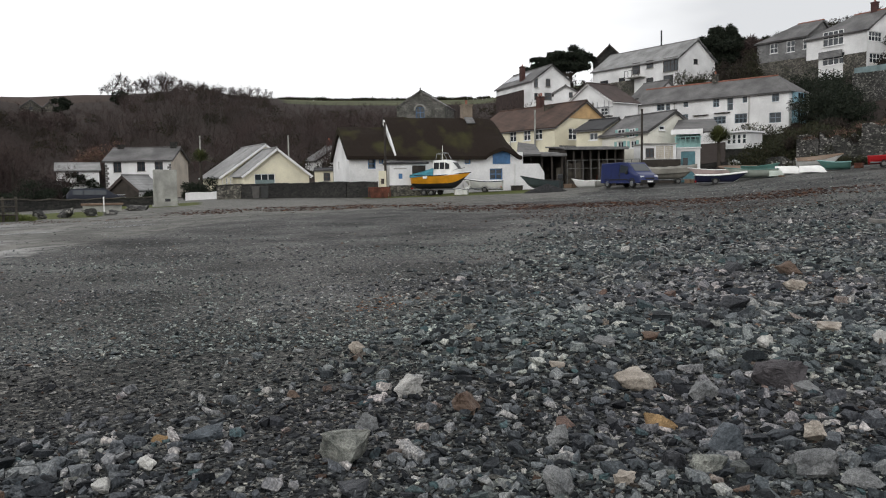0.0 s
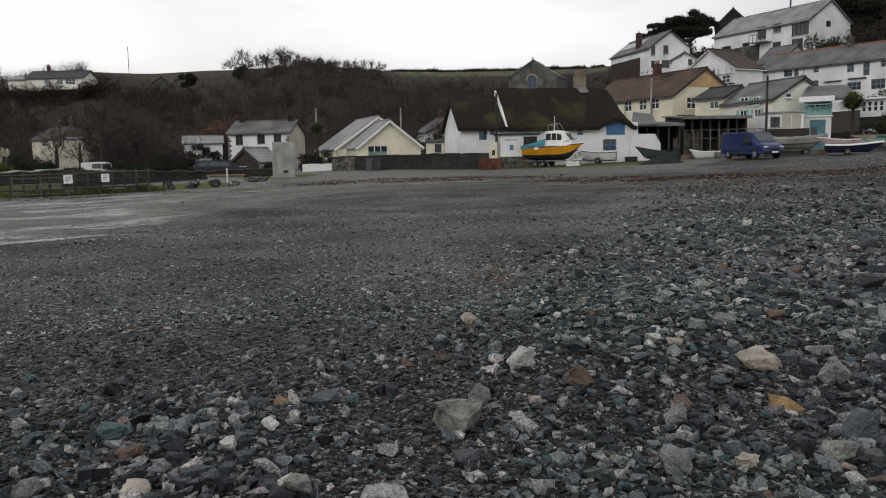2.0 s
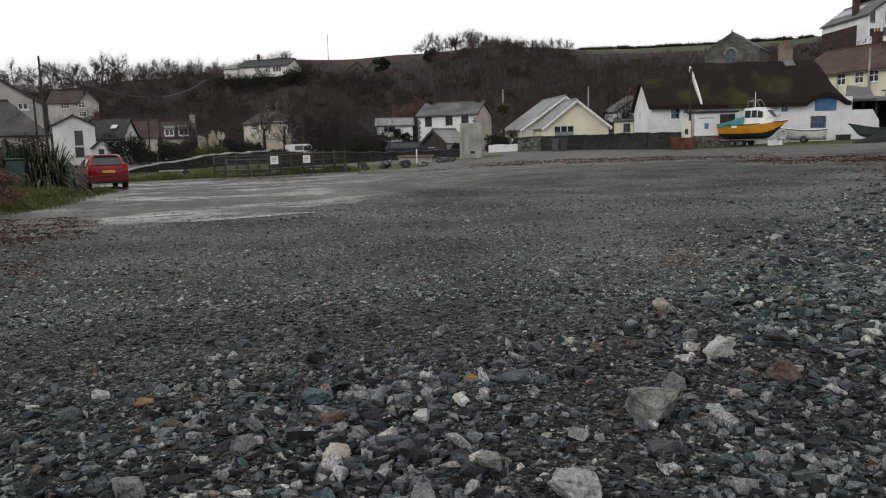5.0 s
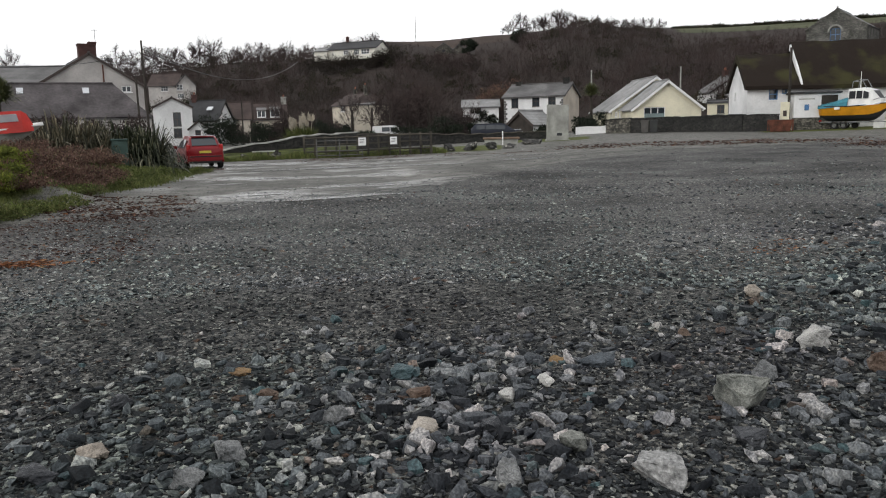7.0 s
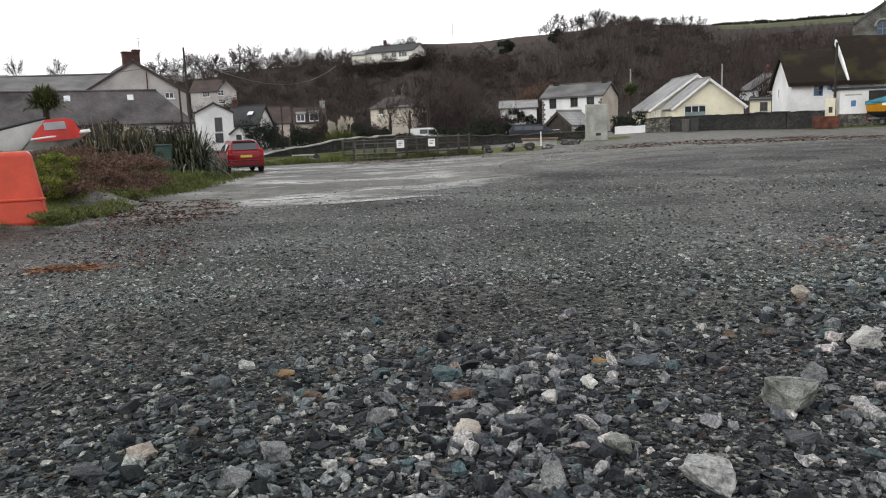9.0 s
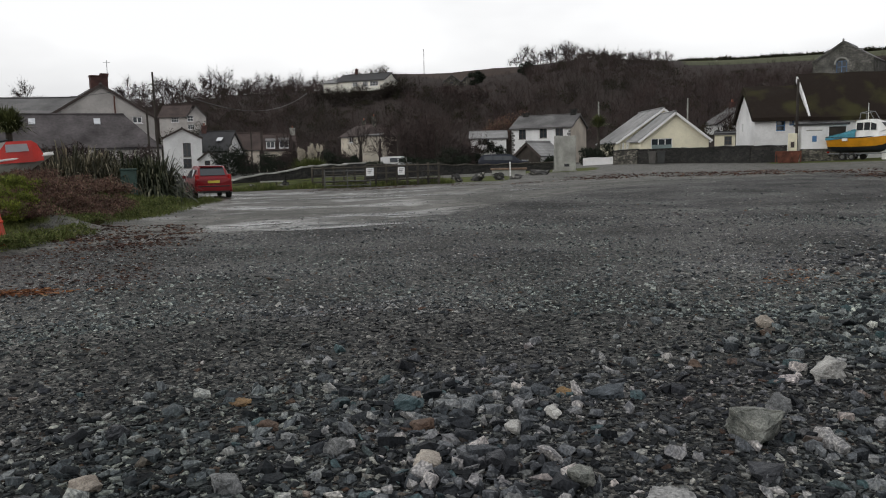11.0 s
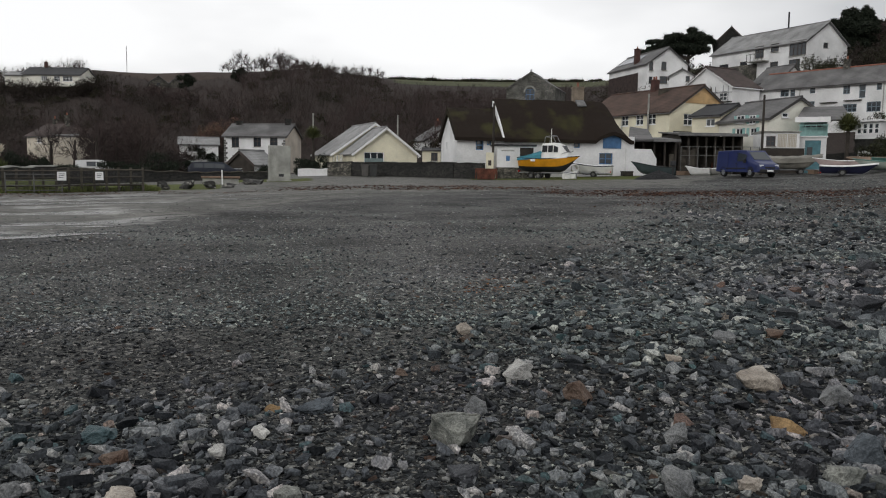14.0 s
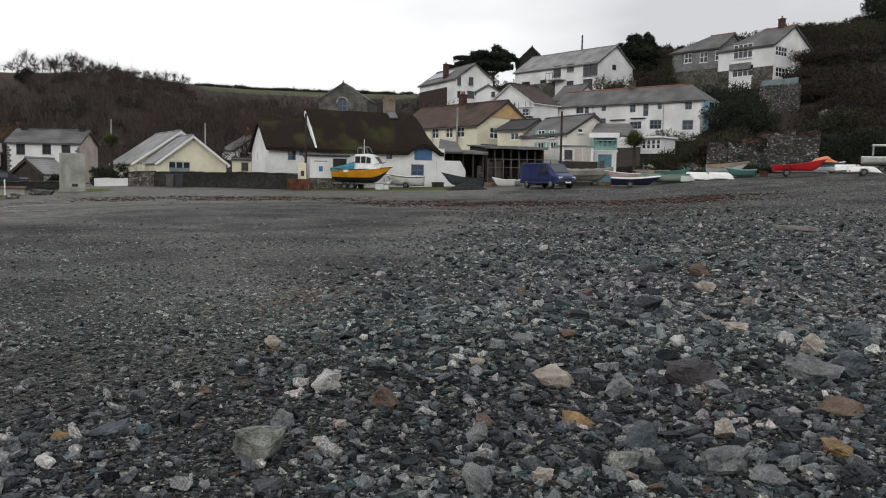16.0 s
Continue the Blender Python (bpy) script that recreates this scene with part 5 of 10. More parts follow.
def spiky(name, p, h, n, material, label, category, seed=1, droop=0.35, width=0.07, base_r=0.3, flare=0.75):
    """A clump of arching strap leaves: three joined slivers each."""
    rng = np.random.default_rng(seed)
    a = rng.uniform(0, 2 * np.pi, n)
    out = rng.uniform(0.15, flare, n)
    L = h * rng.uniform(0.6, 1.15, n)
    d = np.stack([np.cos(a), np.sin(a), 0 * a], -1)
    b0 = d * (base_r * rng.uniform(0, 1, n))[:, None]
    P = [b0]
    for s, dr in ((0.45, 0.0), (0.8, droop * 0.35), (1.0, droop)):
        P.append(b0 + d * (out * L * s)[:, None] + np.stack([0 * a, 0 * a, L * (s * np.sqrt(1 - out ** 2) - dr * out * 0.6)], -1))
    side = np.stack([-np.sin(a), np.cos(a), 0 * a], -1) * width / 2
    V = np.concatenate([P[0] - side * 0.6, P[0] + side * 0.6, P[1] - side, P[1] + side, P[2] - side * 0.7, P[2] + side * 0.7, P[3]])
    i = np.arange(n)
    F3 = [(0, 1, 3), (0, 3, 2), (2, 3, 5), (2, 5, 4), (4, 5, 6)]
    Fc = np.concatenate([np.stack([i + n * q for q in t], -1) for t in F3])
    ob = new(name, mesh_np(name, V, Fc, material))
    ob.matrix_basis = pose(*p)
    return tagged(ob, label, category)


# ---------- walls, sheds and yard ----------
M["dull_metal"] = mat("dull_galvanised_pipe", (0.13, 0.13, 0.125), 0.6, 0.3, 3, 30, 0.05)
M["cab_green"] = mat("dull_green_paint", (0.035, 0.07, 0.06), 0.6, 0.25, 2, 20, 0.1)
def wall_run(name, label, pts, height, thick, material, cap=None, category="wall", kind="", rough=0.06, ztop=None):
    """An uneven garden wall along ground points (az, r)."""
    P = [polar(a, r) for a, r in pts]
    ob = thing(name, pose(P[0].x, P[0].y, P[0].z), label, category, kind=kind)
    o = P[0]
    bm, bc = bmesh.new(), bmesh.new()
    rg = random.Random(len(name) + len(pts))
    for p, q in zip(P, P[1:]):
        n = max(2, int((q - p).length / 0.6))
        side = Vector((-(q - p).y, (q - p).x, 0)).normalized() * thick / 2
        prev = None
        for i in range(n + 1):
            c = p.lerp(q, i / n)
            c.z = gz(c.x, c.y)
            hh = height[0] + (height[1] - height[0]) * min(1, (c - P[0]).length / (P[-2] - P[0]).length) if isinstance(height, tuple) else height
            h = (hh if ztop is None else ztop - c.z) + rg.uniform(-rough, rough)
            ring = [c + side - o - Vector((0, 0, 0.4)), c - side - o - Vector((0, 0, 0.4)), c - side * 0.85 - o + Vector((0, 0, h)), c + side * 0.85 - o + Vector((0, 0, h))]
            ring = [bm.verts.new(v) for v in ring]
            cap_ring = [bc.verts.new(c + s - o + Vector((0, 0, h + z))) for s, z in ((side * 1.1, 0.004), (-side * 1.1, 0.004), (-side * 1.05, 0.08), (side * 1.05, 0.08))]
            if prev:
                for a, b in ((prev[0], ring), (prev[1], cap_ring)):
                    for k in range(4):
                        (bm if a is prev[0] else bc).faces.new((a[k], a[(k + 1) % 4], b[(k + 1) % 4], b[k]))
            else:
                bm.faces.new(ring), bc.faces.new(cap_ring)
            prev = (ring, cap_ring)
        bm.faces.new(prev[0][::-1]), bc.faces.new(prev[1][::-1])
    part("wall_body", bm, material, ob)
    if cap:
        part("coping", bc, cap, ob)
    else:
        bc.free()
    return ob


wall_run("garden_wall", "low rubble stone garden wall", [(17.37, 70.5), (19.02, 69.5)], 1.15, 0.45, M["stone"], M["dark_stone"])
wall_run("garden_wall", "long dark damp stone garden wall", [(19.08, 69.4), (21.97, 67.4), (24.47, 64.6), (26.4, 62.2), (28.5, 61.2)], 1.15, 0.4, M["dark_stone"], M["dark_stone"])
wall_run("white_wall", "low white rendered entrance wall", [(15.25, 78), (17.36, 77)], 0.72, 0.25, M["white"])
wall_run("field_wall", "low dark wall behind the green", [(-0.4, 61), (4.2, 63), (8.46, 65), (13.26, 66)], (1.1, 0.62), 0.4, M["dark_stone"], M["wood"])
wall_run("ramp_wall", "dark retaining wall with pale concrete coping", [(-9.61, 50), (-6.04, 51), (-4.14, 52), (-0.4, 60)], (0.5, 1.2), 0.4, M["dark_stone"], M["concrete"])


def concrete_pillar():
    p = polar(13.95, 60.2)
    ob = thing("concrete_pillar", pose(p.x, p.y, p.z, 0, 1.0, -13.95 + 12), "upright weathered concrete slab with a dark plaque", "pillar")
    bm = boxed(-0.78, -0.2, -0.3, 0.78, 0.4, 2.62, 0.04)
    part("slab", bm, M["concrete"], ob)
    part("plinth", boxed(-0.85, -0.3, -0.3, 0.85, 0.5, 0.1, 0.03), M["concrete"], ob)
    part("rib", boxed(-0.78, -0.24, 0.1, -0.62, -0.2, 2.6, 0.01), M["concrete"], ob)
    part("plaque", boxed(-0.1, -0.22, 0.35, 0.28, -0.199, 0.55, 0.005), M["dark_metal"], ob, "small dark plaque")


concrete_pillar()


def pole(name, az, r, h, lean=0.0, label="dark weathered timber telegraph pole", thick=0.11, arms=1, mk="dark_wood"):
    p = polar(az, r)
    ob = thing(name, pose(p.x, p.y, p.z, 0, lean, -az), label, "pole", "poles round the village")
    bm = bmesh.new()
    rod(bm, (0, 0, -0.5), (0, 0, h), thick, thick * 0.75, 10)
    part("post", bm, M[mk], ob)
    for i in range(arms):
        bm = bmesh.new()
        box(bm, -0.6, -0.06, h - 0.4 - i * 0.5, 0.6, 0.02, h - 0.3 - i * 0.5)
        arm = part("crossarm", bm, M["dark_wood"], ob)
        for x in (-0.5, -0.2, 0.2, 0.5):
            bm = bmesh.new()
            rod(bm, (x, -0.02, h - 0.3 - i * 0.5), (x, -0.02, h - 0.16 - i * 0.5), 0.04, 0.03, 6)
            part("insulator", bm, M["plastic_white"], arm)
    return ob


pole("telegraph_pole", 29.1, 62, 6.55 - 0.8, 0.4, arms=0)
pole("telegraph_pole", 47.26, 66, 7.38 - 1.3, 0, arms=0)
pole("telegraph_pole", -14.3, 58, 7.8, -0.8, arms=0, thick=0.085)
pole("telegraph_pole", -14.85, 59, 5.6, -0.6, arms=0, thick=0.085)
pole("telegraph_pole", 16.31, 100, 7.98 - 0.6, 0, "pale grey weathered timber pole beside the bungalow", arms=0, mk="concrete")
pole("telegraph_pole", 18.78, 108, 7.21 - 0.6, 0, arms=0, thick=0.16)
pole("telegraph_pole", 22.28, 100, 7.82 - 0.6, 0, "pale grey weathered timber pole behind the bungalow", arms=0, mk="concrete")
pole("telegraph_pole", -8.17, 105, 5.51, 0, arms=0, label="pale weathered timber pole among houses")
pole("mast", 4.09, 320, 45.73 - 33, 0, "thin grey radio mast on the skyline", 0.12, 0)


def wire(a, b, sag, r=0.02):
    a, b = Vector(a), Vector(b)
    bm = bmesh.new()
    n = 14
    pts = [a.lerp(b, i / n) - Vector((0, 0, sag * 4 * (i / n) * (1 - i / n))) for i in range(n + 1)]
    for p, q in zip(pts, pts[1:]):
        rod(bm, p, q, r, n=4)
    tagged(part("overhead_cable", bm, M["dark_metal"]), "thin sagging overhead cable between poles", "cable")


w0 = polar(-14.4, 58)
wire((w0.x, w0.y, 7.28), (-8.07, 109.74, 10.69), 2.2, 0.035)
wire((w0.x, w0.y, 7.03), (-18.44, 35.55, 4.74), 0.5)


def fence():
    ob = thing("fence", pose(0, 0, 0), "weathered timber post and rail fence with wire mesh", "fence")
    a0, a1, n = -4.09, 4.92, 12
    P = [polar(a0 + (a1 - a0) * i / n, 45.6 - 0.6 * i / n) for i in range(n + 1)]
    for p in P:
        bm = boxed(p.x - 0.06, p.y - 0.06, p.z - 0.4, p.x + 0.06, p.y + 0.06, p.z + 1.25, 0.012)
        part("post", bm, M["wood"], ob)
    for p, q in zip(P, P[1:]):
        for z in (0.35, 0.75, 1.12):
            bm = bmesh.new()
            rod(bm, p + Vector((0, -0.05, z)), q + Vector((0, -0.05, z)), 0.045, n=5)
            part("rail", bm, M["wood"], ob)
    bm = bmesh.new()
    for p, q in zip(P, P[1:]):
        for i in range(1, 9):
            c = p.lerp(q, i / 9)
            rod(bm, c + Vector((0, -0.1, 0.05)), c + Vector((0, -0.1, 1.1)), 0.006, n=3)
        for z in (0.2, 0.5, 0.95):
            rod(bm, p + Vector((0, -0.1, z)), q + Vector((0, -0.1, z)), 0.006, n=3)
    part("wire_mesh", bm, M["dark_metal"], ob, "rusty wire mesh")
    return ob


fence()


def yard_gate(az0, az1, r):
    p, q = polar(az0, r), polar(az1, r)
    d = q - p
    ob = thing("field_gate", pose(p.x, p.y, p.z, 0, 0, math.degrees(math.atan2(d.y, d.x))), "galvanised tubular field gate", "gate")
    for z in (0.15, 0.4, 0.65, 0.95):
        bm = bmesh.new()
        rod(bm, (0, 0, z), (d.length, 0, z), 0.025, n=6)
        part("bar", bm, M["dull_metal"], ob)
    for x in (0, d.length / 2, d.length):
        bm = bmesh.new()
        rod(bm, (x, 0, 0.0), (x, 0, 1.05), 0.03, n=6)
        part("upright", bm, M["dull_metal"], ob)


yard_gate(-3.23, 0, 44.9)


def notice(az, r, z, w=0.55, h=0.6):
    p = polar(az, r)
    ob = thing("notice_board", pose(p.x, p.y, z, 0, 0, -az), "small white notice fixed to a fence", "sign")
    part("panel", boxed(-w / 2, -0.015, -h / 2, w / 2, 0.015, h / 2, 0.006), M["frame_white"], ob)
    for i in range(3):
        part("text_bar", boxed(-w * 0.32, -0.02, h * (0.22 - 0.2 * i), w * (0.3 - 0.08 * i), -0.0155, h * (0.29 - 0.2 * i)), M["dark_metal"], ob)
    part("batten", boxed(-0.03, 0.015, -h, 0.03, 0.1, h / 2), M["wood"], ob)


notice(0.0, 44.6, 0.92, 0.42, 0.44)
notice(2.24, 44.4, 0.94, 0.38, 0.42)


def boulder(az, r, w, h, seed):
    p = polar(az, r)
    vs, fs = ico(3, seed, 0.3)
    ob = new("boulder", mesh_np("boulder", vs * np.array([w / 1.7, w / 2, h / 1.5]), fs, M["lichen_stone"]))
    ob.matrix_basis = pose(p.x, p.y, p.z + h * 0.3, 0, 0, seed * 40)
    tagged(ob, "mossy dark boulder edging the green", "boulder", "boulders edging the green")


for i, (a, r, w, h) in enumerate([(6.22, 47.2, 0.85, 0.55), (7.74, 47.4, 1.0, 0.6), (9.26, 47.6, 0.85, 0.5), (10.6, 47.8, 0.9, 0.35), (-6.06, 46.4, 1.0, 0.55), (-8.18, 46.2, 0.8, 0.5), (12.25, 54, 1.4, 0.5)]):
    boulder(a, r, w, h, 60 + i)


def trough():
    M["boat_tan"] = mat("weathered_brown_timber", (0.22, 0.15, 0.11), 0.8, 0.3, 2, 20, 0.3)
    p = polar(9.96, 55)
    ob = thing("stone_bench", pose(p.x, p.y, p.z, 0, 0, -9), "low concrete bench with a brown timber seat", "bench")
    part("seat", boxed(-1.25, -0.25, 0.4, 1.25, 0.3, 0.54, 0.03), M["boat_tan"], ob)
    part("base", boxed(-1.15, -0.15, -0.3, 1.15, 0.2, 0.4, 0.02), M["concrete"], ob)
    part("post", boxed(0.05, -0.4, -0.3, 0.13, -0.32, 0.95, 0.01), M["frame_white"], ob, "short white marker post")


trough()
for a in (-6.59, -7.09):
    p = polar(a, 47.5)
    ob = thing("picnic_bench", pose(p.x, p.y, p.z, 0, 0, 10), "low weathered wooden bench on the grass", "bench")
    part("seat", boxed(-0.5, -0.18, 0.38, 0.5, 0.18, 0.45, 0.01), M["concrete"], ob)
    for x in (-0.4, 0.4):
        part("leg", boxed(x - 0.05, -0.12, -0.1, x + 0.05, 0.12, 0.38), M["wood"], ob)


# small hut in front of the cottage
def shop_hut():
    a, b = polar(29.43, 61.6), polar(32.08, 62.3)
    z0 = 0.8
    d = b - a
    ob = thing("flat_roofed_hut", pose(a.x, a.y, z0, 0, 0, math.degrees(math.atan2(d.y, d.x))), "small flat-roofed white hut on a stone base", "hut")
    L = d.length
    top = 3.29 - z0
    f = lambda u, v, k: (u, k, v)
    bm = bmesh.new()
    holes = [(L * 0.6, L * 0.97, 0.9, top - 0.12)]
    holed_wall(bm, L, 0.85, top, holes, f, 0.15)
    holed_wall(bm, 2.2, 0.0, top, [], lambda u, v, k: (k, 2.2 - u, v), 0.15)
    holed_wall(bm, 2.2, 0.0, top, [], lambda u, v, k: (L - k, u, v), 0.15)
    part("wall", bm, M["white"], ob)
    part("plinth", boxed(-0.06, -0.12, -0.6, L + 0.06, 0.3, 0.85, 0.03), M["stone"], ob, "rubble stone plinth")
    part("roof", boxed(-0.12, -0.2, top, L + 0.12, 2.4, top + 0.14, 0.02), M["dark_roof"], ob)
    window_parts(ob, *holes[0], f, 0.15, "door", M["dark_wood"])
    part("poster", boxed(L * 0.23, -0.03, 1.35, L * 0.33, -0.005, 1.75), M["blue"], ob, "small blue poster")
    part("text_bar", boxed(L * 0.1, -0.012, top - 0.4, L * 0.45, -0.004, top - 0.32), M["concrete"], ob)


shop_hut()
p = polar(28.89, 61.8)
ob = thing("meter_cabinet", pose(p.x, p.y, p.z, 0, 0, -29), "narrow cream cabinet beside the pole", "cabinet")
part("body", boxed(-0.3, 0, -0.2, 0.3, 0.5, 2.0, 0.02), M["cream"], ob)
part("notice", boxed(-0.12, -0.02, 1.0, 0.12, -0.002, 1.4), M["frame_dark"], ob)


def crate():
    p = polar(28.64, 59.4)
    ob = thing("rusty_bin", pose(p.x, p.y, p.z, 0, 0, -28), "rusty brown steel bin", "bin")
    bm = bmesh.new()
    box(bm, -0.75, -0.45, 0.02, 0.75, 0.45, 0.78)
    for v in bm.verts:
        if v.co.z < 0.1:
            v.co.x *= 0.85
    part("body", bm, M["rust"], ob)
    for x in (-0.78, -0.25, 0.25, 0.78):
        part("rib", boxed(x - 0.04, -0.5, 0.05, x + 0.04, -0.44, 0.8), M["rust"], ob)
    part("rim", boxed(-0.82, -0.5, 0.74, 0.82, 0.5, 0.82, 0.02), M["rust"], ob)


crate()


# dark sheds and yard behind the boats
def open_shed(az0, az1, r0, r1, ztop, depth, label, posts=6, boards=True):
    a, b = polar(az0, r0), polar(az1, r1)
    z0 = min(a.z, b.z) - 0.1
    d = b - a
    L = d.length
    H = ztop - z0
    ob = thing("boat_shed", pose(a.x, a.y, z0, 0, 0, math.degrees(math.atan2(d.y, d.x))), label, "shed")
    bm = bmesh.new()
    slab(bm, [(-0.3, -0.5, H), (L + 0.3, -0.5, H), (L + 0.3, depth, H + 0.35), (-0.3, depth, H + 0.35)], 0.12)
    roof = part("roof", bm, M["slate"], ob)
    part("fascia", boxed(-0.3, -0.56, H - 0.2, L + 0.3, -0.5, H + 0.05), M["slate_hung"], ob)
    for i in range(posts + 1):
        x = L * i / posts
        part("post", boxed(x - 0.08, -0.08, -0.4, x + 0.08, 0.08, H - 0.1, 0.01), M["dark_wood"], ob)
    bm = bmesh.new()
    box(bm, 0, depth - 0.15, -0.4, L, depth - 0.1, H + 0.2)
    part("back_wall", bm, M["wood"], ob)
    for i in range(int(L / 1.1)):
        w, hh = 0.4 + 0.35 * ((i * 7) % 3) / 2, 0.5 + 0.7 * ((i * 5) % 4) / 3
        part("stacked_gear", boxed(i * 1.1 + 0.1, 0.6, -0.3, i * 1.1 + 0.1 + w, 1.3, hh, 0.03), M[("wood", "dark_metal", "dark_wood", "rust")[i % 4]], ob)
    for x in (0, L):
        part("side_wall", boxed(x - 0.06, 0.1, -0.4, x + 0.06, depth - 0.2, H), M["dark_wood"], ob)
    if boards:
        for i in range(int(L / 0.4)):
            if (i // 4) % 2 == 0:
                part("front_board", boxed(i * 0.4 + 0.004, 0.1, -0.4, i * 0.4 + 0.396, 0.14, H * (0.62 if i % 3 else 0.66)), M["wood"], ob)
    return ob


open_shed(38.86, 41.74, 70, 71, 4.16, 4, "dark timber lean-to shed with open front", 4)
open_shed(41.98, 45.99, 73, 75, 4.78, 5, "long dark open-fronted timber shed", 7)
bm = bmesh.new()
slab(bm, [(43.33, 54.38, 4.11), (44.63, 52.67, 4.13), (46.80, 56.07, 5.16), (45.58, 57.07, 5.40)], 0.15)
tagged(part("shed_roof", bm, M["slate"]), "sloping grey slate roof against the cottage", "roof")


def yard_rail():
    ob = thing("yard_railing", pose(0, 0, 0), "galvanised pipe railing in front of the sheds", "railing")
    n = 9
    P = [polar(42.11 + (47.12 - 42.11) * i / n, 69 + i * 0.05) for i in range(n + 1)]
    top = 3.53
    for p in P:
        bm = bmesh.new()
        rod(bm, (p.x, p.y, p.z - 0.2), (p.x, p.y, top), 0.035, n=6)
        part("upright", bm, M["dull_metal"], ob)
    for dz in (0.0, -0.7):
        for p, q in zip(P, P[1:]):
            bm = bmesh.new()
            rod(bm, (p.x, p.y, top + dz), (q.x, q.y, top + dz), 0.022, n=6)
            part("rail", bm, M["dull_metal"], ob)


yard_rail()


def terrace_fence():
    """A close-boarded fence along the garden terrace below the white hillside house."""
    P, Q = polar(40.5, 92), polar(43.9, 92)
    d = Q - P
    ob = thing("garden_fence", pose(P.x, P.y, 9.5, 0, 0, math.degrees(math.atan2(d.y, d.x))), "brown weathered board fence on the hillside terrace", "fence")
    n = 30
    for i in range(n):
        x = d.length * i / n
        part("board", boxed(x + 0.005, 0.0, -1.6, x + d.length / n - 0.02, 0.03, 0.95 + 0.04 * math.sin(i * 2.3)), M["wood"], ob)
    for z in (0.1, 0.7):
        part("rail", boxed(0, -0.05, z, d.length, -0.002, z + 0.08), M["wood"], ob)
    for i in range(7):
        x = d.length * i / 6
        part("post", boxed(x - 0.06, -0.12, -2.5, x + 0.06, -0.055, 1.05), M["wood"], ob)


terrace_fence()


def kiosk():
    a, b = polar(49.51, 75), polar(51.13, 75)
    d = b - a
    z0, L = 1.2, d.length
    ob = thing("kiosk", pose(a.x, a.y, z0, 0, 0, math.degrees(math.atan2(d.y, d.x))), "white and teal boarded two-storey kiosk", "kiosk")
    zt, zm, ze = 5.92 - z0, 4.51 - z0, 6.61 - z0
    f = lambda u, v, k: (u, k, v)
    bm = bmesh.new()
    door = (L * 0.22, L * 0.8, 0.1, zm - 0.25)
    holed_wall(bm, L, -1, zm, [door], f, 0.2)
    holed_wall(bm, 4, -1, zm, [], lambda u, v, k: (k, 4 - u, v), 0.2)
    holed_wall(bm, 4, -1, zm, [], lambda u, v, k: (L - k, u, v), 0.2)
    part("wall", bm, M["white"], ob)
    window_parts(ob, *door, f, 0.2, "door", mat("sea_blue_door_paint", (0.09, 0.22, 0.26), 0.6, 0.2, 2.5, 25, 0.1))
    part("door_light", boxed(L * 0.3, 0.04, zm * 0.55, L * 0.5, 0.07, zm * 0.75), M["glass"], ob)
    part("upper_wall", boxed(0.0, 0.9, zm, L, 4, zt, 0.01), M["teal"], ob, "pale teal boarded upper storey")
    part("upper_window", boxed(L * 0.15, 0.86, zm + 0.9, L * 0.85, 0.895, zt - 0.2), M["glass"], ob)
    part("balcony", boxed(-0.1, -0.1, zm, L + 0.1, 0.9, zm + 0.12, 0.02), M["frame_white"], ob)
    for i in range(6):
        part("baluster", boxed(L * i / 5 - 0.03, -0.06, zm + 0.12, L * i / 5 + 0.03, 0.0, zm + 1.0), M["teal"], ob)
    part("handrail", boxed(-0.1, -0.08, zm + 1.0, L + 0.1, 0.02, zm + 1.08), M["teal"], ob)
    bm = bmesh.new()
    slab(bm, [(-0.4, -0.4, zt), (L + 1.8, -0.4, zt + 0.05), (L + 1.2, 3, ze + 0.7), (0.2, 3, ze + 0.7)], 0.12)
    part("roof", bm, M["slate"], ob)
    part("gable_board", boxed(-0.4, -0.42, zt - 0.15, L + 0.2, -0.38, zt + 0.3), M["frame_white"], ob)


kiosk()


def trellis_wall():
    a, b = polar(47.33, 73), polar(49.83, 74)
    d = b - a
    z0, L = 1.2, d.length
    ob = thing("yard_building", pose(a.x, a.y, z0, 0, 0, math.degrees(math.atan2(d.y, d.x))), "low cream building with white trellis panels", "building")
    zt, zb = 4.89 - z0, 3.56 - z0
    f = lambda u, v, k: (u, k, v)
    bm = bmesh.new()
    win = (L * 0.07, L * 0.3, zb + 0.15, zb + 1.0)
    holed_wall(bm, L * 0.88, zb, zt, [win], f, 0.15)
    holed_wall(bm, 3, zb, zt, [], lambda u, v, k: (k, 3 - u, v), 0.15)
    part("wall", bm, M["white"], ob)
    window_parts(ob, *win, f, 0.15, "sash", M["frame_dark"])
    part("base", boxed(-0.1, -0.1, -0.8, L, 0.2, zb - 0.004, 0.01), M["dark_wood"], ob, "black boarded base")
    part("roof", boxed(-0.15, -0.2, zt, L * 0.9, 3.2, zt + 0.1), M["concrete"], ob)
    for u0 in (0.36, 0.6):
        bm = bmesh.new()
        for i in range(6):
            x = L * u0 + L * 0.19 * i / 5
            box(bm, x - 0.03, -0.05, zb + 0.1, x + 0.03, -0.01, zt - 0.15)
        for j in range(7):
            z = zb + 0.1 + (zt - zb - 0.3) * j / 6
            box(bm, L * u0, -0.07, z - 0.025, L * (u0 + 0.19), -0.05, z + 0.025)
        part("trellis", bm, M["pale"], ob)


trellis_wall()


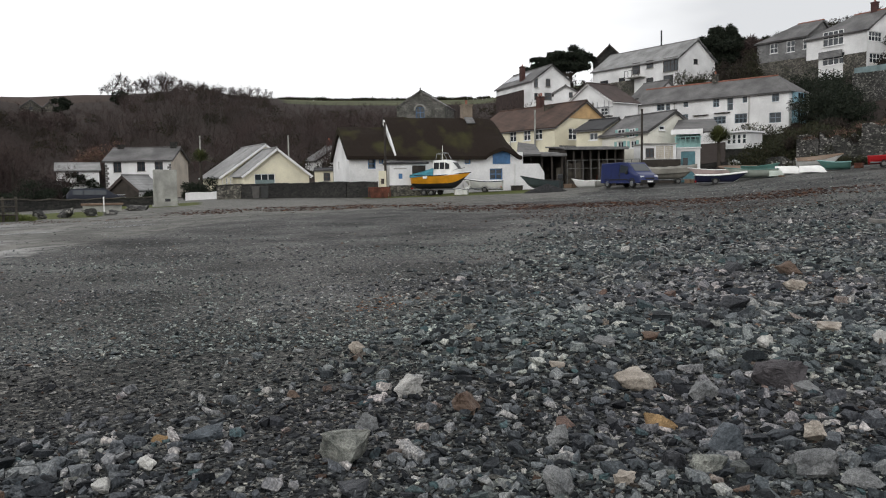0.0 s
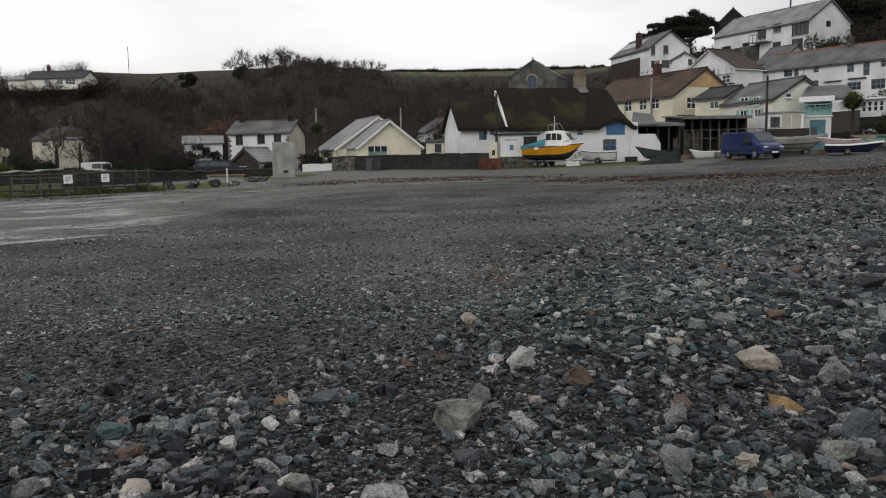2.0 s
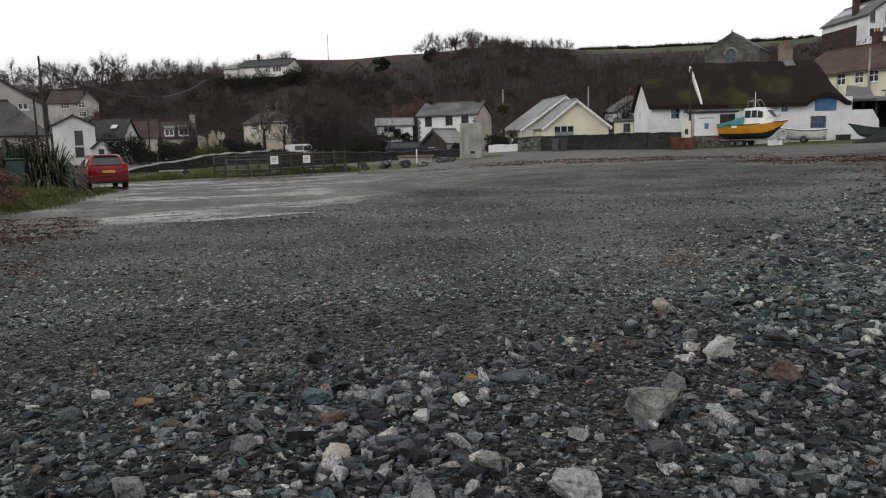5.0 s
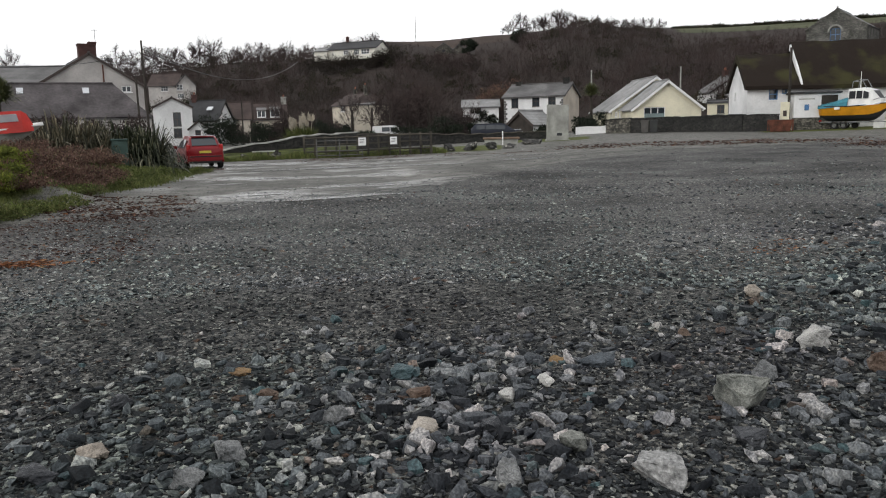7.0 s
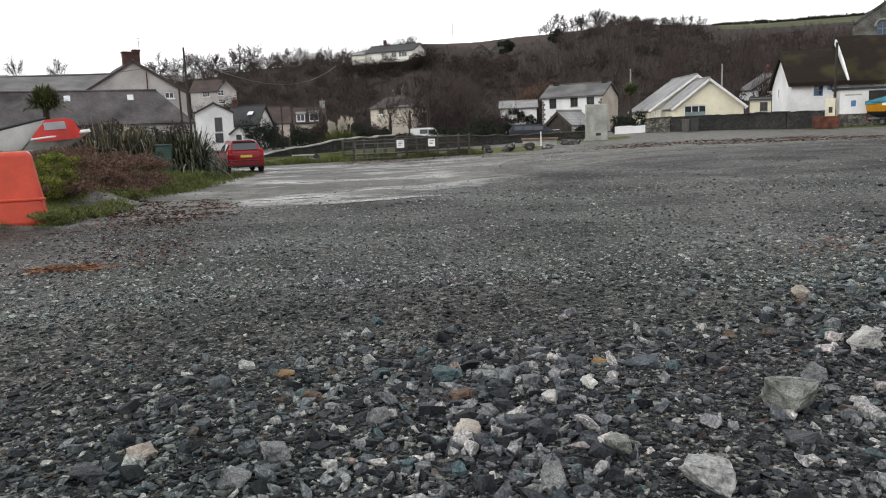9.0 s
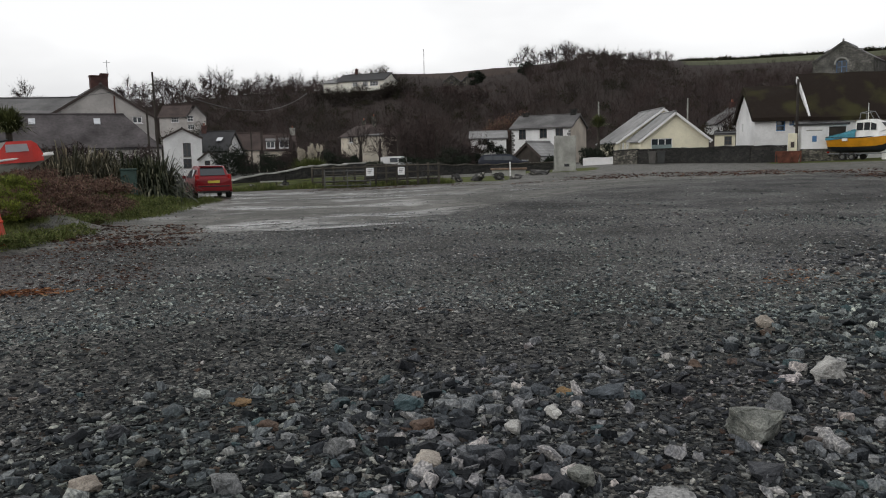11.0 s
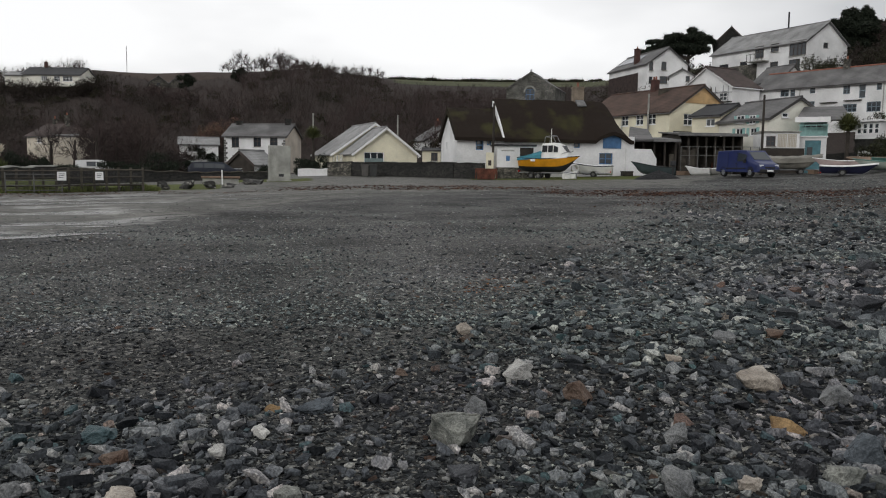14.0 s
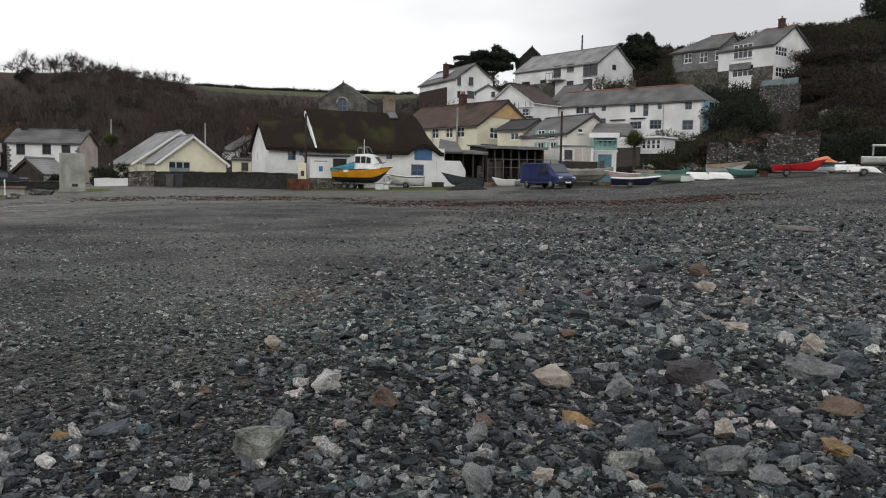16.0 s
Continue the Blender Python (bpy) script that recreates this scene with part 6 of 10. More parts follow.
def conservatory():
    a, b = polar(52.75, 81), polar(54.1, 80)
    d = b - a
    z0, L = 3.2, d.length
    ob = thing("garden_room", pose(a.x, a.y, z0, 0, 0, math.degrees(math.atan2(d.y, d.x))), "white flat-roofed glazed garden room", "garden room")
    zt, zb = 6.07 - z0, 4.87 - z0
    f = lambda u, v, k: (u, k, v)
    holes = [(L * (0.04 + 0.24 * i), L * (0.24 + 0.24 * i), zb + 0.15, zt - 0.12) for i in range(4)]
    bm = bmesh.new()
    holed_wall(bm, L, zb - 0.3, zt, holes, f, 0.12)
    holed_wall(bm, 3, zb - 0.3, zt, [], lambda u, v, k: (L - k, u, v), 0.12)
    part("wall", bm, M["white"], ob)
    for h in holes:
        window_parts(ob, *h, f, 0.12, "sash", M["frame_white"])
    part("roof", boxed(-0.2, -0.35, zt, L + 0.2, 3.2, zt + 0.16, 0.02), M["frame_white"], ob)
    part("base", boxed(-0.02, 0.02, -2.6, L + 0.02, 2.9, zb - 0.3, 0.02), M["dark_stone"], ob, "dark stone base")


conservatory()


def garden_gate():
    """A boarded gate with a round head."""
    p = polar(53.35, 74.2)
    ob = thing("garden_gate", pose(p.x, p.y, p.z, 0, 0, -53), "white painted boarded garden gate with a round head", "gate")
    for i in range(5):
        x = -0.4 + 0.16 * i
        part("board", boxed(x + 0.004, -0.03, 0.0, x + 0.156, 0.03, 1.45 + 0.22 * math.cos((i - 2) * 0.62), 0.008), M["white"], ob)
    for z in (0.3, 1.2):
        part("ledge", boxed(-0.39, 0.03, z, 0.39, 0.06, z + 0.1, 0.006), M["white"], ob)
    for x in (-0.52, 0.44):
        part("post", boxed(x, -0.05, -0.3, x + 0.09, 0.05, 1.7, 0.01), M["concrete"], ob)


garden_gate()


def wheelie_bin(az, r, material):
    p = polar(az, r)
    ob = thing("wheelie_bin", pose(p.x, p.y, p.z, 0, 0, -az), "dull grey plastic wheelie bin beside the stone wall", "bin")
    bm = boxed(-0.3, -0.3, 0.08, 0.3, 0.3, 0.95)
    for v in bm.verts:
        if v.co.z < 0.5:
            v.co.x, v.co.y = v.co.x * 0.82, v.co.y * 0.8
    part("body", bm, material, ob)
    part("lid", boxed(-0.33, -0.35, 0.95, 0.33, 0.33, 1.03, 0.025), material, ob)
    for x in (-0.24, 0.24):
        bm = bmesh.new()
        rod(bm, (x - 0.03, 0.26, 0.1), (x + 0.03, 0.26, 0.1), 0.1, n=12)
        part("wheel", bm, M["rubber"], ob)


wheelie_bin(19.95, 66.2, mat("grey_bin_plastic", (0.1, 0.095, 0.088), 0.6, 0.2, 3, 20, 0.1))
wheelie_bin(20.55, 66.0, mat("dark_bin_plastic", (0.04, 0.042, 0.042), 0.6, 0.2, 3, 20, 0.1))

# steep garden walls on the slope
wall_run("garden_retaining_wall", "rough lichened stone wall above the beach", [(57.2, 72.0), (58.51, 71.6), (60.97, 71.9)], 2, 0.7, M["lichen_stone"], None, rough=0.35, ztop=5.0)
wall_run("garden_retaining_wall", "tall rough stone wall above the beach", [(60.97, 71.6), (62.6, 71.2), (64.1, 71)], 2, 0.7, M["lichen_stone"], None, rough=0.3, ztop=5.75)
wall_run("garden_retaining_wall", "low broken stone wall among shrubs", [(55.32, 72), (58.51, 71.5)], 1.1, 0.7, M["lichen_stone"], None, rough=0.3)
wall_run("garden_retaining_wall", "rough stone terrace wall in the hillside garden", [(63.96, 95.5), (64.88, 94.6), (66.07, 93.5)], 3.0, 0.6, M["lichen_stone"], None, rough=0.5, ztop=9.57)
wall_run("garden_retaining_wall", "tall grey stone retaining wall below the hilltop house", [(60.36, 106), (62.72, 103.5)], 5, 0.6, M["lichen_stone"], None, rough=0.04, ztop=13.76)
wall_run("terrace_wall", "grey-blue painted terrace parapet", [(60.42, 106.3), (62.6, 103.9)], 6.4, 0.2, M["grey_parapet"], None, rough=0.01, ztop=14.48)
wall_run("yard_wall", "low dark stone wall below the garden room", [(51.16, 76), (54.86, 75)], 1.6, 0.4, M["dark_stone"], None, rough=0.1)
p = polar(-16.3, 32.3)
ob = thing("service_cabinet", pose(p.x, p.y, p.z, 0, 0, 15), "dull green metal service cabinet by the hedge", "cabinet")
part("body", boxed(-0.28, -0.2, -0.1, 0.28, 0.2, 1.05, 0.02), M["cab_green"], ob)
part("lid", boxed(-0.31, -0.23, 1.05, 0.31, 0.23, 1.12, 0.02), M["cab_green"], ob)


def grass_bank():
    """A low grassed slope between the fence and the wall."""
    a0, a1 = -9.61, -0.4
    bm = bmesh.new()
    rows = []
    n, k = 40, 6
    for i in range(n + 1):
        a = a0 + (a1 - a0) * i / n
        row = []
        for j in range(k + 1):
            f = j / k
            p = polar(a, 45.9 + f * (3.9 + 2.2 * i / n))
            row.append(bm.verts.new((p.x, p.y, p.z - 0.05 + 0.62 * f ** 0.8 * (0.55 + 0.45 * i / n) + 0.06 * noise.noise(Vector((p.x, p.y, 2))))))
        rows.append(row)
    for q, w in zip(rows, rows[1:]):
        for j in range(k):
            bm.faces.new((q[j], w[j], w[j + 1], q[j + 1]))
    tagged(part("grass_bank", bm, M["verge_grass"], smooth=True), "rough green grass bank below the wall", "grass", kind="structure")


M["verge_grass"] = mat("rough_verge_grass", (0.085, 0.1, 0.03), 0.95, 0.45, 1.2, 9, 0.8, second=(0.04, 0.043, 0.02), spec=0.1)
grass_bank()


# ---------- vehicles ----------
def paint(name, colour, rough=0.3, spec=0.5):
    m = mat(name, colour, rough, 0.12, 1.5, 30, 0.0, spec=spec)
    m.node_tree.nodes["Principled BSDF"].inputs["Coat Weight"].default_value = 0.15
    return m


M["van_blue"] = paint("dark_blue_car_paint", (0.007, 0.017, 0.095), 0.35, 0.35)
M["car_red"] = paint("red_car_paint", (0.21, 0.006, 0.011), 0.35, 0.25)
M["estate_blue"] = paint("navy_car_paint", (0.008, 0.011, 0.022), 0.45, 0.25)
M["car_white"] = paint("white_car_paint", (0.7, 0.7, 0.7))
# sky reflection on the red car's roof, put in as a pale colour
M["roof_sheen"] = paint("painted_sky_sheen", (0.62, 0.63, 0.66))
M["tail"] = paint("red_lamp_lens", (0.4, 0.01, 0.01), 0.15)
M["lamp"] = paint("clear_lamp_lens", (0.6, 0.62, 0.65), 0.12)
M["plate"] = paint("yellow_plate", (0.6, 0.45, 0.05), 0.5)


def vehicle(name, label, m, stations, width, wheels, wheel_r, body_mat, glass_spans, screen, rear_glass, category="car", tail_z=None, bumper=None):
    """stations: x, floor, belt, top, half width at the belt, half width at the top. x runs from the tail to the nose."""
    ob = thing(name, m, label, category)

    def spline(P, n, closed):
        """Points along a smooth curve through P."""
        P, k = [np.array(p, float) for p in P], len(P)
        out = []
        for q in range(k if closed else k - 1):
            p = [P[(q + o) % k] if closed else P[min(max(q + o, 0), k - 1)] for o in (-1, 0, 1, 2)]
            for f in np.arange(n) / n:
                tan1, tan2 = (p[2] - p[0]) * 0.4, (p[3] - p[1]) * 0.4
                out.append((2 * f ** 3 - 3 * f ** 2 + 1) * p[1] + (f ** 3 - 2 * f ** 2 + f) * tan1 + (3 * f ** 2 - 2 * f ** 3) * p[2] + (f ** 3 - f ** 2) * tan2)
        return out if closed else out + [P[-1]]

    bm = bmesh.new()
    rings = []
    for x, zb, zt, top, hw, ht in spline(stations, 4, False):
        prof = [(-hw * 0.9, zb), (-hw, zb + 0.12), (-hw, (zb + zt) / 2), (-hw * 0.97, zt), (-ht, top - 0.05), (-ht * 0.85, top), (ht * 0.85, top), (ht, top - 0.05), (hw * 0.97, zt), (hw, (zb + zt) / 2), (hw, zb + 0.12), (hw * 0.9, zb)]
        rings.append([bm.verts.new((x, y, z)) for y, z in spline(prof, 3, True)])
    k = len(rings[0])
    for a, b in zip(rings, rings[1:]):
        for q in range(k):
            bm.faces.new((a[q], a[(q + 1) % k], b[(q + 1) % k], b[q]))
    bm.faces.new(rings[0]), bm.faces.new(rings[-1][::-1])
    part("body", bm, body_mat, ob, smooth=True)

    def at(x):
        for s, t in zip(stations, stations[1:]):
            if s[0] <= x <= t[0]:
                f = (x - s[0]) / (t[0] - s[0])
                return [a + (b - a) * f for a, b in zip(s, t)]
        return list(stations[-1])

    for x0, x1 in glass_spans:
        for sgn in (-1, 1):
            bm = bmesh.new()
            q = []
            for x, hi in ((x0, 0), (x1, 0), (x1, 1), (x0, 1)):
                _, zb, zt, top, hw, ht = at(x)
                f = 0.1 if not hi else 0.86
                y = hw * 0.97 + (ht - hw * 0.97) * f + 0.06
                q.append((x, sgn * y, zt + (top - 0.05 - zt) * f))
            a = [bm.verts.new(p) for p in q]
            b = [bm.verts.new((p[0], p[1] - sgn * 0.02, p[2])) for p in q]
            bm.faces.new(a), bm.faces.new(b[::-1])
            for k in range(4):
                bm.faces.new((a[k], b[k], b[(k + 1) % 4], a[(k + 1) % 4]))
            part("side_window", bm, M["glass"], ob)
    for nm, span in (("windscreen", screen), ("rear_window", rear_glass)):
        if not span:
            continue
        xa, xb, lift = span
        bm = bmesh.new()
        q = []
        for x, s in ((xa, -1), (xb, -1), (xb, 1), (xa, 1)):
            _, zb, zt, top, hw, ht = at(x)
            q.append((x + lift, s * ht * 0.84, top + 0.03))
        slab(bm, q, 0.02)
        part(nm, bm, M["glass"], ob)
    for x in wheels:
        for sgn in (-1, 1):
            y = sgn * (width / 2 - 0.1)
            bm = bmesh.new()
            rod(bm, (x, y - 0.1, wheel_r), (x, y + 0.1, wheel_r), wheel_r, n=24)
            bmesh.ops.bevel(bm, geom=[e for e in bm.edges if len(e.link_faces) == 2 and any(len(f.verts) > 8 for f in e.link_faces)], offset=0.03, segments=2, affect="EDGES")
            w = part("wheel", bm, M["rubber"], ob)
            bm = bmesh.new()
            rod(bm, (x, y + sgn * 0.08, wheel_r), (x, y + sgn * 0.112, wheel_r), wheel_r * 0.62, wheel_r * 0.58, n=16)
            for i in range(5):
                a = i * 2 * math.pi / 5
                rod(bm, (x, y + sgn * 0.115, wheel_r), (x + math.cos(a) * wheel_r * 0.52, y + sgn * 0.115, wheel_r + math.sin(a) * wheel_r * 0.52), 0.03, n=5)
            part("rim", bm, M["metal"], w)
            bm = bmesh.new()
            for i in range(12):
                a0, a1 = math.pi * i / 12, math.pi * (i + 1) / 12
                R = wheel_r + 0.05
                rod(bm, (x + math.cos(a0) * R, sgn * (width / 2 - 0.02), wheel_r + math.sin(a0) * R), (x + math.cos(a1) * R, sgn * (width / 2 - 0.02), wheel_r + math.sin(a1) * R), 0.035, n=5)
            part("wheel_arch", bm, M["rubber"], ob)
    return ob


def lamps(ob, items):
    for nm, x, y, z, sx, sy, sz, mk in items:
        part(nm, boxed(x - sx / 2, y - sy / 2, z - sz / 2, x + sx / 2, y + sy / 2, z + sz / 2, min(sx, sy, sz) * 0.2), M[mk], ob)


def facing(a, b, base=None):
    """Pose on the ground at a with the x axis towards b."""
    d = b - a
    return pose(a.x, a.y, (a.z + b.z) / 2 if base is None else base, 0, 0, math.degrees(math.atan2(d.y, d.x)))


van = vehicle("van", "dark blue panel van with muddy sills", facing(polar(45.15, 63.6), polar(48.3, 59.2)),
              [(0.0, 0.4, 1.05, 1.72, 0.9, 0.82), (0.12, 0.36, 1.05, 1.86, 0.94, 0.83), (2.2, 0.34, 1.05, 1.9, 0.95, 0.84), (3.1, 0.34, 1.05, 1.87, 0.95, 0.8), (3.25, 0.34, 1.05, 1.8, 0.95, 0.79), (4.0, 0.34, 1.0, 1.17, 0.93, 0.82), (4.55, 0.34, 0.9, 0.95, 0.88, 0.74), (4.75, 0.42, 0.68, 0.75, 0.78, 0.66)],
              1.9, (0.85, 3.85), 0.33, M["van_blue"], [(2.45, 3.35)], (3.3, 3.95, 0.0), None, "van")
lamps(van, [("headlight", 4.6, -0.62, 0.78, 0.22, 0.34, 0.2, "lamp"), ("headlight", 4.6, 0.62, 0.78, 0.22, 0.34, 0.2, "lamp"), ("front_bumper", 4.74, 0, 0.46, 0.12, 1.6, 0.2, "rubber"),
            ("grille", 4.74, 0, 0.68, 0.06, 0.8, 0.12, "rubber"), ("number_plate", 4.81, 0, 0.46, 0.02, 0.5, 0.11, "frame_white"), ("wing_mirror", 3.35, -1.05, 1.12, 0.12, 0.2, 0.22, "rubber"), ("wing_mirror", 3.35, 1.05, 1.12, 0.12, 0.2, 0.22, "rubber"),
            ("rubbing_strip", 2.3, -0.955, 0.62, 2.2, 0.03, 0.09, "rubber"), ("door_handle", 2.3, -0.955, 0.95, 0.16, 0.03, 0.04, "rubber"), ("tail_lamp", -0.0, -0.8, 1.15, 0.06, 0.14, 0.5, "tail"), ("tail_lamp", -0.0, 0.8, 1.15, 0.06, 0.14, 0.5, "tail"),
            ("door_seam", 1.35, -0.957, 1.1, 0.02, 0.012, 1.3, "rubber"), ("door_seam", 2.4, -0.957, 1.1, 0.02, 0.012, 1.3, "rubber")])

ca = polar(-10.85, 37.3)
hatch = vehicle("hatchback", "red hatchback parked with its tail to the beach", pose(ca.x, ca.y, ca.z, 0, 0, 110),
                [(0.0, 0.36, 0.86, 0.92, 0.74, 0.62), (0.08, 0.3, 0.9, 1.0, 0.81, 0.66), (0.3, 0.26, 0.91, 1.24, 0.84, 0.63), (0.52, 0.25, 0.91, 1.4, 0.85, 0.6), (1.0, 0.24, 0.91, 1.47, 0.86, 0.6), (1.8, 0.24, 0.9, 1.47, 0.86, 0.61), (2.3, 0.24, 0.88, 1.36, 0.86, 0.6), (3.0, 0.26, 0.85, 0.97, 0.84, 0.66), (3.6, 0.28, 0.74, 0.8, 0.79, 0.62), (3.86, 0.36, 0.52, 0.58, 0.64, 0.5)],
                1.7, (0.68, 3.12), 0.31, M["car_red"], [(0.55, 1.25), (1.32, 2.3)], (2.35, 2.95, 0.0), (0.1, 0.48, -0.02))
# the pale plate on the roof paints in the reflected sky
lamps(hatch, [("tail_lamp", 0.1, -0.72, 0.95, 0.16, 0.16, 0.28, "tail"), ("tail_lamp", 0.1, 0.72, 0.95, 0.16, 0.16, 0.28, "tail"), ("rear_bumper", 0.0, 0, 0.48, 0.16, 1.56, 0.26, "car_red"), ("bumper_strip", -0.08, 0, 0.56, 0.03, 1.36, 0.05, "rubber"), ("bumper_skirt", 0.0, 0, 0.31, 0.14, 1.4, 0.1, "rubber"),
              ("number_plate", -0.03, 0, 0.76, 0.03, 0.52, 0.11, "plate"), ("roof_panel", 1.3, 0, 1.487, 1.1, 0.95, 0.02, "roof_sheen"), ("rear_spoiler", 0.5, 0, 1.43, 0.2, 1.0, 0.04, "car_red"), ("wing_mirror", 2.45, -0.96, 0.96, 0.1, 0.18, 0.13, "car_red"), ("wing_mirror", 2.45, 0.96, 0.96, 0.1, 0.18, 0.13, "car_red"), ("exhaust", 0.0, 0.45, 0.25, 0.16, 0.06, 0.06, "dark_metal")])

EST = [(0.0, 0.4, 0.95, 1.02, 0.75, 0.7), (0.1, 0.3, 0.95, 1.1, 0.82, 0.68), (0.5, 0.26, 0.95, 1.46, 0.85, 0.6), (2.5, 0.26, 0.92, 1.48, 0.86, 0.62), (2.9, 0.26, 0.9, 1.4, 0.86, 0.62), (3.55, 0.28, 0.88, 0.98, 0.84, 0.7), (4.3, 0.3, 0.74, 0.8, 0.78, 0.62), (4.5, 0.38, 0.55, 0.6, 0.66, 0.5)]
ea = polar(7.8, 69)
estate = vehicle("estate_car", "dark blue estate car parked behind a low wall", pose(ea.x, ea.y, ea.z, 0, 0, -8), EST, 1.75, (0.8, 3.7), 0.31, M["estate_blue"], [(0.5, 1.2), (1.3, 2.05), (2.12, 2.9)], (2.95, 3.5, 0.0), (0.12, 0.48, -0.01))
# the bonnet is topped with a plate in the pale lens colour
lamps(estate, [("headlight", 4.35, -0.55, 0.68, 0.2, 0.28, 0.14, "lamp"), ("headlight", 4.35, 0.55, 0.68, 0.2, 0.28, 0.14, "lamp"), ("bonnet_cover", 3.95, 0, 0.93, 0.7, 1.2, 0.04, "lamp")])
wa = polar(0.85, 94)
vehicle("small_van", "small white van parked by the houses", pose(wa.x, wa.y, wa.z, 0, 0, 0),
               [(0.0, 0.4, 1.05, 1.6, 0.8, 0.74), (0.1, 0.34, 1.05, 1.74, 0.84, 0.75), (2.6, 0.34, 1.05, 1.76, 0.85, 0.75), (3.3, 0.34, 1.0, 1.15, 0.84, 0.74), (3.9, 0.36, 0.85, 0.92, 0.8, 0.66), (4.1, 0.42, 0.6, 0.66, 0.7, 0.58)],
               1.7, (0.8, 3.3), 0.3, M["car_white"], [(1.0, 1.9), (2.0, 2.85)], (2.65, 3.25, 0.0), None, "van")


# ---------- boats ----------
def boat_paint(name, colour, rough=0.4):
    return mat(name, colour, rough, 0.2, 1.5, 14, 0.05)


M["boat_yellow"] = boat_paint("yellow_gelcoat", (0.75, 0.33, 0.02))
M["boat_black"] = boat_paint("black_antifouling", (0.02, 0.022, 0.025), 0.6)
M["boat_red"] = boat_paint("red_gelcoat", (0.5, 0.025, 0.03))
M["boat_orange"] = boat_paint("orange_red_paint", (0.66, 0.075, 0.035))
M["boat_navy"] = boat_paint("navy_gelcoat", (0.018, 0.02, 0.05))
M["boat_grey"] = boat_paint("grey_green_paint", (0.06, 0.08, 0.085))
M["boat_green"] = boat_paint("sea_green_paint", (0.09, 0.2, 0.175))
M["boat_pink"] = boat_paint("faded_pink_paint", (0.6, 0.47, 0.45))
M["boat_tan"] = boat_paint("varnished_wood", (0.22, 0.155, 0.11))
M["boat_mint"] = boat_paint("pale_mint_paint", (0.42, 0.47, 0.42))
M["tarp_blue"] = mat("teal_tarpaulin", (0.05, 0.24, 0.31), 0.65, 0.25, 2, 9, 0.5)
M["tarp_grey"] = mat("grey_canvas_cover", (0.24, 0.23, 0.2), 0.8, 0.25, 1.2, 8, 0.4)
M["tarp_orange"] = mat("orange_tarpaulin", (0.7, 0.24, 0.1), 0.6, 0.2, 2, 9, 0.4)


def hull_lines(L, B, D, n=16, k=8, stern=0.8, rake=0.25):
    """Outer shell points: rows of stations from stern to bow, keel to sheer."""
    rows = []
    for i in range(n + 1):
        t = i / n
        w = B / 2 * (stern + (1 - stern) * math.sin(min(1, t * 2.2) * math.pi / 2)) * (1 - t ** 3.2) ** 0.75
        keel = 0.02 + D * 0.75 * max(0, (t - 0.72) / 0.28) ** 2.2
        sheer = D * (0.95 - 0.1 * math.sin(t * math.pi) + rake * t ** 2)
        rows.append([(t * L - L / 2 + (0.12 * L * (s / k) * t ** 6), w * (s / k) ** 0.5, keel + (sheer - keel) * (s / k) ** 1.35) for s in range(k + 1)])
    return rows


def shell(rows, bm, sx=1.0, lift=0.0, skip=0):
    grid = {}
    for i, row in enumerate(rows):
        for j, (x, y, z) in enumerate(row):
            if j < skip:
                continue
            grid[i, j, 1] = bm.verts.new((x * sx, y, z + lift))
            grid[i, j, -1] = grid[i, j, 1] if j == 0 else bm.verts.new((x * sx, -y, z + lift))
    k = len(rows[0])
    for i in range(len(rows) - 1):
        for j in range(skip, k - 1):
            for s in (1, -1):
                q = [grid[i, j, s], grid[i + 1, j, s], grid[i + 1, j + 1, s], grid[i, j + 1, s]]
                q = list(dict.fromkeys(q))
                if len(q) > 2:
                    bm.faces.new(q)
    return grid


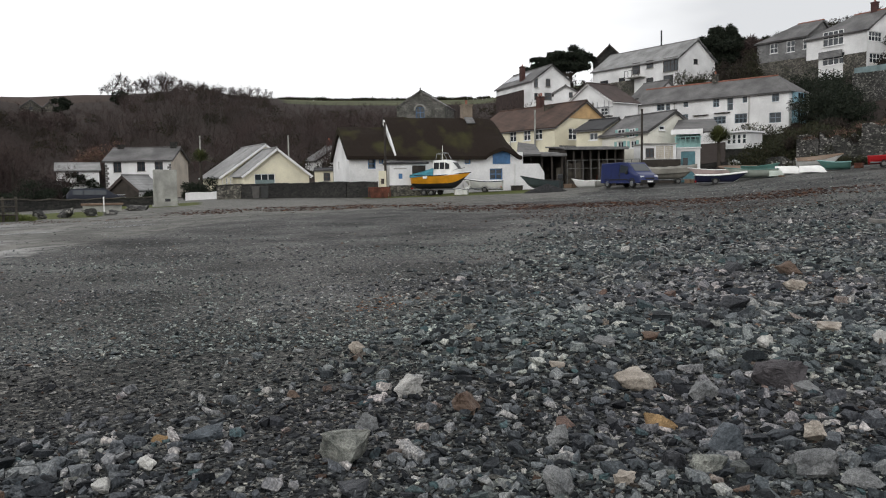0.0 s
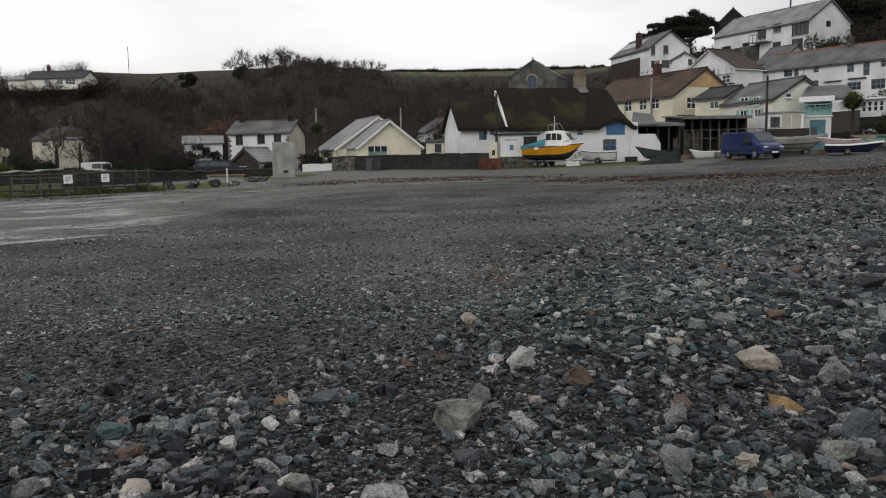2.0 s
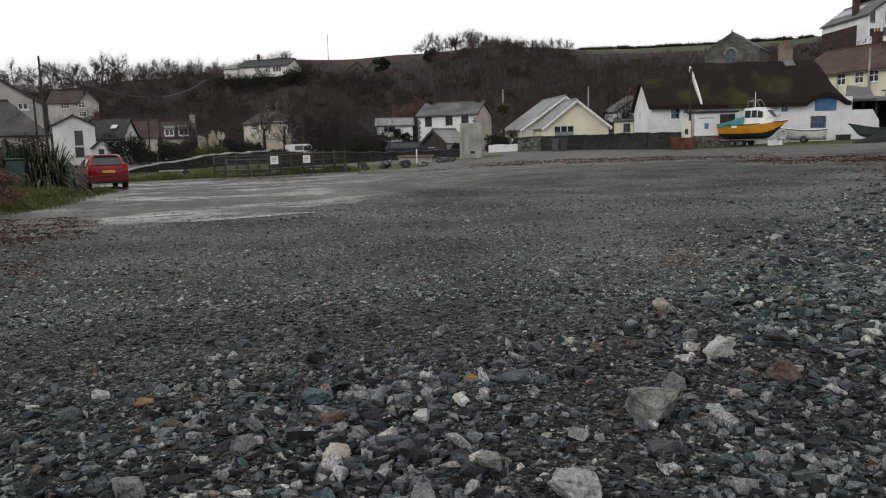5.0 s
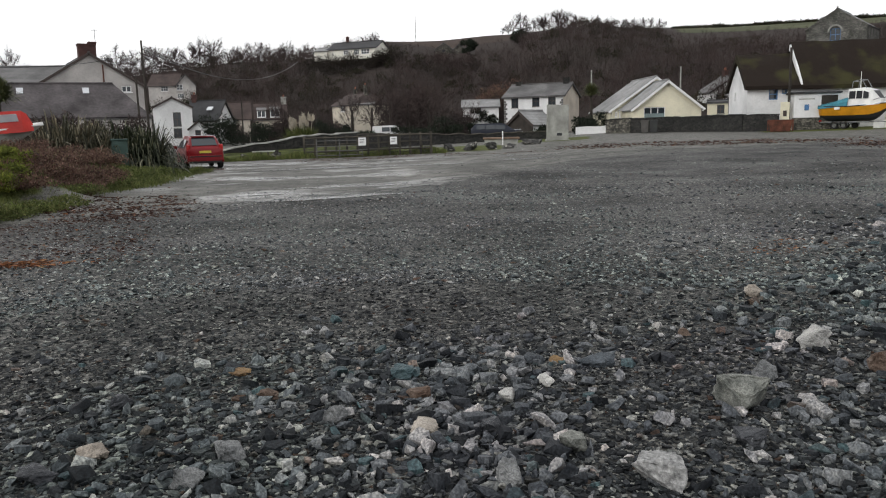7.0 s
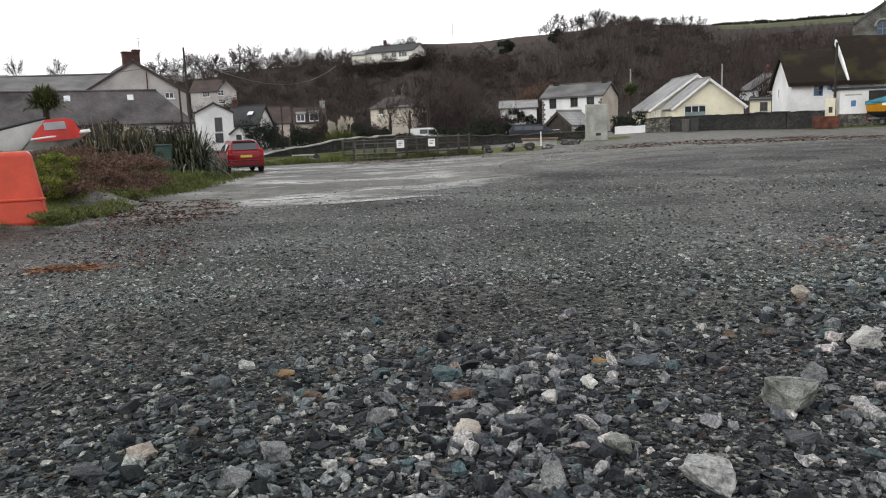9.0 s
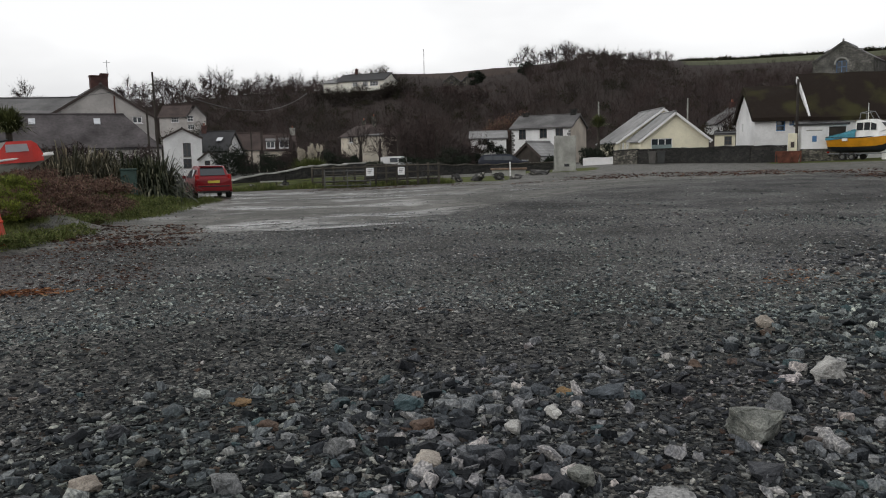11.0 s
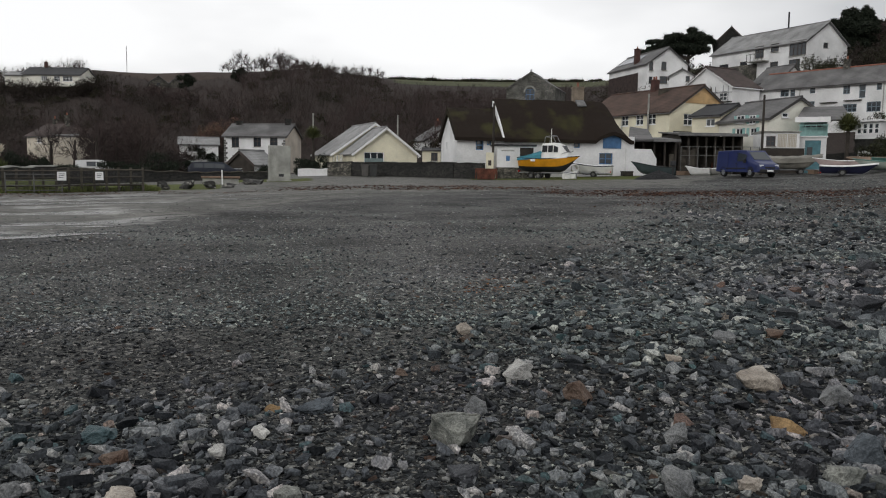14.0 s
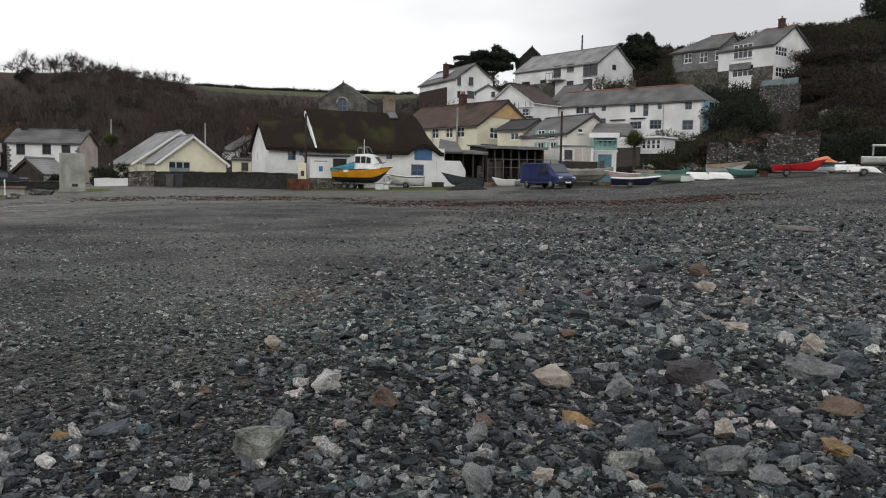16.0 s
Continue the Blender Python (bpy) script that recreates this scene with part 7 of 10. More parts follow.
def boat(name, label, m, L, B, D, hull, rim, inside, thwarts=3, band=None, band_from=5, stern=0.8, keel_h=0.0, rake=0.25, decked=False, group=""):
    """An open boat: hull (lower and upper strakes), gunwale, inside, thwarts, transom. m: pose of its keel's middle, bow along +x."""
    ob = thing(name, m, label, "boat", group)
    rows = hull_lines(L, B, D, stern=stern, rake=rake)
    lower = [r[:band_from + 1] for r in rows] if band else rows
    bm = bmesh.new()
    g = shell(lower, bm)
    top = len(lower[0]) - 1
    tr = [g[0, j, 1] for j in range(top, 0, -1)] + [g[0, 0, 1]] + [g[0, j, -1] for j in range(1, top + 1)]
    bm.faces.new(tr)
    part("hull", bm, hull, ob, smooth=True)
    if band:
        bm = bmesh.new()
        up = [r[band_from:] for r in rows]
        g = {}
        for i, row in enumerate(up):
            for j, (x, y, z) in enumerate(row):
                for s in (1, -1):
                    g[i, j, s] = bm.verts.new((x, y * s * 1.004, z))
        for i in range(len(up) - 1):
            for j in range(len(up[0]) - 1):
                for s in (1, -1):
                    bm.faces.new((g[i, j, s], g[i + 1, j, s], g[i + 1, j + 1, s], g[i, j + 1, s]))
        h = len(up[0]) - 1
        bm.faces.new([g[0, j, 1] for j in range(h, -1, -1)] + [g[0, j, -1] for j in range(h + 1)])
        part("upper_hull", bm, band, ob, smooth=True)
    bm = bmesh.new()
    inner = [[(x * 0.965, max(0.0, y - 0.045) if y > 0 else 0, z + (0.16 * (1 - j / 8)) * D) for j, (x, y, z) in enumerate(r)] for r in rows]
    if decked:
        for i in range(len(rows) - 1):
            a, b = rows[i][-1], rows[i + 1][-1]
            vs = [bm.verts.new(p) for p in ((a[0], a[1], a[2]), (b[0], b[1], b[2]), (b[0], 0, b[2] + 0.09), (a[0], 0, a[2] + 0.09))]
            bm.faces.new(vs)
            vs = [bm.verts.new((v.co.x, -v.co.y, v.co.z)) for v in vs]
            bm.faces.new(vs)
        part("deck", bm, inside, ob)
    else:
        g2 = shell(inner, bm)
        k = len(inner[0]) - 1
        bm.faces.new([g2[0, j, 1] for j in range(k, 0, -1)] + [g2[0, 0, 1]] + [g2[0, j, -1] for j in range(1, k + 1)])
        part("lining", bm, inside, ob, smooth=True)
    bm = bmesh.new()
    for s in (1, -1):
        pts = [Vector((r[-1][0], r[-1][1] * s, r[-1][2])) for r in rows]
        for p, q in zip(pts, pts[1:]):
            if (q - p).length > 1e-4:
                rod(bm, p, q, 0.035, n=6)
    a = rows[0][-1]
    rod(bm, (a[0], -a[1], a[2]), (a[0], a[1], a[2]), 0.035, n=6)
    part("gunwale", bm, rim, ob)
    for i in range(thwarts):
        t = rows[int(len(rows) * (0.2 + 0.5 * i / max(1, thwarts - 1)))] if thwarts > 1 else rows[5]
        x, y, z = t[6]
        part("thwart", boxed(x - 0.12, -y * 0.93, z - 0.03, x + 0.12, y * 0.93, z + 0.01, 0.006), M["boat_tan"], ob)
    bm = bmesh.new()
    for r0, r1 in zip(rows, rows[1:]):
        p, q = Vector(r0[0]), Vector(r1[0])
        rod(bm, p, q, 0.03, n=5)
    part("keel", bm, rim, ob)
    return ob


def flipped(name, label, m, L, B, D, hull, rim, group=""):
    """A dinghy lying upside down."""
    ob = thing(name, m, label, "boat", group)
    rows = hull_lines(L, B, D, stern=0.75, rake=0.1)
    top = max(r[-1][2] for r in rows)
    rows = [[(x, y, top - z) for x, y, z in r] for r in rows]
    bm = bmesh.new()
    g = shell(rows, bm)
    bm.faces.new([g[0, j, 1] for j in range(8, 0, -1)] + [g[0, 0, 1]] + [g[0, j, -1] for j in range(1, 9)])
    part("hull", bm, hull, ob, smooth=True)
    bm = bmesh.new()
    for s in (1, -1):
        pts = [Vector((r[-1][0], r[-1][1] * s, r[-1][2])) for r in rows]
        for p, q in zip(pts, pts[1:]):
            if (q - p).length > 1e-4:
                rod(bm, p, q, 0.03, n=6)
    part("gunwale", bm, rim, ob)
    bm = bmesh.new()
    for r0, r1 in zip(rows, rows[1:]):
        rod(bm, r0[0], r1[0], 0.03, n=5)
    part("keel", bm, rim, ob)
    return ob


def trailer(m, L, label="galvanised boat trailer", wheels=(-0.6,), w=1.5, h=0.45):
    ob = thing("boat_trailer", m, label, "trailer")
    for s in (-1, 1):
        bm = bmesh.new()
        rod(bm, (-L / 2, s * w * 0.4, h), (L * 0.2, s * w * 0.4, h), 0.05, n=6)
        rod(bm, (L * 0.2, s * w * 0.4, h), (L * 0.6, 0, h), 0.05, n=6)
        part("side_rail", bm, M["metal"], ob)
        for x in wheels:
            bm = bmesh.new()
            rod(bm, (x, s * w * 0.5 - 0.07, 0.22), (x, s * w * 0.5 + 0.07, 0.22), 0.22, n=18)
            wheel = part("wheel", bm, M["rubber"], ob)
            bm = bmesh.new()
            rod(bm, (x, s * w * 0.5 + s * 0.07, 0.22), (x, s * w * 0.5 + s * 0.09, 0.22), 0.13, n=12)
            part("rim", bm, M["dull_metal"], wheel)
            bm = bmesh.new()
            for i in range(8):
                a0, a1 = math.pi * i / 8, math.pi * (i + 1) / 8
                y = s * w * 0.5
                v = [bm.verts.new((x + math.cos(a) * 0.29, y + d, 0.24 + math.sin(a) * 0.27)) for a, d in ((a0, -0.11), (a0, 0.11), (a1, 0.11), (a1, -0.11))]
                bm.faces.new(v)
            bmesh.ops.solidify(bm, geom=bm.faces[:], thickness=0.02)
            part("mudguard", bm, M["metal"], ob)
    for x in (-L * 0.45, -0.1 * L, L * 0.18):
        bm = bmesh.new()
        rod(bm, (x, -w * 0.42, h), (x, w * 0.42, h), 0.04, n=6)
        part("crossbar", bm, M["metal"], ob)
    bm = bmesh.new()
    rod(bm, (L * 0.6, 0, h), (L * 0.6, 0, 0.02), 0.035, n=6)
    part("jockey_leg", bm, M["metal"], ob)
    part("lamp_board", boxed(-L / 2 - 0.05, -w * 0.45, h + 0.05, -L / 2, w * 0.45, h + 0.17), M["tail"], ob)
    return ob


def on(az, r, turn, dz=0.0, rx=0.0, ry=0.0):
    p = polar(az, r)
    return pose(p.x, p.y, p.z + dz, rx, ry, -az + turn)


# the yellow cabin boat on its trailer
YA, YR = 32.96, 61.5
trailer(on(YA, YR, -24), 4.0, "galvanised boat trailer under the yellow boat", (-0.9, -0.3), 1.7)
cab = boat("cabin_boat", "yellow fishing boat with white cabin and teal cover", on(YA, YR, -24, 0.5), 4.25, 1.9, 1.15, M["boat_black"], M["boat_black"], M["plastic_white"], 0, M["boat_yellow"], 4, 0.85, rake=0.1, decked=True)


M["tint"] = mat("dark_tinted_glass", (0.012, 0.014, 0.017), 0.3, 0.1, 2, 20, 0.0, spec=0.2)


def cabin_parts(ob):
    f = lambda x, z: (x, z)
    bm = bmesh.new()
    st = [(-0.5, 1.0, 2.15, 0.76, 0.62), (0.45, 1.0, 2.22, 0.76, 0.62), (1.0, 1.05, 2.05, 0.68, 0.5), (1.5, 1.1, 1.4, 0.48, 0.32)]
    rings = [[bm.verts.new(p) for p in ((x, -w, zb), (x, -wt, zt - 0.05), (x, -wt * 0.8, zt), (x, wt * 0.8, zt), (x, wt, zt - 0.05), (x, w, zb))] for x, zb, zt, w, wt in st]
    for a, b in zip(rings, rings[1:]):
        for k in range(5):
            bm.faces.new((a[k], a[k + 1], b[k + 1], b[k]))
    bm.faces.new(rings[0]), bm.faces.new(rings[-1][::-1])
    c = part("cabin", bm, M["plastic_white"], ob, "white moulded wheelhouse")
    c.location.x = 0.32
    for s in (-1, 1):
        for x0, x1 in ((-0.42, -0.02), (0.06, 0.42), (0.5, 0.82)):
            bm = bmesh.new()
            slope = 0.12 if x1 > 0.8 else 0
            q = [(x0, s * 0.715, 1.5), (x1, s * 0.705, 1.5), (x1, s * 0.65, 2.0 - slope), (x0, s * 0.655, 2.0)]
            a = [bm.verts.new((p[0], p[1] + s * 0.03, p[2])) for p in q]
            b = [bm.verts.new((p[0], p[1] - s * 0.03, p[2])) for p in q]
            bm.faces.new(a), bm.faces.new(b[::-1])
            for k in range(4):
                bm.faces.new((a[k], b[k], b[(k + 1) % 4], a[(k + 1) % 4]))
            part("cabin_window", bm, M["tint"], c)
    bm = bmesh.new()
    slab(bm, [(1.06, -0.42, 2.0), (1.46, -0.3, 1.5), (1.46, 0.3, 1.5), (1.06, 0.42, 2.0)], 0.02)
    part("cabin_window", bm, M["tint"], c)
    bm = bmesh.new()
    for s in (-1, 1):
        pts = [(-0.35, s * 0.5, 2.15), (-0.3, s * 0.45, 2.65), (0.25, s * 0.42, 2.75), (0.6, s * 0.45, 2.15)]
        for p, q in zip(pts, pts[1:]):
            rod(bm, p, q, 0.025, n=6)
    rod(bm, (-0.3, -0.45, 2.65), (-0.3, 0.45, 2.65), 0.025, n=6)
    rod(bm, (0.25, -0.42, 2.75), (0.25, 0.42, 2.75), 0.025, n=6)
    part("roof_rail", bm, M["metal"], ob).location.x = 0.32
    bm = bmesh.new()
    rod(bm, (0.32, 0, 2.15), (0.32, 0, 3.3), 0.03, 0.02, n=6)
    part("mast", bm, M["plastic_white"], ob)
    bm = bmesh.new()
    n = 10
    for i in range(n):
        x0, x1 = -2.12 + 2.0 * i / n, -2.12 + 2.0 * (i + 1) / n
        z0, z1 = 1.22 + 0.5 * (i / n) ** 1.3, 1.22 + 0.5 * ((i + 1) / n) ** 1.3
        for s in (-1, 1):
            w = 0.88
            ys = [0, 0.35, 0.7, w, w + 0.03]
            drop = [0, 0.03, 0.12, 0.32, 0.55]
            for (ya, da), (yb, db) in zip(zip(ys, drop), list(zip(ys, drop))[1:]):
                wr = 0.025 * math.sin(i * 2.1 + ya * 7)
                bm.faces.new([bm.verts.new(p) for p in ((x0, s * ya, z0 - da * (z0 - 0.75) * 1.3 + wr), (x1, s * ya, z1 - da * (z1 - 0.75) * 1.3 + wr), (x1, s * yb, z1 - db * (z1 - 0.75) * 1.3), (x0, s * yb, z0 - db * (z0 - 0.75) * 1.3))])
    bmesh.ops.remove_doubles(bm, verts=bm.verts[:], dist=0.02)
    part("cover", bm, M["tarp_blue"], ob, "teal tarpaulin over the cockpit")
    part("name_patch", boxed(-0.95, -0.95, 0.8, -0.6, -0.9, 0.98), M["plastic_white"], ob)
    bm = bmesh.new()
    pts = [Vector((0.9, -0.7, 1.15)), Vector((1.6, -0.5, 1.45)), Vector((2.15, 0, 1.6)), Vector((1.6, 0.5, 1.45)), Vector((0.9, 0.7, 1.15))]
    for p, q in zip(pts, pts[1:]):
        rod(bm, p, q, 0.018, n=5)
    part("bow_rail", bm, M["metal"], ob)


cabin_parts(cab)

boat("dinghy", "white dinghy with blue gunwale and a cover", on(36.26, 64.5, 180 - 6, 0.18), 2.9, 1.35, 0.75, M["plastic_white"], M["boat_navy"], M["plastic_white"], 2, decked=True)
trailer(on(36.26, 64.5, 180 - 6), 2.6, "small launching trolley under a white dinghy", (0.0,), 1.2, 0.3)
boat("workboat", "grey open boat with dark rim and outboard engine", on(40.42, 64.8, 178, 0.12, 0, -4), 3.1, 1.4, 0.75, M["boat_grey"], M["boat_black"], M["boat_grey"], 2)
p = polar(41.62, 64.2)
om = thing("outboard_motor", pose(p.x, p.y, p.z + 0.1, 0, 0, -40), "black outboard motor on the stern of a boat", "engine")
part("cowl", boxed(-0.22, -0.16, 0.7, 0.22, 0.16, 1.12, 0.08), M["boat_black"], om)
part("leg", boxed(-0.08, -0.06, 0.0, 0.08, 0.06, 0.7, 0.02), M["boat_black"], om)
boat("dinghy", "small white upturned-bow dinghy on the shingle", on(43.33, 66, 170, 0.02), 1.7, 0.9, 0.6, M["plastic_white"], M["plastic_white"], M["plastic_white"], 1)
boat("dinghy", "small grey-white dinghy beside the van", on(44.24, 66.4, 10, 0.02), 1.5, 0.8, 0.55, M["concrete"], M["plastic_white"], M["concrete"], 1)


def covered_boat():
    ob = thing("covered_boat", on(48.88, 66.5, 4, 0.35), "boat under a grey canvas cover", "boat")
    rows = hull_lines(3.9, 1.7, 0.95, stern=0.9, rake=0.1)
    bm = bmesh.new()
    g = shell(rows, bm)
    bm.faces.new([g[0, j, 1] for j in range(8, 0, -1)] + [g[0, 0, 1]] + [g[0, j, -1] for j in range(1, 9)])
    part("hull", bm, M["tarp_grey"], ob, smooth=True)
    bm = bmesh.new()
    prev = None
    for i, r in enumerate(rows):
        x, y, z = r[-1]
        wr = 0.03 * math.sin(i * 1.9)
        ring = [bm.verts.new(p) for p in ((x, -y * 1.05, z - 0.35), (x, -y * 1.06, z + 0.02 + wr), (x, -y * 0.5, z + 0.14), (x, 0, z + 0.2 - wr), (x, y * 0.5, z + 0.14), (x, y * 1.06, z + 0.02), (x, y * 1.05, z - 0.35))]
        if prev:
            for k in range(6):
                bm.faces.new((prev[k], prev[k + 1], ring[k + 1], ring[k]))
        else:
            bm.faces.new(ring)
        prev = ring
    part("cover", bm, M["tarp_grey"], ob, "creased grey canvas cover")


covered_boat()
trailer(on(48.88, 66.5, 4), 3.8, "boat trailer under a covered boat", (0.9,), 1.5, 0.35)

G = "small boats drawn up on the beach"
trailer(on(52.26, 60.5, 8), 3.0, "launching trolley under a navy dinghy", (-0.2,), 1.0, 0.1)
boat("dinghy", "navy dinghy with white deck on a trolley", on(52.33, 60.5, 8, 0.06), 3.2, 1.4, 0.62, M["boat_navy"], M["plastic_white"], M["plastic_white"], 0, decked=True, group=G)
boat("dinghy", "white and faded pink open dinghy", on(51.94, 64, 176, 0.35), 2.9, 1.3, 0.7, M["boat_pink"], M["plastic_white"], M["boat_pink"], 2, group=G)
boat("dinghy", "brown varnished wooden dinghy leaning on its side", on(53.64, 66.5, 165, 0.3, -18), 2.5, 1.2, 0.6, M["boat_tan"], M["boat_tan"], M["boat_tan"], 2, group=G)
boat("dinghy", "pale mint dinghy with green gunwale", on(54.56, 61.5, 172, 0.12), 3.3, 1.4, 0.62, M["boat_mint"], M["boat_green"], M["boat_mint"], 2, group=G)
boat("dinghy", "green open dinghy on the shingle", on(54.83, 63.5, 4, 0.2), 2.4, 1.2, 0.7, M["boat_green"], M["boat_green"], M["boat_green"], 2, group=G)
flipped("dinghy", "small pale green upturned dinghy", on(55.97, 60.5, 8), 0.95, 0.7, 0.42, M["boat_mint"], M["boat_mint"], G)
flipped("dinghy", "small white upturned dinghy on shingle", on(56.69, 62, 6), 1.75, 1.1, 0.58, M["plastic_white"], M["plastic_white"], G)
flipped("dinghy", "small white upturned dinghy on shingle", on(58.13, 60, 2), 1.65, 1.05, 0.48, M["plastic_white"], M["plastic_white"], G)
boat("dinghy", "white sailing dinghy tilted on the shingle", on(58.43, 64, 8, 0.35, 14, -4), 2.8, 1.2, 0.6, M["plastic_white"], M["boat_tan"], M["boat_tan"], 1, group=G)
boat("dinghy", "teal open dinghy on the shingle", on(59.47, 62, 176, 0.05), 1.9, 1.0, 0.55, M["boat_green"], M["teal"], M["boat_green"], 2, group=G)
trailer(on(62.91, 60.5, 3), 3.1, "long galvanised trailer under the red boat", (-0.75,), 1.3, 0.3)
boat("rowing_boat", "bright red open rowing boat on a trailer", on(62.79, 60.5, 3, 0.26, 0, -3), 3.1, 1.35, 0.58, M["boat_red"], M["boat_red"], M["concrete"], 3, rake=0.45)
tb = boat("motor_boat", "blue and white boat under an orange tarpaulin", on(64.5, 64.5, 4, 0.05), 2.1, 1.3, 0.6, M["plastic_white"], M["boat_navy"], M["plastic_white"], 0, M["tarp_blue"], 6, decked=True)
bm = bmesh.new()
rr = [(-1.1, 0.55, 0.62), (-0.7, 0.6, 1.0), (0.1, 0.64, 1.2), (0.4, 0.56, 0.95), (0.85, 0.35, 0.75)]
prev = None
for x, w, h in rr:
    ring = [bm.verts.new(p) for p in ((x, -w, 0.72), (x, -w * 0.8, h * 0.85), (x, 0, h), (x, w * 0.8, h * 0.85), (x, w, 0.72))]
    if prev:
        for k in range(4):
            bm.faces.new((prev[k], prev[k + 1], ring[k + 1], ring[k]))
    prev = ring
part("cover", bm, M["tarp_orange"], tb, "orange tarpaulin slung over the cockpit")
flipped("dinghy", "white upturned hull on trestles", on(65.92, 63, 4, 0.1), 1.9, 1.1, 0.5, M["plastic_white"], M["concrete"], G)
flipped("dinghy", "white hull resting on a wheeled trolley", on(66.69, 58.5, 6, 0.18), 1.9, 1.0, 0.42, M["plastic_white"], M["concrete"], G)
trailer(on(66.69, 58.5, 6), 1.6, "small launching trolley with white wheels", (0.0,), 0.9, 0.2)
cb = boat("canopy_boat", "white motor boat with a hard canopy on posts", on(68.0, 62.5, 4, 0.55), 3.2, 1.4, 0.5, M["plastic_white"], M["plastic_white"], M["plastic_white"], 0, decked=True)
part("canopy", boxed(-1.0, -0.65, 1.25, 1.0, 0.65, 1.33, 0.04), M["plastic_white"], cb)
for x in (-0.9, 0.9):
    for y in (-0.55, 0.55):
        part("canopy_post", boxed(x - 0.03, y - 0.03, 0.6, x + 0.03, y + 0.03, 1.25), M["metal"], cb)
trailer(on(67.67, 62.5, 4), 3.0, "boat trailer on the upper beach", (0.0,), 1.4, 0.4)

# boats behind the hedge bank
HB = on(-26.45, 31.5, 4, 0.2, 0, -2)
hb = boat("cabin_boat", "red cabin boat with pale grey hull behind the hedge", HB, 5.2, 1.9, 0.85, M["concrete"], M["plastic_white"], M["plastic_white"], 0, decked=True)
bm = bmesh.new()
st = [(1.25, 0.75, 1.5, 0.66, 0.56), (2.5, 0.78, 1.52, 0.46, 0.4), (2.68, 0.8, 1.4, 0.36, 0.31), (2.86, 0.82, 1.06, 0.24, 0.2)]
rings = [[bm.verts.new(p) for p in ((x, -w, zb), (x, -wt, zt), (x, wt, zt), (x, w, zb))] for x, zb, zt, w, wt in st]
for a, b in zip(rings, rings[1:]):
    for k in range(3):
        bm.faces.new((a[k], a[k + 1], b[k + 1], b[k]))
bm.faces.new(rings[0]), bm.faces.new(rings[-1][::-1])
hc = part("cabin", bm, boat_paint("bright_red_cabin_paint", (0.6, 0.035, 0.025)), hb, "bright red painted cabin")
for s in (-1, 1):
    bm = bmesh.new()
    q = [(1.65, s * 0.595, 1.14), (2.38, s * 0.5, 1.16), (2.34, s * 0.455, 1.42), (1.65, s * 0.55, 1.4)]
    bm.faces.new([bm.verts.new((x, y + s * 0.012, z)) for x, y, z in q])
    bmesh.ops.solidify(bm, geom=bm.faces[:], thickness=0.015)
    part("cabin_window", bm, M["lamp"], hc)
boat("dinghy", "white clinker dinghy with black gunwale beside the hedge", on(-27.6, 26, 6, 0.22, 0, -6), 3.4, 1.4, 0.85, M["plastic_white"], M["boat_black"], M["plastic_white"], 2)

trailer(on(-27.6, 26, 6), 2.6, "boat trailer under a white clinker dinghy", (0.0,), 1.3, 0.5)


def marker_buoy():
    p = polar(-26.3, 18.0)
    ob = thing("road_barrier", pose(p.x, p.y, 0.12, 0, 0, 20), "large sun-faded orange plastic barrier block", "barrier")
    bm = bmesh.new()
    box(bm, -0.8, -0.4, -0.1, 0.8, 0.4, 1.38)
    for v in bm.verts:
        if v.co.z > 1:
            v.co.x *= 0.72
            v.co.y *= 0.6
    bmesh.ops.bevel(bm, geom=bm.edges[:], offset=0.09, segments=3, affect="EDGES", profile=0.5)
    part("body", bm, M["boat_orange"], ob)
    part("rib", boxed(-0.78, -0.37, 0.4, 0.78, -0.29, 0.46, 0.02), M["boat_orange"], ob)


marker_buoy()


# ---------- trees and shrubs in their places ----------
rg = random.Random(41)
SKY = [(-24.5, 11), (-22, 10)] + [(-16.4 + 0.62 * i + rg.uniform(-0.2, 0.2), rg.uniform(7.5, 11.5) if i < 12 else rg.uniform(4.5, 8)) for i in range(22)]
SKY += [(10.2 + 0.42 * i + rg.uniform(-0.15, 0.15), (3.0, 4.5, 6.5, 7.5, 6.0, 5.0, 6.0, 7.5, 8.0, 7.5, 7.0, 6.5, 5.5, 5.0, 4.5, 4.0)[i] * rg.uniform(0.85, 1.1)) for i in range(16)]
SKY += [(17.3 + 0.5 * i + rg.uniform(-0.2, 0.2), rg.uniform(2.5, 4.2)) for i in range(9)]
for i, (a, h) in enumerate(SKY):
    skyline_tree(a, 292, h, 2000, 0.48, 300 + i)


def lobed_tree(label, foot, lobes, r, seed, leaf=0.24):
    """An evergreen whose crown is several spreading lobes: centre, width, height."""
    rng = np.random.default_rng(seed)
    foot = Vector(foot)
    ob = thing("tree", pose(*foot), label, "tree")
    g, chunks = bmesh.new(), []
    top = max(Vector(c).z for c, w, h in lobes) - foot.z
    mid = Vector((0, 0, top * 0.35))
    rod(g, (0, 0, -1), mid, 0.42, 0.3, 8)
    for c, w, h in lobes:
        c = Vector(c) - foot
        rod(g, mid * 0.8, c, 0.18, 0.05, 6)
        chunks.append(leaf_cloud(rng, c, (w / 2, w / 2, h / 2), 9, int(1500 + 150 * w * h), leaf))
    part("trunk", g, M["bark"], ob)
    v, f = join_np(chunks)
    c = new("crown", mesh_np("crown", v, f, M["conifer"]))
    c.parent = ob


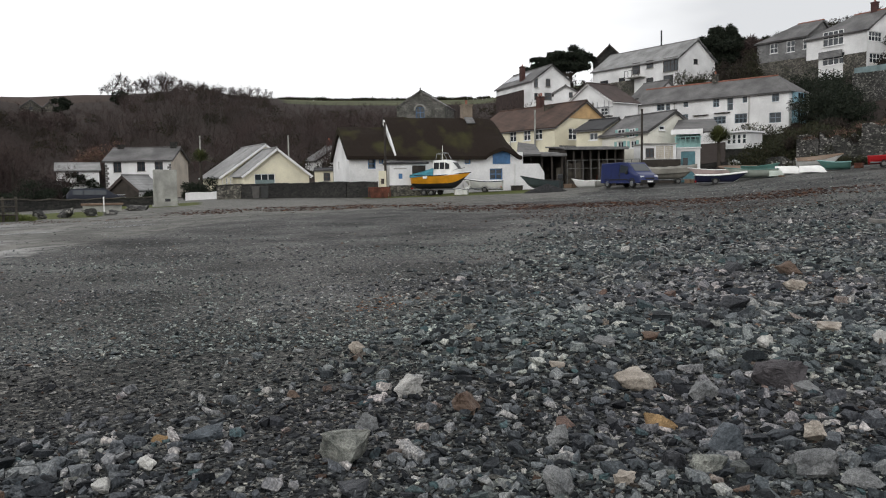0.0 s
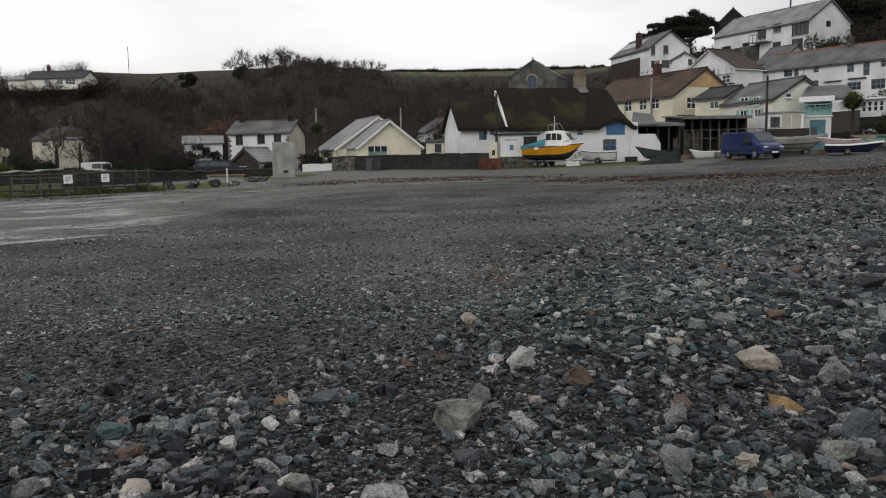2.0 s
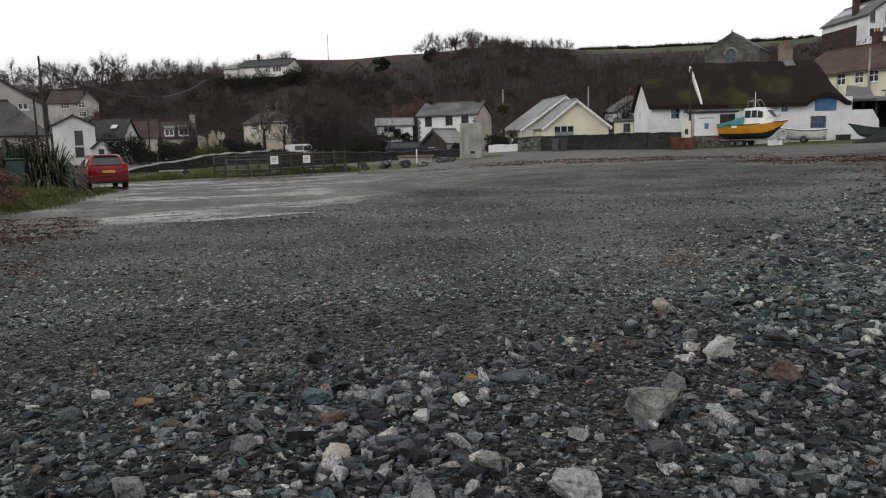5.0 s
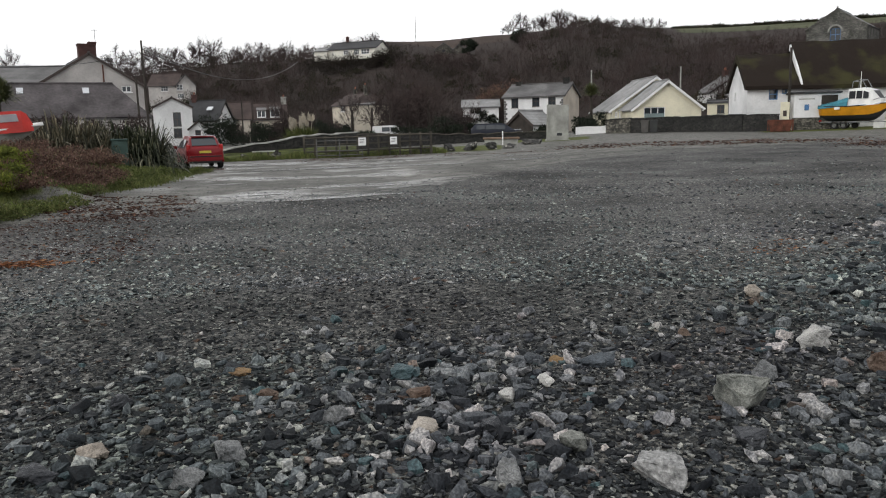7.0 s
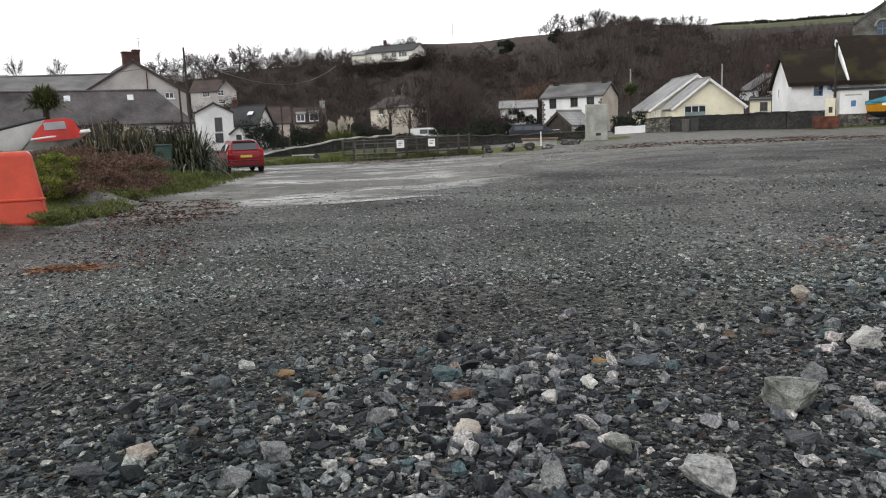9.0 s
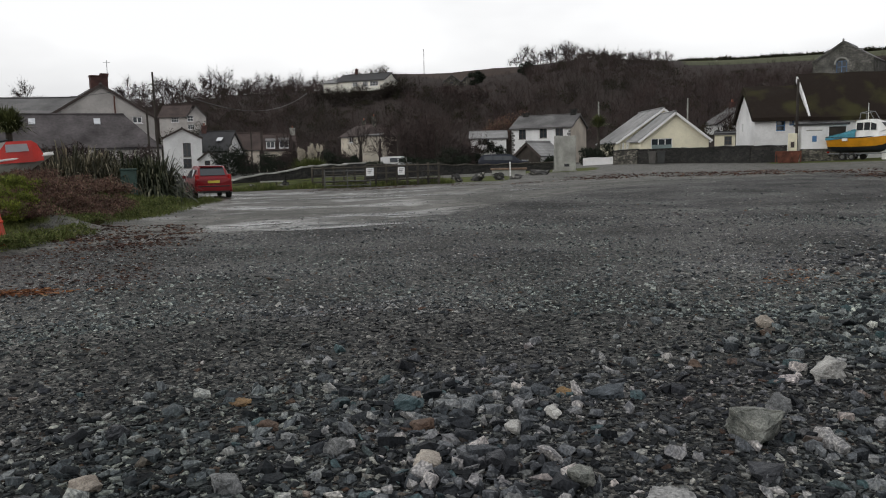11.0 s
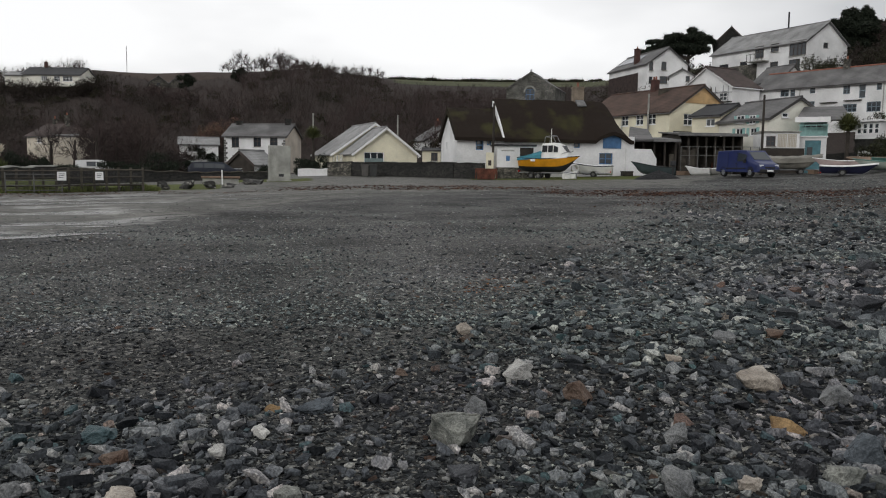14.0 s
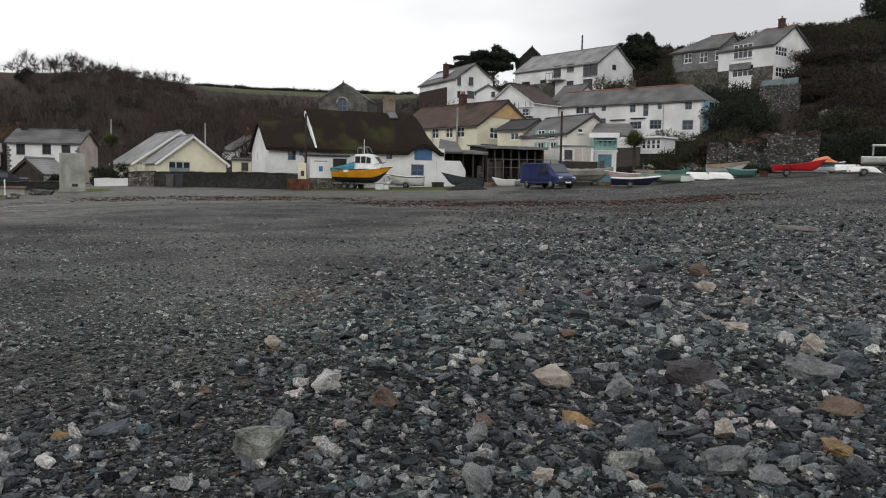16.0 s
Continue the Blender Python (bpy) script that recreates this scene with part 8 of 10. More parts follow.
LOBES = [((95.20, 115.96, 22.51), 3.4, 1.3), ((96.96, 114.49, 23.69), 4.6, 2.2), ((99.33, 112.45, 24.65), 5.6, 2.4), ((101.81, 110.21, 25.30), 5.4, 3.0), ((102.83, 109.26, 23.96), 4.2, 2.2), ((99.20, 112.56, 23.10), 6.0, 1.7), ((101.39, 110.60, 22.71), 5.0, 2.0), ((98.24, 113.40, 23.50), 5.0, 2.4), ((100.75, 111.18, 23.74), 5.5, 2.8), ((102.77, 109.32, 22.83), 4.0, 2.0), ((96.17, 115.16, 22.84), 4.0, 1.6)]
lobed_tree("dark spreading cypress behind white houses", (100.98, 110.97, 19.60), LOBES, 150, 5)
LOBES = [((109.55, 87.24, 24.34), 3.0, 3.0), ((110.50, 86.03, 25.53), 2.6, 3.4), ((111.47, 84.77, 25.02), 3.2, 3.6), ((112.39, 83.56, 23.77), 2.6, 3.0), ((110.45, 86.10, 22.72), 6.2, 3.6), ((111.93, 84.16, 21.92), 4.0, 3.0), ((109.91, 86.79, 21.22), 4.5, 3.0), ((112.63, 83.23, 22.83), 3.4, 3.2), ((111.22, 85.10, 23.82), 6.4, 4.4), ((110.31, 86.28, 23.85), 4.4, 3.4)]
lobed_tree("dense dark cypress on the hillside", (111.00, 85.40, 18.75), LOBES, 140, 7)
tree(54.1, 140, 4.2, 4.5, M["twigs"], "brown leafless shrub tree on the hillside", 1500, 8, 14, 0.5, z=20.69)
tree(67.98, 150, 9, 10, M["conifer"], "dark wind-shaped conifer on the skyline", 4200, 9, 22, 0.6, z=26.04)
tree(11.34, 235, 4.0, 5, M["conifer"], "dark conifer on the hillside", 900, 14, 10, 0.6)
tree(7.83, 228, 4.5, 5, M["conifer"], "dark rounded conifer on the hillside", 900, 15, 10, 0.6)
for i, (x, r) in enumerate([(575, 95), (600, 97), (640, 99), (690, 100), (720, 98), (560, 108), (660, 112), (745, 110), (430, 128), (300, 124), (180, 122), (505, 118)]):
    p = polar(2.55 + (x - 600) * 0.0187, r)
    rng = np.random.default_rng(500 + i)
    ob = thing("tree", pose(*p), "dark bare tree among the houses", "tree", "bare trees among the houses")
    v, f = bare_tree(rng, 7.5, 900, 0.42)
    c = new("crown", mesh_np("crown", v, f, M["twigs"]))
    c.parent = ob
    g = bmesh.new()
    rod(g, (0, 0, -0.5), (0.1, 0, 4.5), 0.28, 0.12, 8)
    part("trunk", g, M["bark"], ob)


def shrubs(label, spots, material, seed, dz=0.0, n=900, leaf=0.22, name="bush"):
    for i, (a, r, w, h) in enumerate(spots):
        bush(a, r, w, h, material, label, n, seed + i, leaf, name=name, dz=dz)


def capped(label, spots, material, seed, n=3600, leaf=0.15, name="bush"):
    """Shrubs given by bearing, distance, width and the height of their tops."""
    for i, (a, r, w, zt) in enumerate(spots):
        h = max(1.0, zt - polar(a, r).z)
        bush(a, r, w, h, material, label, n, seed + i, leaf, name=name, dz=-0.3)


# the slope below and beside the hilltop house
capped("dense dark evergreen shrubs on the slope", [(57.72, 112, 7, 15.25), (58.51, 110, 8, 15.50), (59.44, 108, 8, 14.98), (59.67, 104, 6, 13.74), (58.2, 100, 7, 12.48), (59.29, 98, 8, 11.66), (60.06, 97, 6, 10.16)], M["conifer"], 700)
capped("dark evergreen shrubs above the garden walls", [(63.5, 112, 7, 14.76), (64.08, 108, 8, 13.36), (66.06, 105, 10, 15.74), (67.17, 98, 10, 15.22), (64.94, 98, 8, 11.55), (67.03, 84, 8, 8.79), (67.78, 90, 9, 11.66)], M["dry_scrub"], 720)
capped("dark evergreens along the top of the slope", [(63.06, 165, 9, 31.03), (63.79, 165, 9, 31.26), (64.65, 160, 10, 30.72), (65.64, 150, 12, 28.92), (66.62, 140, 13, 27.11), (67.58, 130, 13, 25.81), (66.06, 135, 10, 24.31)], M["shrub"], 740)
capped("dark ivy and shrubs over the lower wall", [(64.36, 72, 3.4, 5.86), (65.08, 72, 3.6, 5.85), (65.92, 72, 4, 6.43), (66.76, 72, 4, 6.99), (67.58, 72, 4.5, 7.35)], M["conifer"], 750, 4200, 0.1)
capped("brown winter scrub on the slope", [(63.64, 122, 8, 20.61), (64.36, 125, 9, 21.27), (65.22, 122, 9, 20.76), (65.92, 125, 9, 20.80), (64.51, 115, 8, 17.86), (53.52, 118, 7, 18.91), (54.02, 122, 6, 20.00), (59.75, 90, 6, 8.52), (65.36, 112, 9, 16.14)], M["dry_scrub"], 760, 3000, 0.17)
capped("mixed green garden shrubs above the boats", [(54.51, 74, 4, 4.73), (55.48, 73, 4.5, 5.12), (56.45, 73.5, 4.5, 5.55), (57.25, 75, 5, 6.09), (58.2, 76, 5, 6.59), (59.29, 76, 5, 6.25), (60.21, 78, 5, 6.70), (58.2, 82, 5, 7.34),
       (54.83, 84, 5, 6.64), (53.85, 88, 5, 7.53), (56.13, 86, 6, 7.01), (64.65, 88, 6, 9.70), (65.64, 86, 6, 9.83), (62.62, 82, 6, 7.16), (63.79, 80, 6, 7.01)], M["shrub"], 800, 4400, 0.13)
capped("evergreen shrubs beside the white hillside house", [(49.91, 120, 5, 17.67), (50.69, 121, 6, 17.73), (51.48, 121, 5, 17.44), (52.57, 121, 6, 17.24), (53.49, 120, 6, 16.92), (54.41, 118, 6, 16.95), (54.26, 128, 5, 20.52)], M["shrub"], 840, 3000, 0.16)
capped("brown scrub below the hillside houses", [(37.31, 118, 6, 13.97), (38.56, 117, 7, 13.91), (40.01, 116, 7, 13.45), (41.43, 115, 7, 13.24), (42.84, 115, 6, 13.46)], M["dry_scrub"], 850, 2600, 0.15)
shrubs("dark evergreen bushes along the valley houses", [(-9.83, 100, 5, 4.0), (-9.24, 98, 5, 3.2), (-7.02, 100, 5, 2.6), (-2.96, 104, 4, 3), (-1.14, 92, 2.5, 2.4), (0.15, 88, 4, 1.5), (13.55, 72, 2.5, 1.2), (15.78, 88, 3, 2.2), (16.84, 92, 4, 2.2),
       (7.5, 120, 3.5, 2.0), (9.7, 118, 3, 2.2), (3.29, 92, 5, 2), (5.89, 95, 5, 2.6), (12.1, 76, 5, 1.0), (26.25, 66.5, 1.8, 1.2)], M["conifer"], 860, -0.1, 3000, 0.12)

# palms
for a, r, zt, hh, lab in ((52.33, 74, 4.95, 2.2, "cabbage palm by the garden room"), (16.31, 96, 4.79, 2.2, "cabbage palm beside the bungalow"), (-23.15, 42, 3.2, 1.75, "cabbage palm above the hedge")):
    p = polar(a, r)
    ob = thing("palm_tree", pose(*p), lab, "palm")
    g = bmesh.new()
    rod(g, (0, 0, -0.4), (0, 0, zt - p.z), 0.2, 0.14, 9)
    part("trunk", g, M["bark"], ob)
    rng = np.random.default_rng(int(r))
    c = spiky("crown", (0, 0, zt - p.z), hh * 0.72, 1100, M["palm"], "", "", int(r), 0.5, 0.06, 0.1, 0.985)
    for k in ("label", "category"):
        if k in c:
            del c[k]
    c.parent = ob

# hedge bank: brambles, bright hedge, flax
rg = random.Random(5)
for i in range(90):
    x, y = rg.uniform(-11.5, -7.6), rg.uniform(17.5, 33)
    a, r = math.degrees(math.atan2(x, y)), math.hypot(x, y)
    if a > -17.8:
        continue
    bush(a, r, rg.uniform(1.4, 2.6), rg.uniform(0.45, 0.72) if x < -8.2 else rg.uniform(0.35, 0.6), M["bramble"], "tangled brown bramble on the hedge bank", 2600, 900 + i, 0.04, dz=-0.1, lumps=12)
for i in range(7):
    x, y = rg.uniform(-8.7, -8.0), rg.uniform(18.2, 20.2)
    bush(math.degrees(math.atan2(x, y)), math.hypot(x, y), 1.0, 0.5, M["lime"], "bright green shrub on the hedge bank", 2600, 950 + i, 0.035, dz=0.05, lumps=12)
for i in range(16):
    x, y = -7.1 + rg.uniform(-0.7, 0.3), rg.uniform(15, 33)
    bush(math.degrees(math.atan2(x, y)), math.hypot(x, y), 1.3, 0.32, M["turf"], "low green weeds growing at the foot of the bank", 1500, 980 + i, 0.035, dz=-0.05, lumps=12, name="weeds")
for i in range(34):
    a, r = rg.uniform(-21.0, -16.6), rg.uniform(33, 38)
    spiky("flax_clump", polar(a, r), rg.uniform(1.1, 2.9), 210, M["flax"], "dull olive arching flax clump", "shrub", 1100 + i, 2.0, 0.055, 0.7, 0.985)
for i in range(14):
    a, r = rg.uniform(-16.4, -14.5), rg.uniform(33.2, 35.5)
    spiky("flax_clump", polar(a, r), rg.uniform(1.6, 2.5), 260, M["dark_flax"], "dark green arching flax clump by the road", "shrub", 1140 + i, 1.9, 0.07, 0.4, 0.985)
for i in range(12):
    a, r = rg.uniform(-21.5, -15.0), rg.uniform(36.5, 39)
    bush(a, r, 2.6, 2.4, M["twigs"], "tangled dark leafless hedge shrub", 4200, 1200 + i, 0.075, lumps=14, name="hedge")
for i, (x, y) in enumerate([(236, 425), (248, 408), (258, 400), (225, 412), (205, 418)]):
    p = polar(-4.12 + (x - 236) * 0.0187, 72)
    spiky("pampas_grass", p, 2.0, 420, M["turf"], "pale pampas grass with feathery plumes", "grass", 1300 + i, 0.6, 0.05, 0.3)
    for k in range(3):
        lx, hh = rg.uniform(-0.7, 0.7), rg.uniform(1.7, 2.7)
        top = Vector((p.x + lx, p.y + rg.uniform(-0.4, 0.4), p.z + hh))
        bm = bmesh.new()
        rod(bm, p, top, 0.02, n=4)
        stalk = tagged(part("pampas_plume", bm, M["pale"]), "cream feathery pampas plume on a stalk", "grass")
        v, f = leaf_cloud(np.random.default_rng(1350 + i * 3 + k), (top.x + lx * 0.12, top.y, top.z), (0.1, 0.1, 0.36), 6, 200, 0.1, 1.5)
        c = new("feathers", mesh_np("feathers", v, f, M["pale"]))
        c.parent = stalk


def turf():
    rng = np.random.default_rng(77)
    n = 26000
    x, y = rng.uniform(-9.5, -6.2, n), rng.uniform(9, 36, n)
    k = rng.uniform(0, 1, n) < np.clip((-x - np.interp(y, (14, 22, 26), (7.5, 6.8, 6.2))) / 0.8, 0, 1) * np.clip((37 - y) / 5, 0, 1) * np.interp(y, (14, 23), (0.5, 1))
    x, y = x[k], y[k]
    z = ground_z(x, y)
    base = np.stack([x, y, z - 0.01], -1)
    tip = base + np.stack([rng.normal(0, 0.05, len(x)), rng.normal(0, 0.05, len(x)), rng.uniform(0.06, 0.18, len(x))], -1)
    v, f = blades(base, tip, np.full(len(x), 0.02), rng)
    tagged(new("grass", mesh_np("grass", v, f, M["turf"])), "short rough grass on the bank and verge", "grass", kind="stuff")


turf()


def hillside_scrub():
    """Low mixed growth over the steep gardens."""
    rng = np.random.default_rng(55)
    for name, label, material, n in (("scrub", "dark low scrub over the steep hillside", "conifer", 260), ("scrub", "brown bracken over the steep hillside", "dry_scrub", 460), ("scrub", "green undergrowth over the steep hillside", "shrub", 260)):
        chunks = []
        while len(chunks) < n:
            az = rng.uniform(46, 72)
            r0, r1 = np.interp(az, HAZ, HNEAR), np.interp(az, HAZ, HFAR)
            r = r0 + rng.uniform(0.0, 1.02) * (r1 - r0)
            if az < 56.5 and 97 < r < 128 or az < 54 and r < 100 or 60.29 < az < 62.91 and 84 < r < 114 or 54 < az < 62 and 112 < r < 126:
                continue
            x, y = r * math.sin(radians(az)), r * math.cos(radians(az))
            w, h = rng.uniform(2.0, 4.5), rng.uniform(0.8, 1.9)
            chunks.append(leaf_cloud(rng, (x, y, float(ground_z(x, y)) + h * 0.3), (w / 2, w / 2, h * 0.6), 7, 270, 0.19, 0.5))
        V, Fc = join_np(chunks)
        tagged(new(name, mesh_np(name, V, Fc, M[material])), label, "scrub", kind="stuff")
    rng = np.random.default_rng(56)
    chunks = []
    for _ in range(520):
        az = rng.uniform(-30, 44)
        r0, r1 = np.interp(az, HAZ, HNEAR), np.interp(az, HAZ, HFAR)
        k = rng.uniform(0.02, 0.75)
        r = r0 + k * (r1 - r0)
        if -16 < az < -10.8 and r < 198 or az > 36 and k < 0.3 or (21 < az or 1.5 < az < 11.5) and k > 0.5 or 28.8 < az < 34.6 and r < 124:
            continue
        x, y = r * math.sin(radians(az)), r * math.cos(radians(az))
        w, h = rng.uniform(3, 7), rng.uniform(1.5, 3.2)
        chunks.append(leaf_cloud(rng, (x, y, float(ground_z(x, y)) + h * 0.3), (w / 2, w / 2, h * 0.6), 7, 260, 0.24, 0.5))
    V, Fc = join_np(chunks)
    tagged(new("undergrowth", mesh_np("undergrowth", V, Fc, M["shrub_dark"])), "dark evergreen undergrowth among the bare trees", "undergrowth", kind="stuff")


M["shrub_dark"] = stone_mat("dark_undergrowth", [(0.0, (0.014, 0.016, 0.009)), (0.5, (0.028, 0.03, 0.016)), (1.0, (0.05, 0.035, 0.022))], 0.95, grain=5)
hillside_scrub()
capped("dark garden shrubs below the hillside bungalow", [(-2.96, 198, 8, 20.4), (-1.87, 197, 9, 20.0), (-0.59, 196, 9, 19.9), (0.7, 195, 9, 20.0), (1.81, 195, 8, 19.9), (2.3, 197, 6, 20.6)], M["dry_scrub"], 1500, 2600, 0.2)
capped("brown trees round the stone house on the hill", [(5.33, 200, 8, 20.47), (6.44, 200, 9, 20.70), (7.55, 200, 8, 19.97)], M["twigs"], 1550, 1500, 0.25)

capped("garden shrubs below the cream gabled house", [(-14.6, 180, 7, 9.6), (-13.7, 180, 8, 9.7), (-12.9, 179, 7, 9.3), (-12.1, 180, 7, 9.5), (-11.3, 180, 8, 10.4), (-10.6, 178, 7, 9.8)], M["shrub_dark"], 1580, 2600, 0.2)
capped("russet bracken and bushes on the slope", [(9.2, 152, 7, 8.9), (9.9, 153, 7, 10.0), (10.4, 155, 8, 10.4), (10.9, 153, 6, 8.6)], M["bramble"], 1590, 3600, 0.16)
capped("dark bare shrubs among the valley houses", [(-6.5, 118, 5, 3.8), (-5.2, 120, 5, 3.6), (-2.4, 116, 5, 3.4), (2.6, 112, 5, 4.4), (4.4, 114, 6, 5.0), (6.6, 116, 5, 4.6), (-8.6, 118, 4, 4.0)], M["twigs"], 1595, 4200, 0.16)
rg = random.Random(9)
for i in range(34):
    a = 21.5 + 15 * i / 34 + rg.uniform(-0.3, 0.3)
    bush(a, 306, rg.uniform(5, 12), rg.uniform(0.4, 1.3), M["shrub_dark"], "dark field hedge on the skyline", 300, 1700 + i, 0.45, dz=-0.2, name="hedge")


def fence_weeds():
    rng = np.random.default_rng(88)
    n = 9000
    a, r = np.radians(rng.uniform(-10.5, 6, n)), rng.uniform(45.1, 46.6, n)
    x, y = r * np.sin(a), r * np.cos(a)
    base = np.stack([x, y, ground_z(x, y) - 0.02], -1)
    h = rng.uniform(0.12, 0.55, n) * (0.5 + 0.5 * np.sin(a * 60) ** 2)
    tip = base + np.stack([rng.normal(0, 0.08, n), rng.normal(0, 0.08, n), h], -1)
    v, f = blades(base, tip, np.full(n, 0.05), rng)
    tagged(new("weeds", mesh_np("weeds", v, f, M["turf"])), "rough grass and weeds along the fence", "grass", kind="stuff")


fence_weeds()

rg = random.Random(15)
for i in range(20):
    a = 57.0 + 7.6 * i / 20
    bush(a, 72.6, rg.uniform(1.6, 3.0), rg.uniform(0.5, 1.0), M[("shrub", "dry_scrub", "bramble")[i % 3]], "low growth hanging over the garden wall", 1300, 1950 + i, 0.07, dz=4.9 - polar(a, 72.6).z - 0.35 + (0.7 if a > 61 else 0), name="weeds")
rg = random.Random(14)
for i in range(26):
    a = 56.75 + (63.94 - 56.75) * i / 26
    low = i % 2
    bush(a, 70.4 if low else 72.0, rg.uniform(0.9, 2.0), rg.uniform(0.5, 1.3), M["shrub" if i % 3 else "dry_scrub"], "ivy and weeds on the garden wall", 700, 1900 + i, 0.1, dz=-0.1 if low else rg.uniform(0.9, 2.3), name="weeds")
capped("green garden shrubs beside the white house", [(49.02, 119, 3.5, 16.64), (49.72, 119, 5, 17.60), (50.58, 119, 5, 17.75), (51.38, 119, 5, 17.25), (53.18, 122, 6, 18.81), (54.12, 122, 6, 19.26)], M["shrub"], 2000, 6500, 0.15)
capped("brown scrub between the hillside houses", [(42.03, 148, 3.5, 20.58), (42.59, 148, 4, 21.00), (43.19, 148, 4, 21.32), (43.71, 149, 4, 21.67)], M["dry_scrub"], 2100, 3000, 0.17)


# ---------- single stones on the beach ----------
M["grey_wood"] = mat("silvered_driftwood", (0.26, 0.25, 0.235), 0.85, 0.35, 4, 40, 0.5)


def rock_mat(name, colour, second, rough=0.65, band=0.18, patch=7.0):
    """A beach stone: two tones in patches, thin strata, fine grain and a broken face."""
    m = mat(name, colour, rough, 0.35, patch, 38, 0.8, second=second, spec=0.25)
    nt = m.node_tree
    b = nt.nodes["Principled BSDF"]
    src = b.inputs["Base Color"].links[0].from_socket
    co = nt.nodes.new("ShaderNodeTexCoord")
    wv = nt.nodes.new("ShaderNodeTexWave")
    wv.bands_direction = "Z"
    for key, val in (("Scale", 9), ("Distortion", 22), ("Detail", 6), ("Detail Scale", 3.0)):
        wv.inputs[key].default_value = val
    nt.links.new(co.outputs["Object"], wv.inputs["Vector"])
    r = nt.nodes.new("ShaderNodeValToRGB")
    r.color_ramp.elements[0].position, r.color_ramp.elements[1].position = 0.1, 0.9
    lo, hi = 1 - band, 1 + band * 0.8
    r.color_ramp.elements[0].color, r.color_ramp.elements[1].color = (lo, lo, lo, 1), (hi, hi, hi, 1)
    nt.links.new(wv.outputs["Fac"], r.inputs["Fac"])
    x = nt.nodes.new("ShaderNodeMix")
    x.data_type, x.blend_type = "RGBA", "MULTIPLY"
    x.inputs["Factor"].default_value = 1.0
    nt.links.new(src, x.inputs["A"])
    nt.links.new(r.outputs["Color"], x.inputs["B"])
    nt.links.new(x.outputs["Result"], b.inputs["Base Color"])
    return m


ROCK = dict(
    pale=rock_mat("buff_rock", (0.42, 0.38, 0.33), (0.25, 0.21, 0.17)),
    quartz=rock_mat("quartz_rock", (0.55, 0.54, 0.51), (0.3, 0.3, 0.29), 0.6),
    brown=rock_mat("rusty_rock", (0.17, 0.13, 0.105), (0.095, 0.055, 0.038), 0.75),
    green=rock_mat("grey_green_rock", (0.25, 0.255, 0.23), (0.1, 0.108, 0.1), 0.65, 0.25, 12),
    ochre=rock_mat("ochre_rock", (0.3, 0.2, 0.1), (0.16, 0.1, 0.055), 0.75),
    blue=rock_mat("blue_slate_rock", (0.1, 0.115, 0.13), (0.06, 0.072, 0.085), 0.5),
    grey=rock_mat("banded_grey_rock", (0.21, 0.215, 0.215), (0.1, 0.105, 0.11), 0.6, 0.25),
    dark=rock_mat("dark_wet_rock", (0.055, 0.058, 0.065), (0.03, 0.032, 0.037), 0.45),
    purple=rock_mat("purple_grey_rock", (0.085, 0.078, 0.083), (0.05, 0.046, 0.05), 0.6),
    granite=rock_mat("speckled_grey_rock", (0.4, 0.4, 0.39), (0.2, 0.2, 0.2), 0.75, 0.1, 45),
    teal=rock_mat("blue_green_rock", (0.07, 0.11, 0.12), (0.045, 0.075, 0.085), 0.45, 0.12))
stone(47.52, 6.30, 0.388, 0.201, 0, ROCK["pale"], "pale buff beach stone with a rough face", 200)
stone(31.04, 6.01, 0.241, 0.174, 37, ROCK["quartz"], "white quartz beach stone", 201)
stone(35.60, 5.55, 0.253, 0.202, 74, ROCK["brown"], "rusty brown broken beach stone", 202)
stone(26.54, 4.59, 0.314, 0.210, 111, ROCK["green"], "grey-green veined beach rock", 203)
stone(49.31, 5.38, 0.206, 0.105, 148, ROCK["ochre"], "flat ochre-stained beach stone", 204)
stone(53.98, 4.98, 0.251, 0.201, 5, ROCK["blue"], "blue-grey slate beach stone", 205)
stone(42.35, 4.95, 0.191, 0.153, 42, ROCK["grey"], "mid-grey banded beach stone", 206)
stone(27.35, 4.03, 0.220, 0.121, 79, ROCK["dark"], "dark wet beach stone", 207)
stone(42.31, 4.16, 0.214, 0.160, 116, ROCK["grey"], "mid-grey banded beach stone", 208)
stone(57.11, 6.57, 0.418, 0.251, 153, ROCK["purple"], "dark purple-grey beach rock", 209)
stone(52.24, 6.19, 0.271, 0.179, 10, ROCK["grey"], "mid-grey banded beach stone", 210)
stone(59.42, 5.33, 0.177, 0.142, 47, ROCK["pale"], "pale buff beach stone with a rough face", 211)
stone(59.60, 4.74, 0.274, 0.186, 84, ROCK["grey"], "mid-grey banded beach stone", 212)
stone(50.45, 4.63, 0.180, 0.116, 121, ROCK["dark"], "dark wet beach stone", 213)
stone(52.94, 4.62, 0.214, 0.137, 158, ROCK["green"], "grey-green veined beach rock", 214)
stone(56.03, 8.06, 0.209, 0.143, 15, ROCK["quartz"], "white quartz beach stone", 215)
stone(57.51, 11.96, 0.359, 0.165, 52, ROCK["pale"], "pale buff beach stone with a rough face", 216)
stone(53.63, 13.38, 0.400, 0.201, 89, ROCK["dark"], "dark wet beach stone", 217)
stone(57.10, 13.32, 0.436, 0.200, 126, ROCK["brown"], "rusty brown broken beach stone", 218)
stone(53.89, 10.17, 0.378, 0.192, 163, ROCK["dark"], "dark wet beach stone", 219)
stone(41.91, 6.81, 0.178, 0.105, 20, ROCK["pale"], "pale buff beach stone with a rough face", 220)
stone(9.81, 4.36, 0.203, 0.092, 57, ROCK["quartz"], "white quartz beach stone", 221)
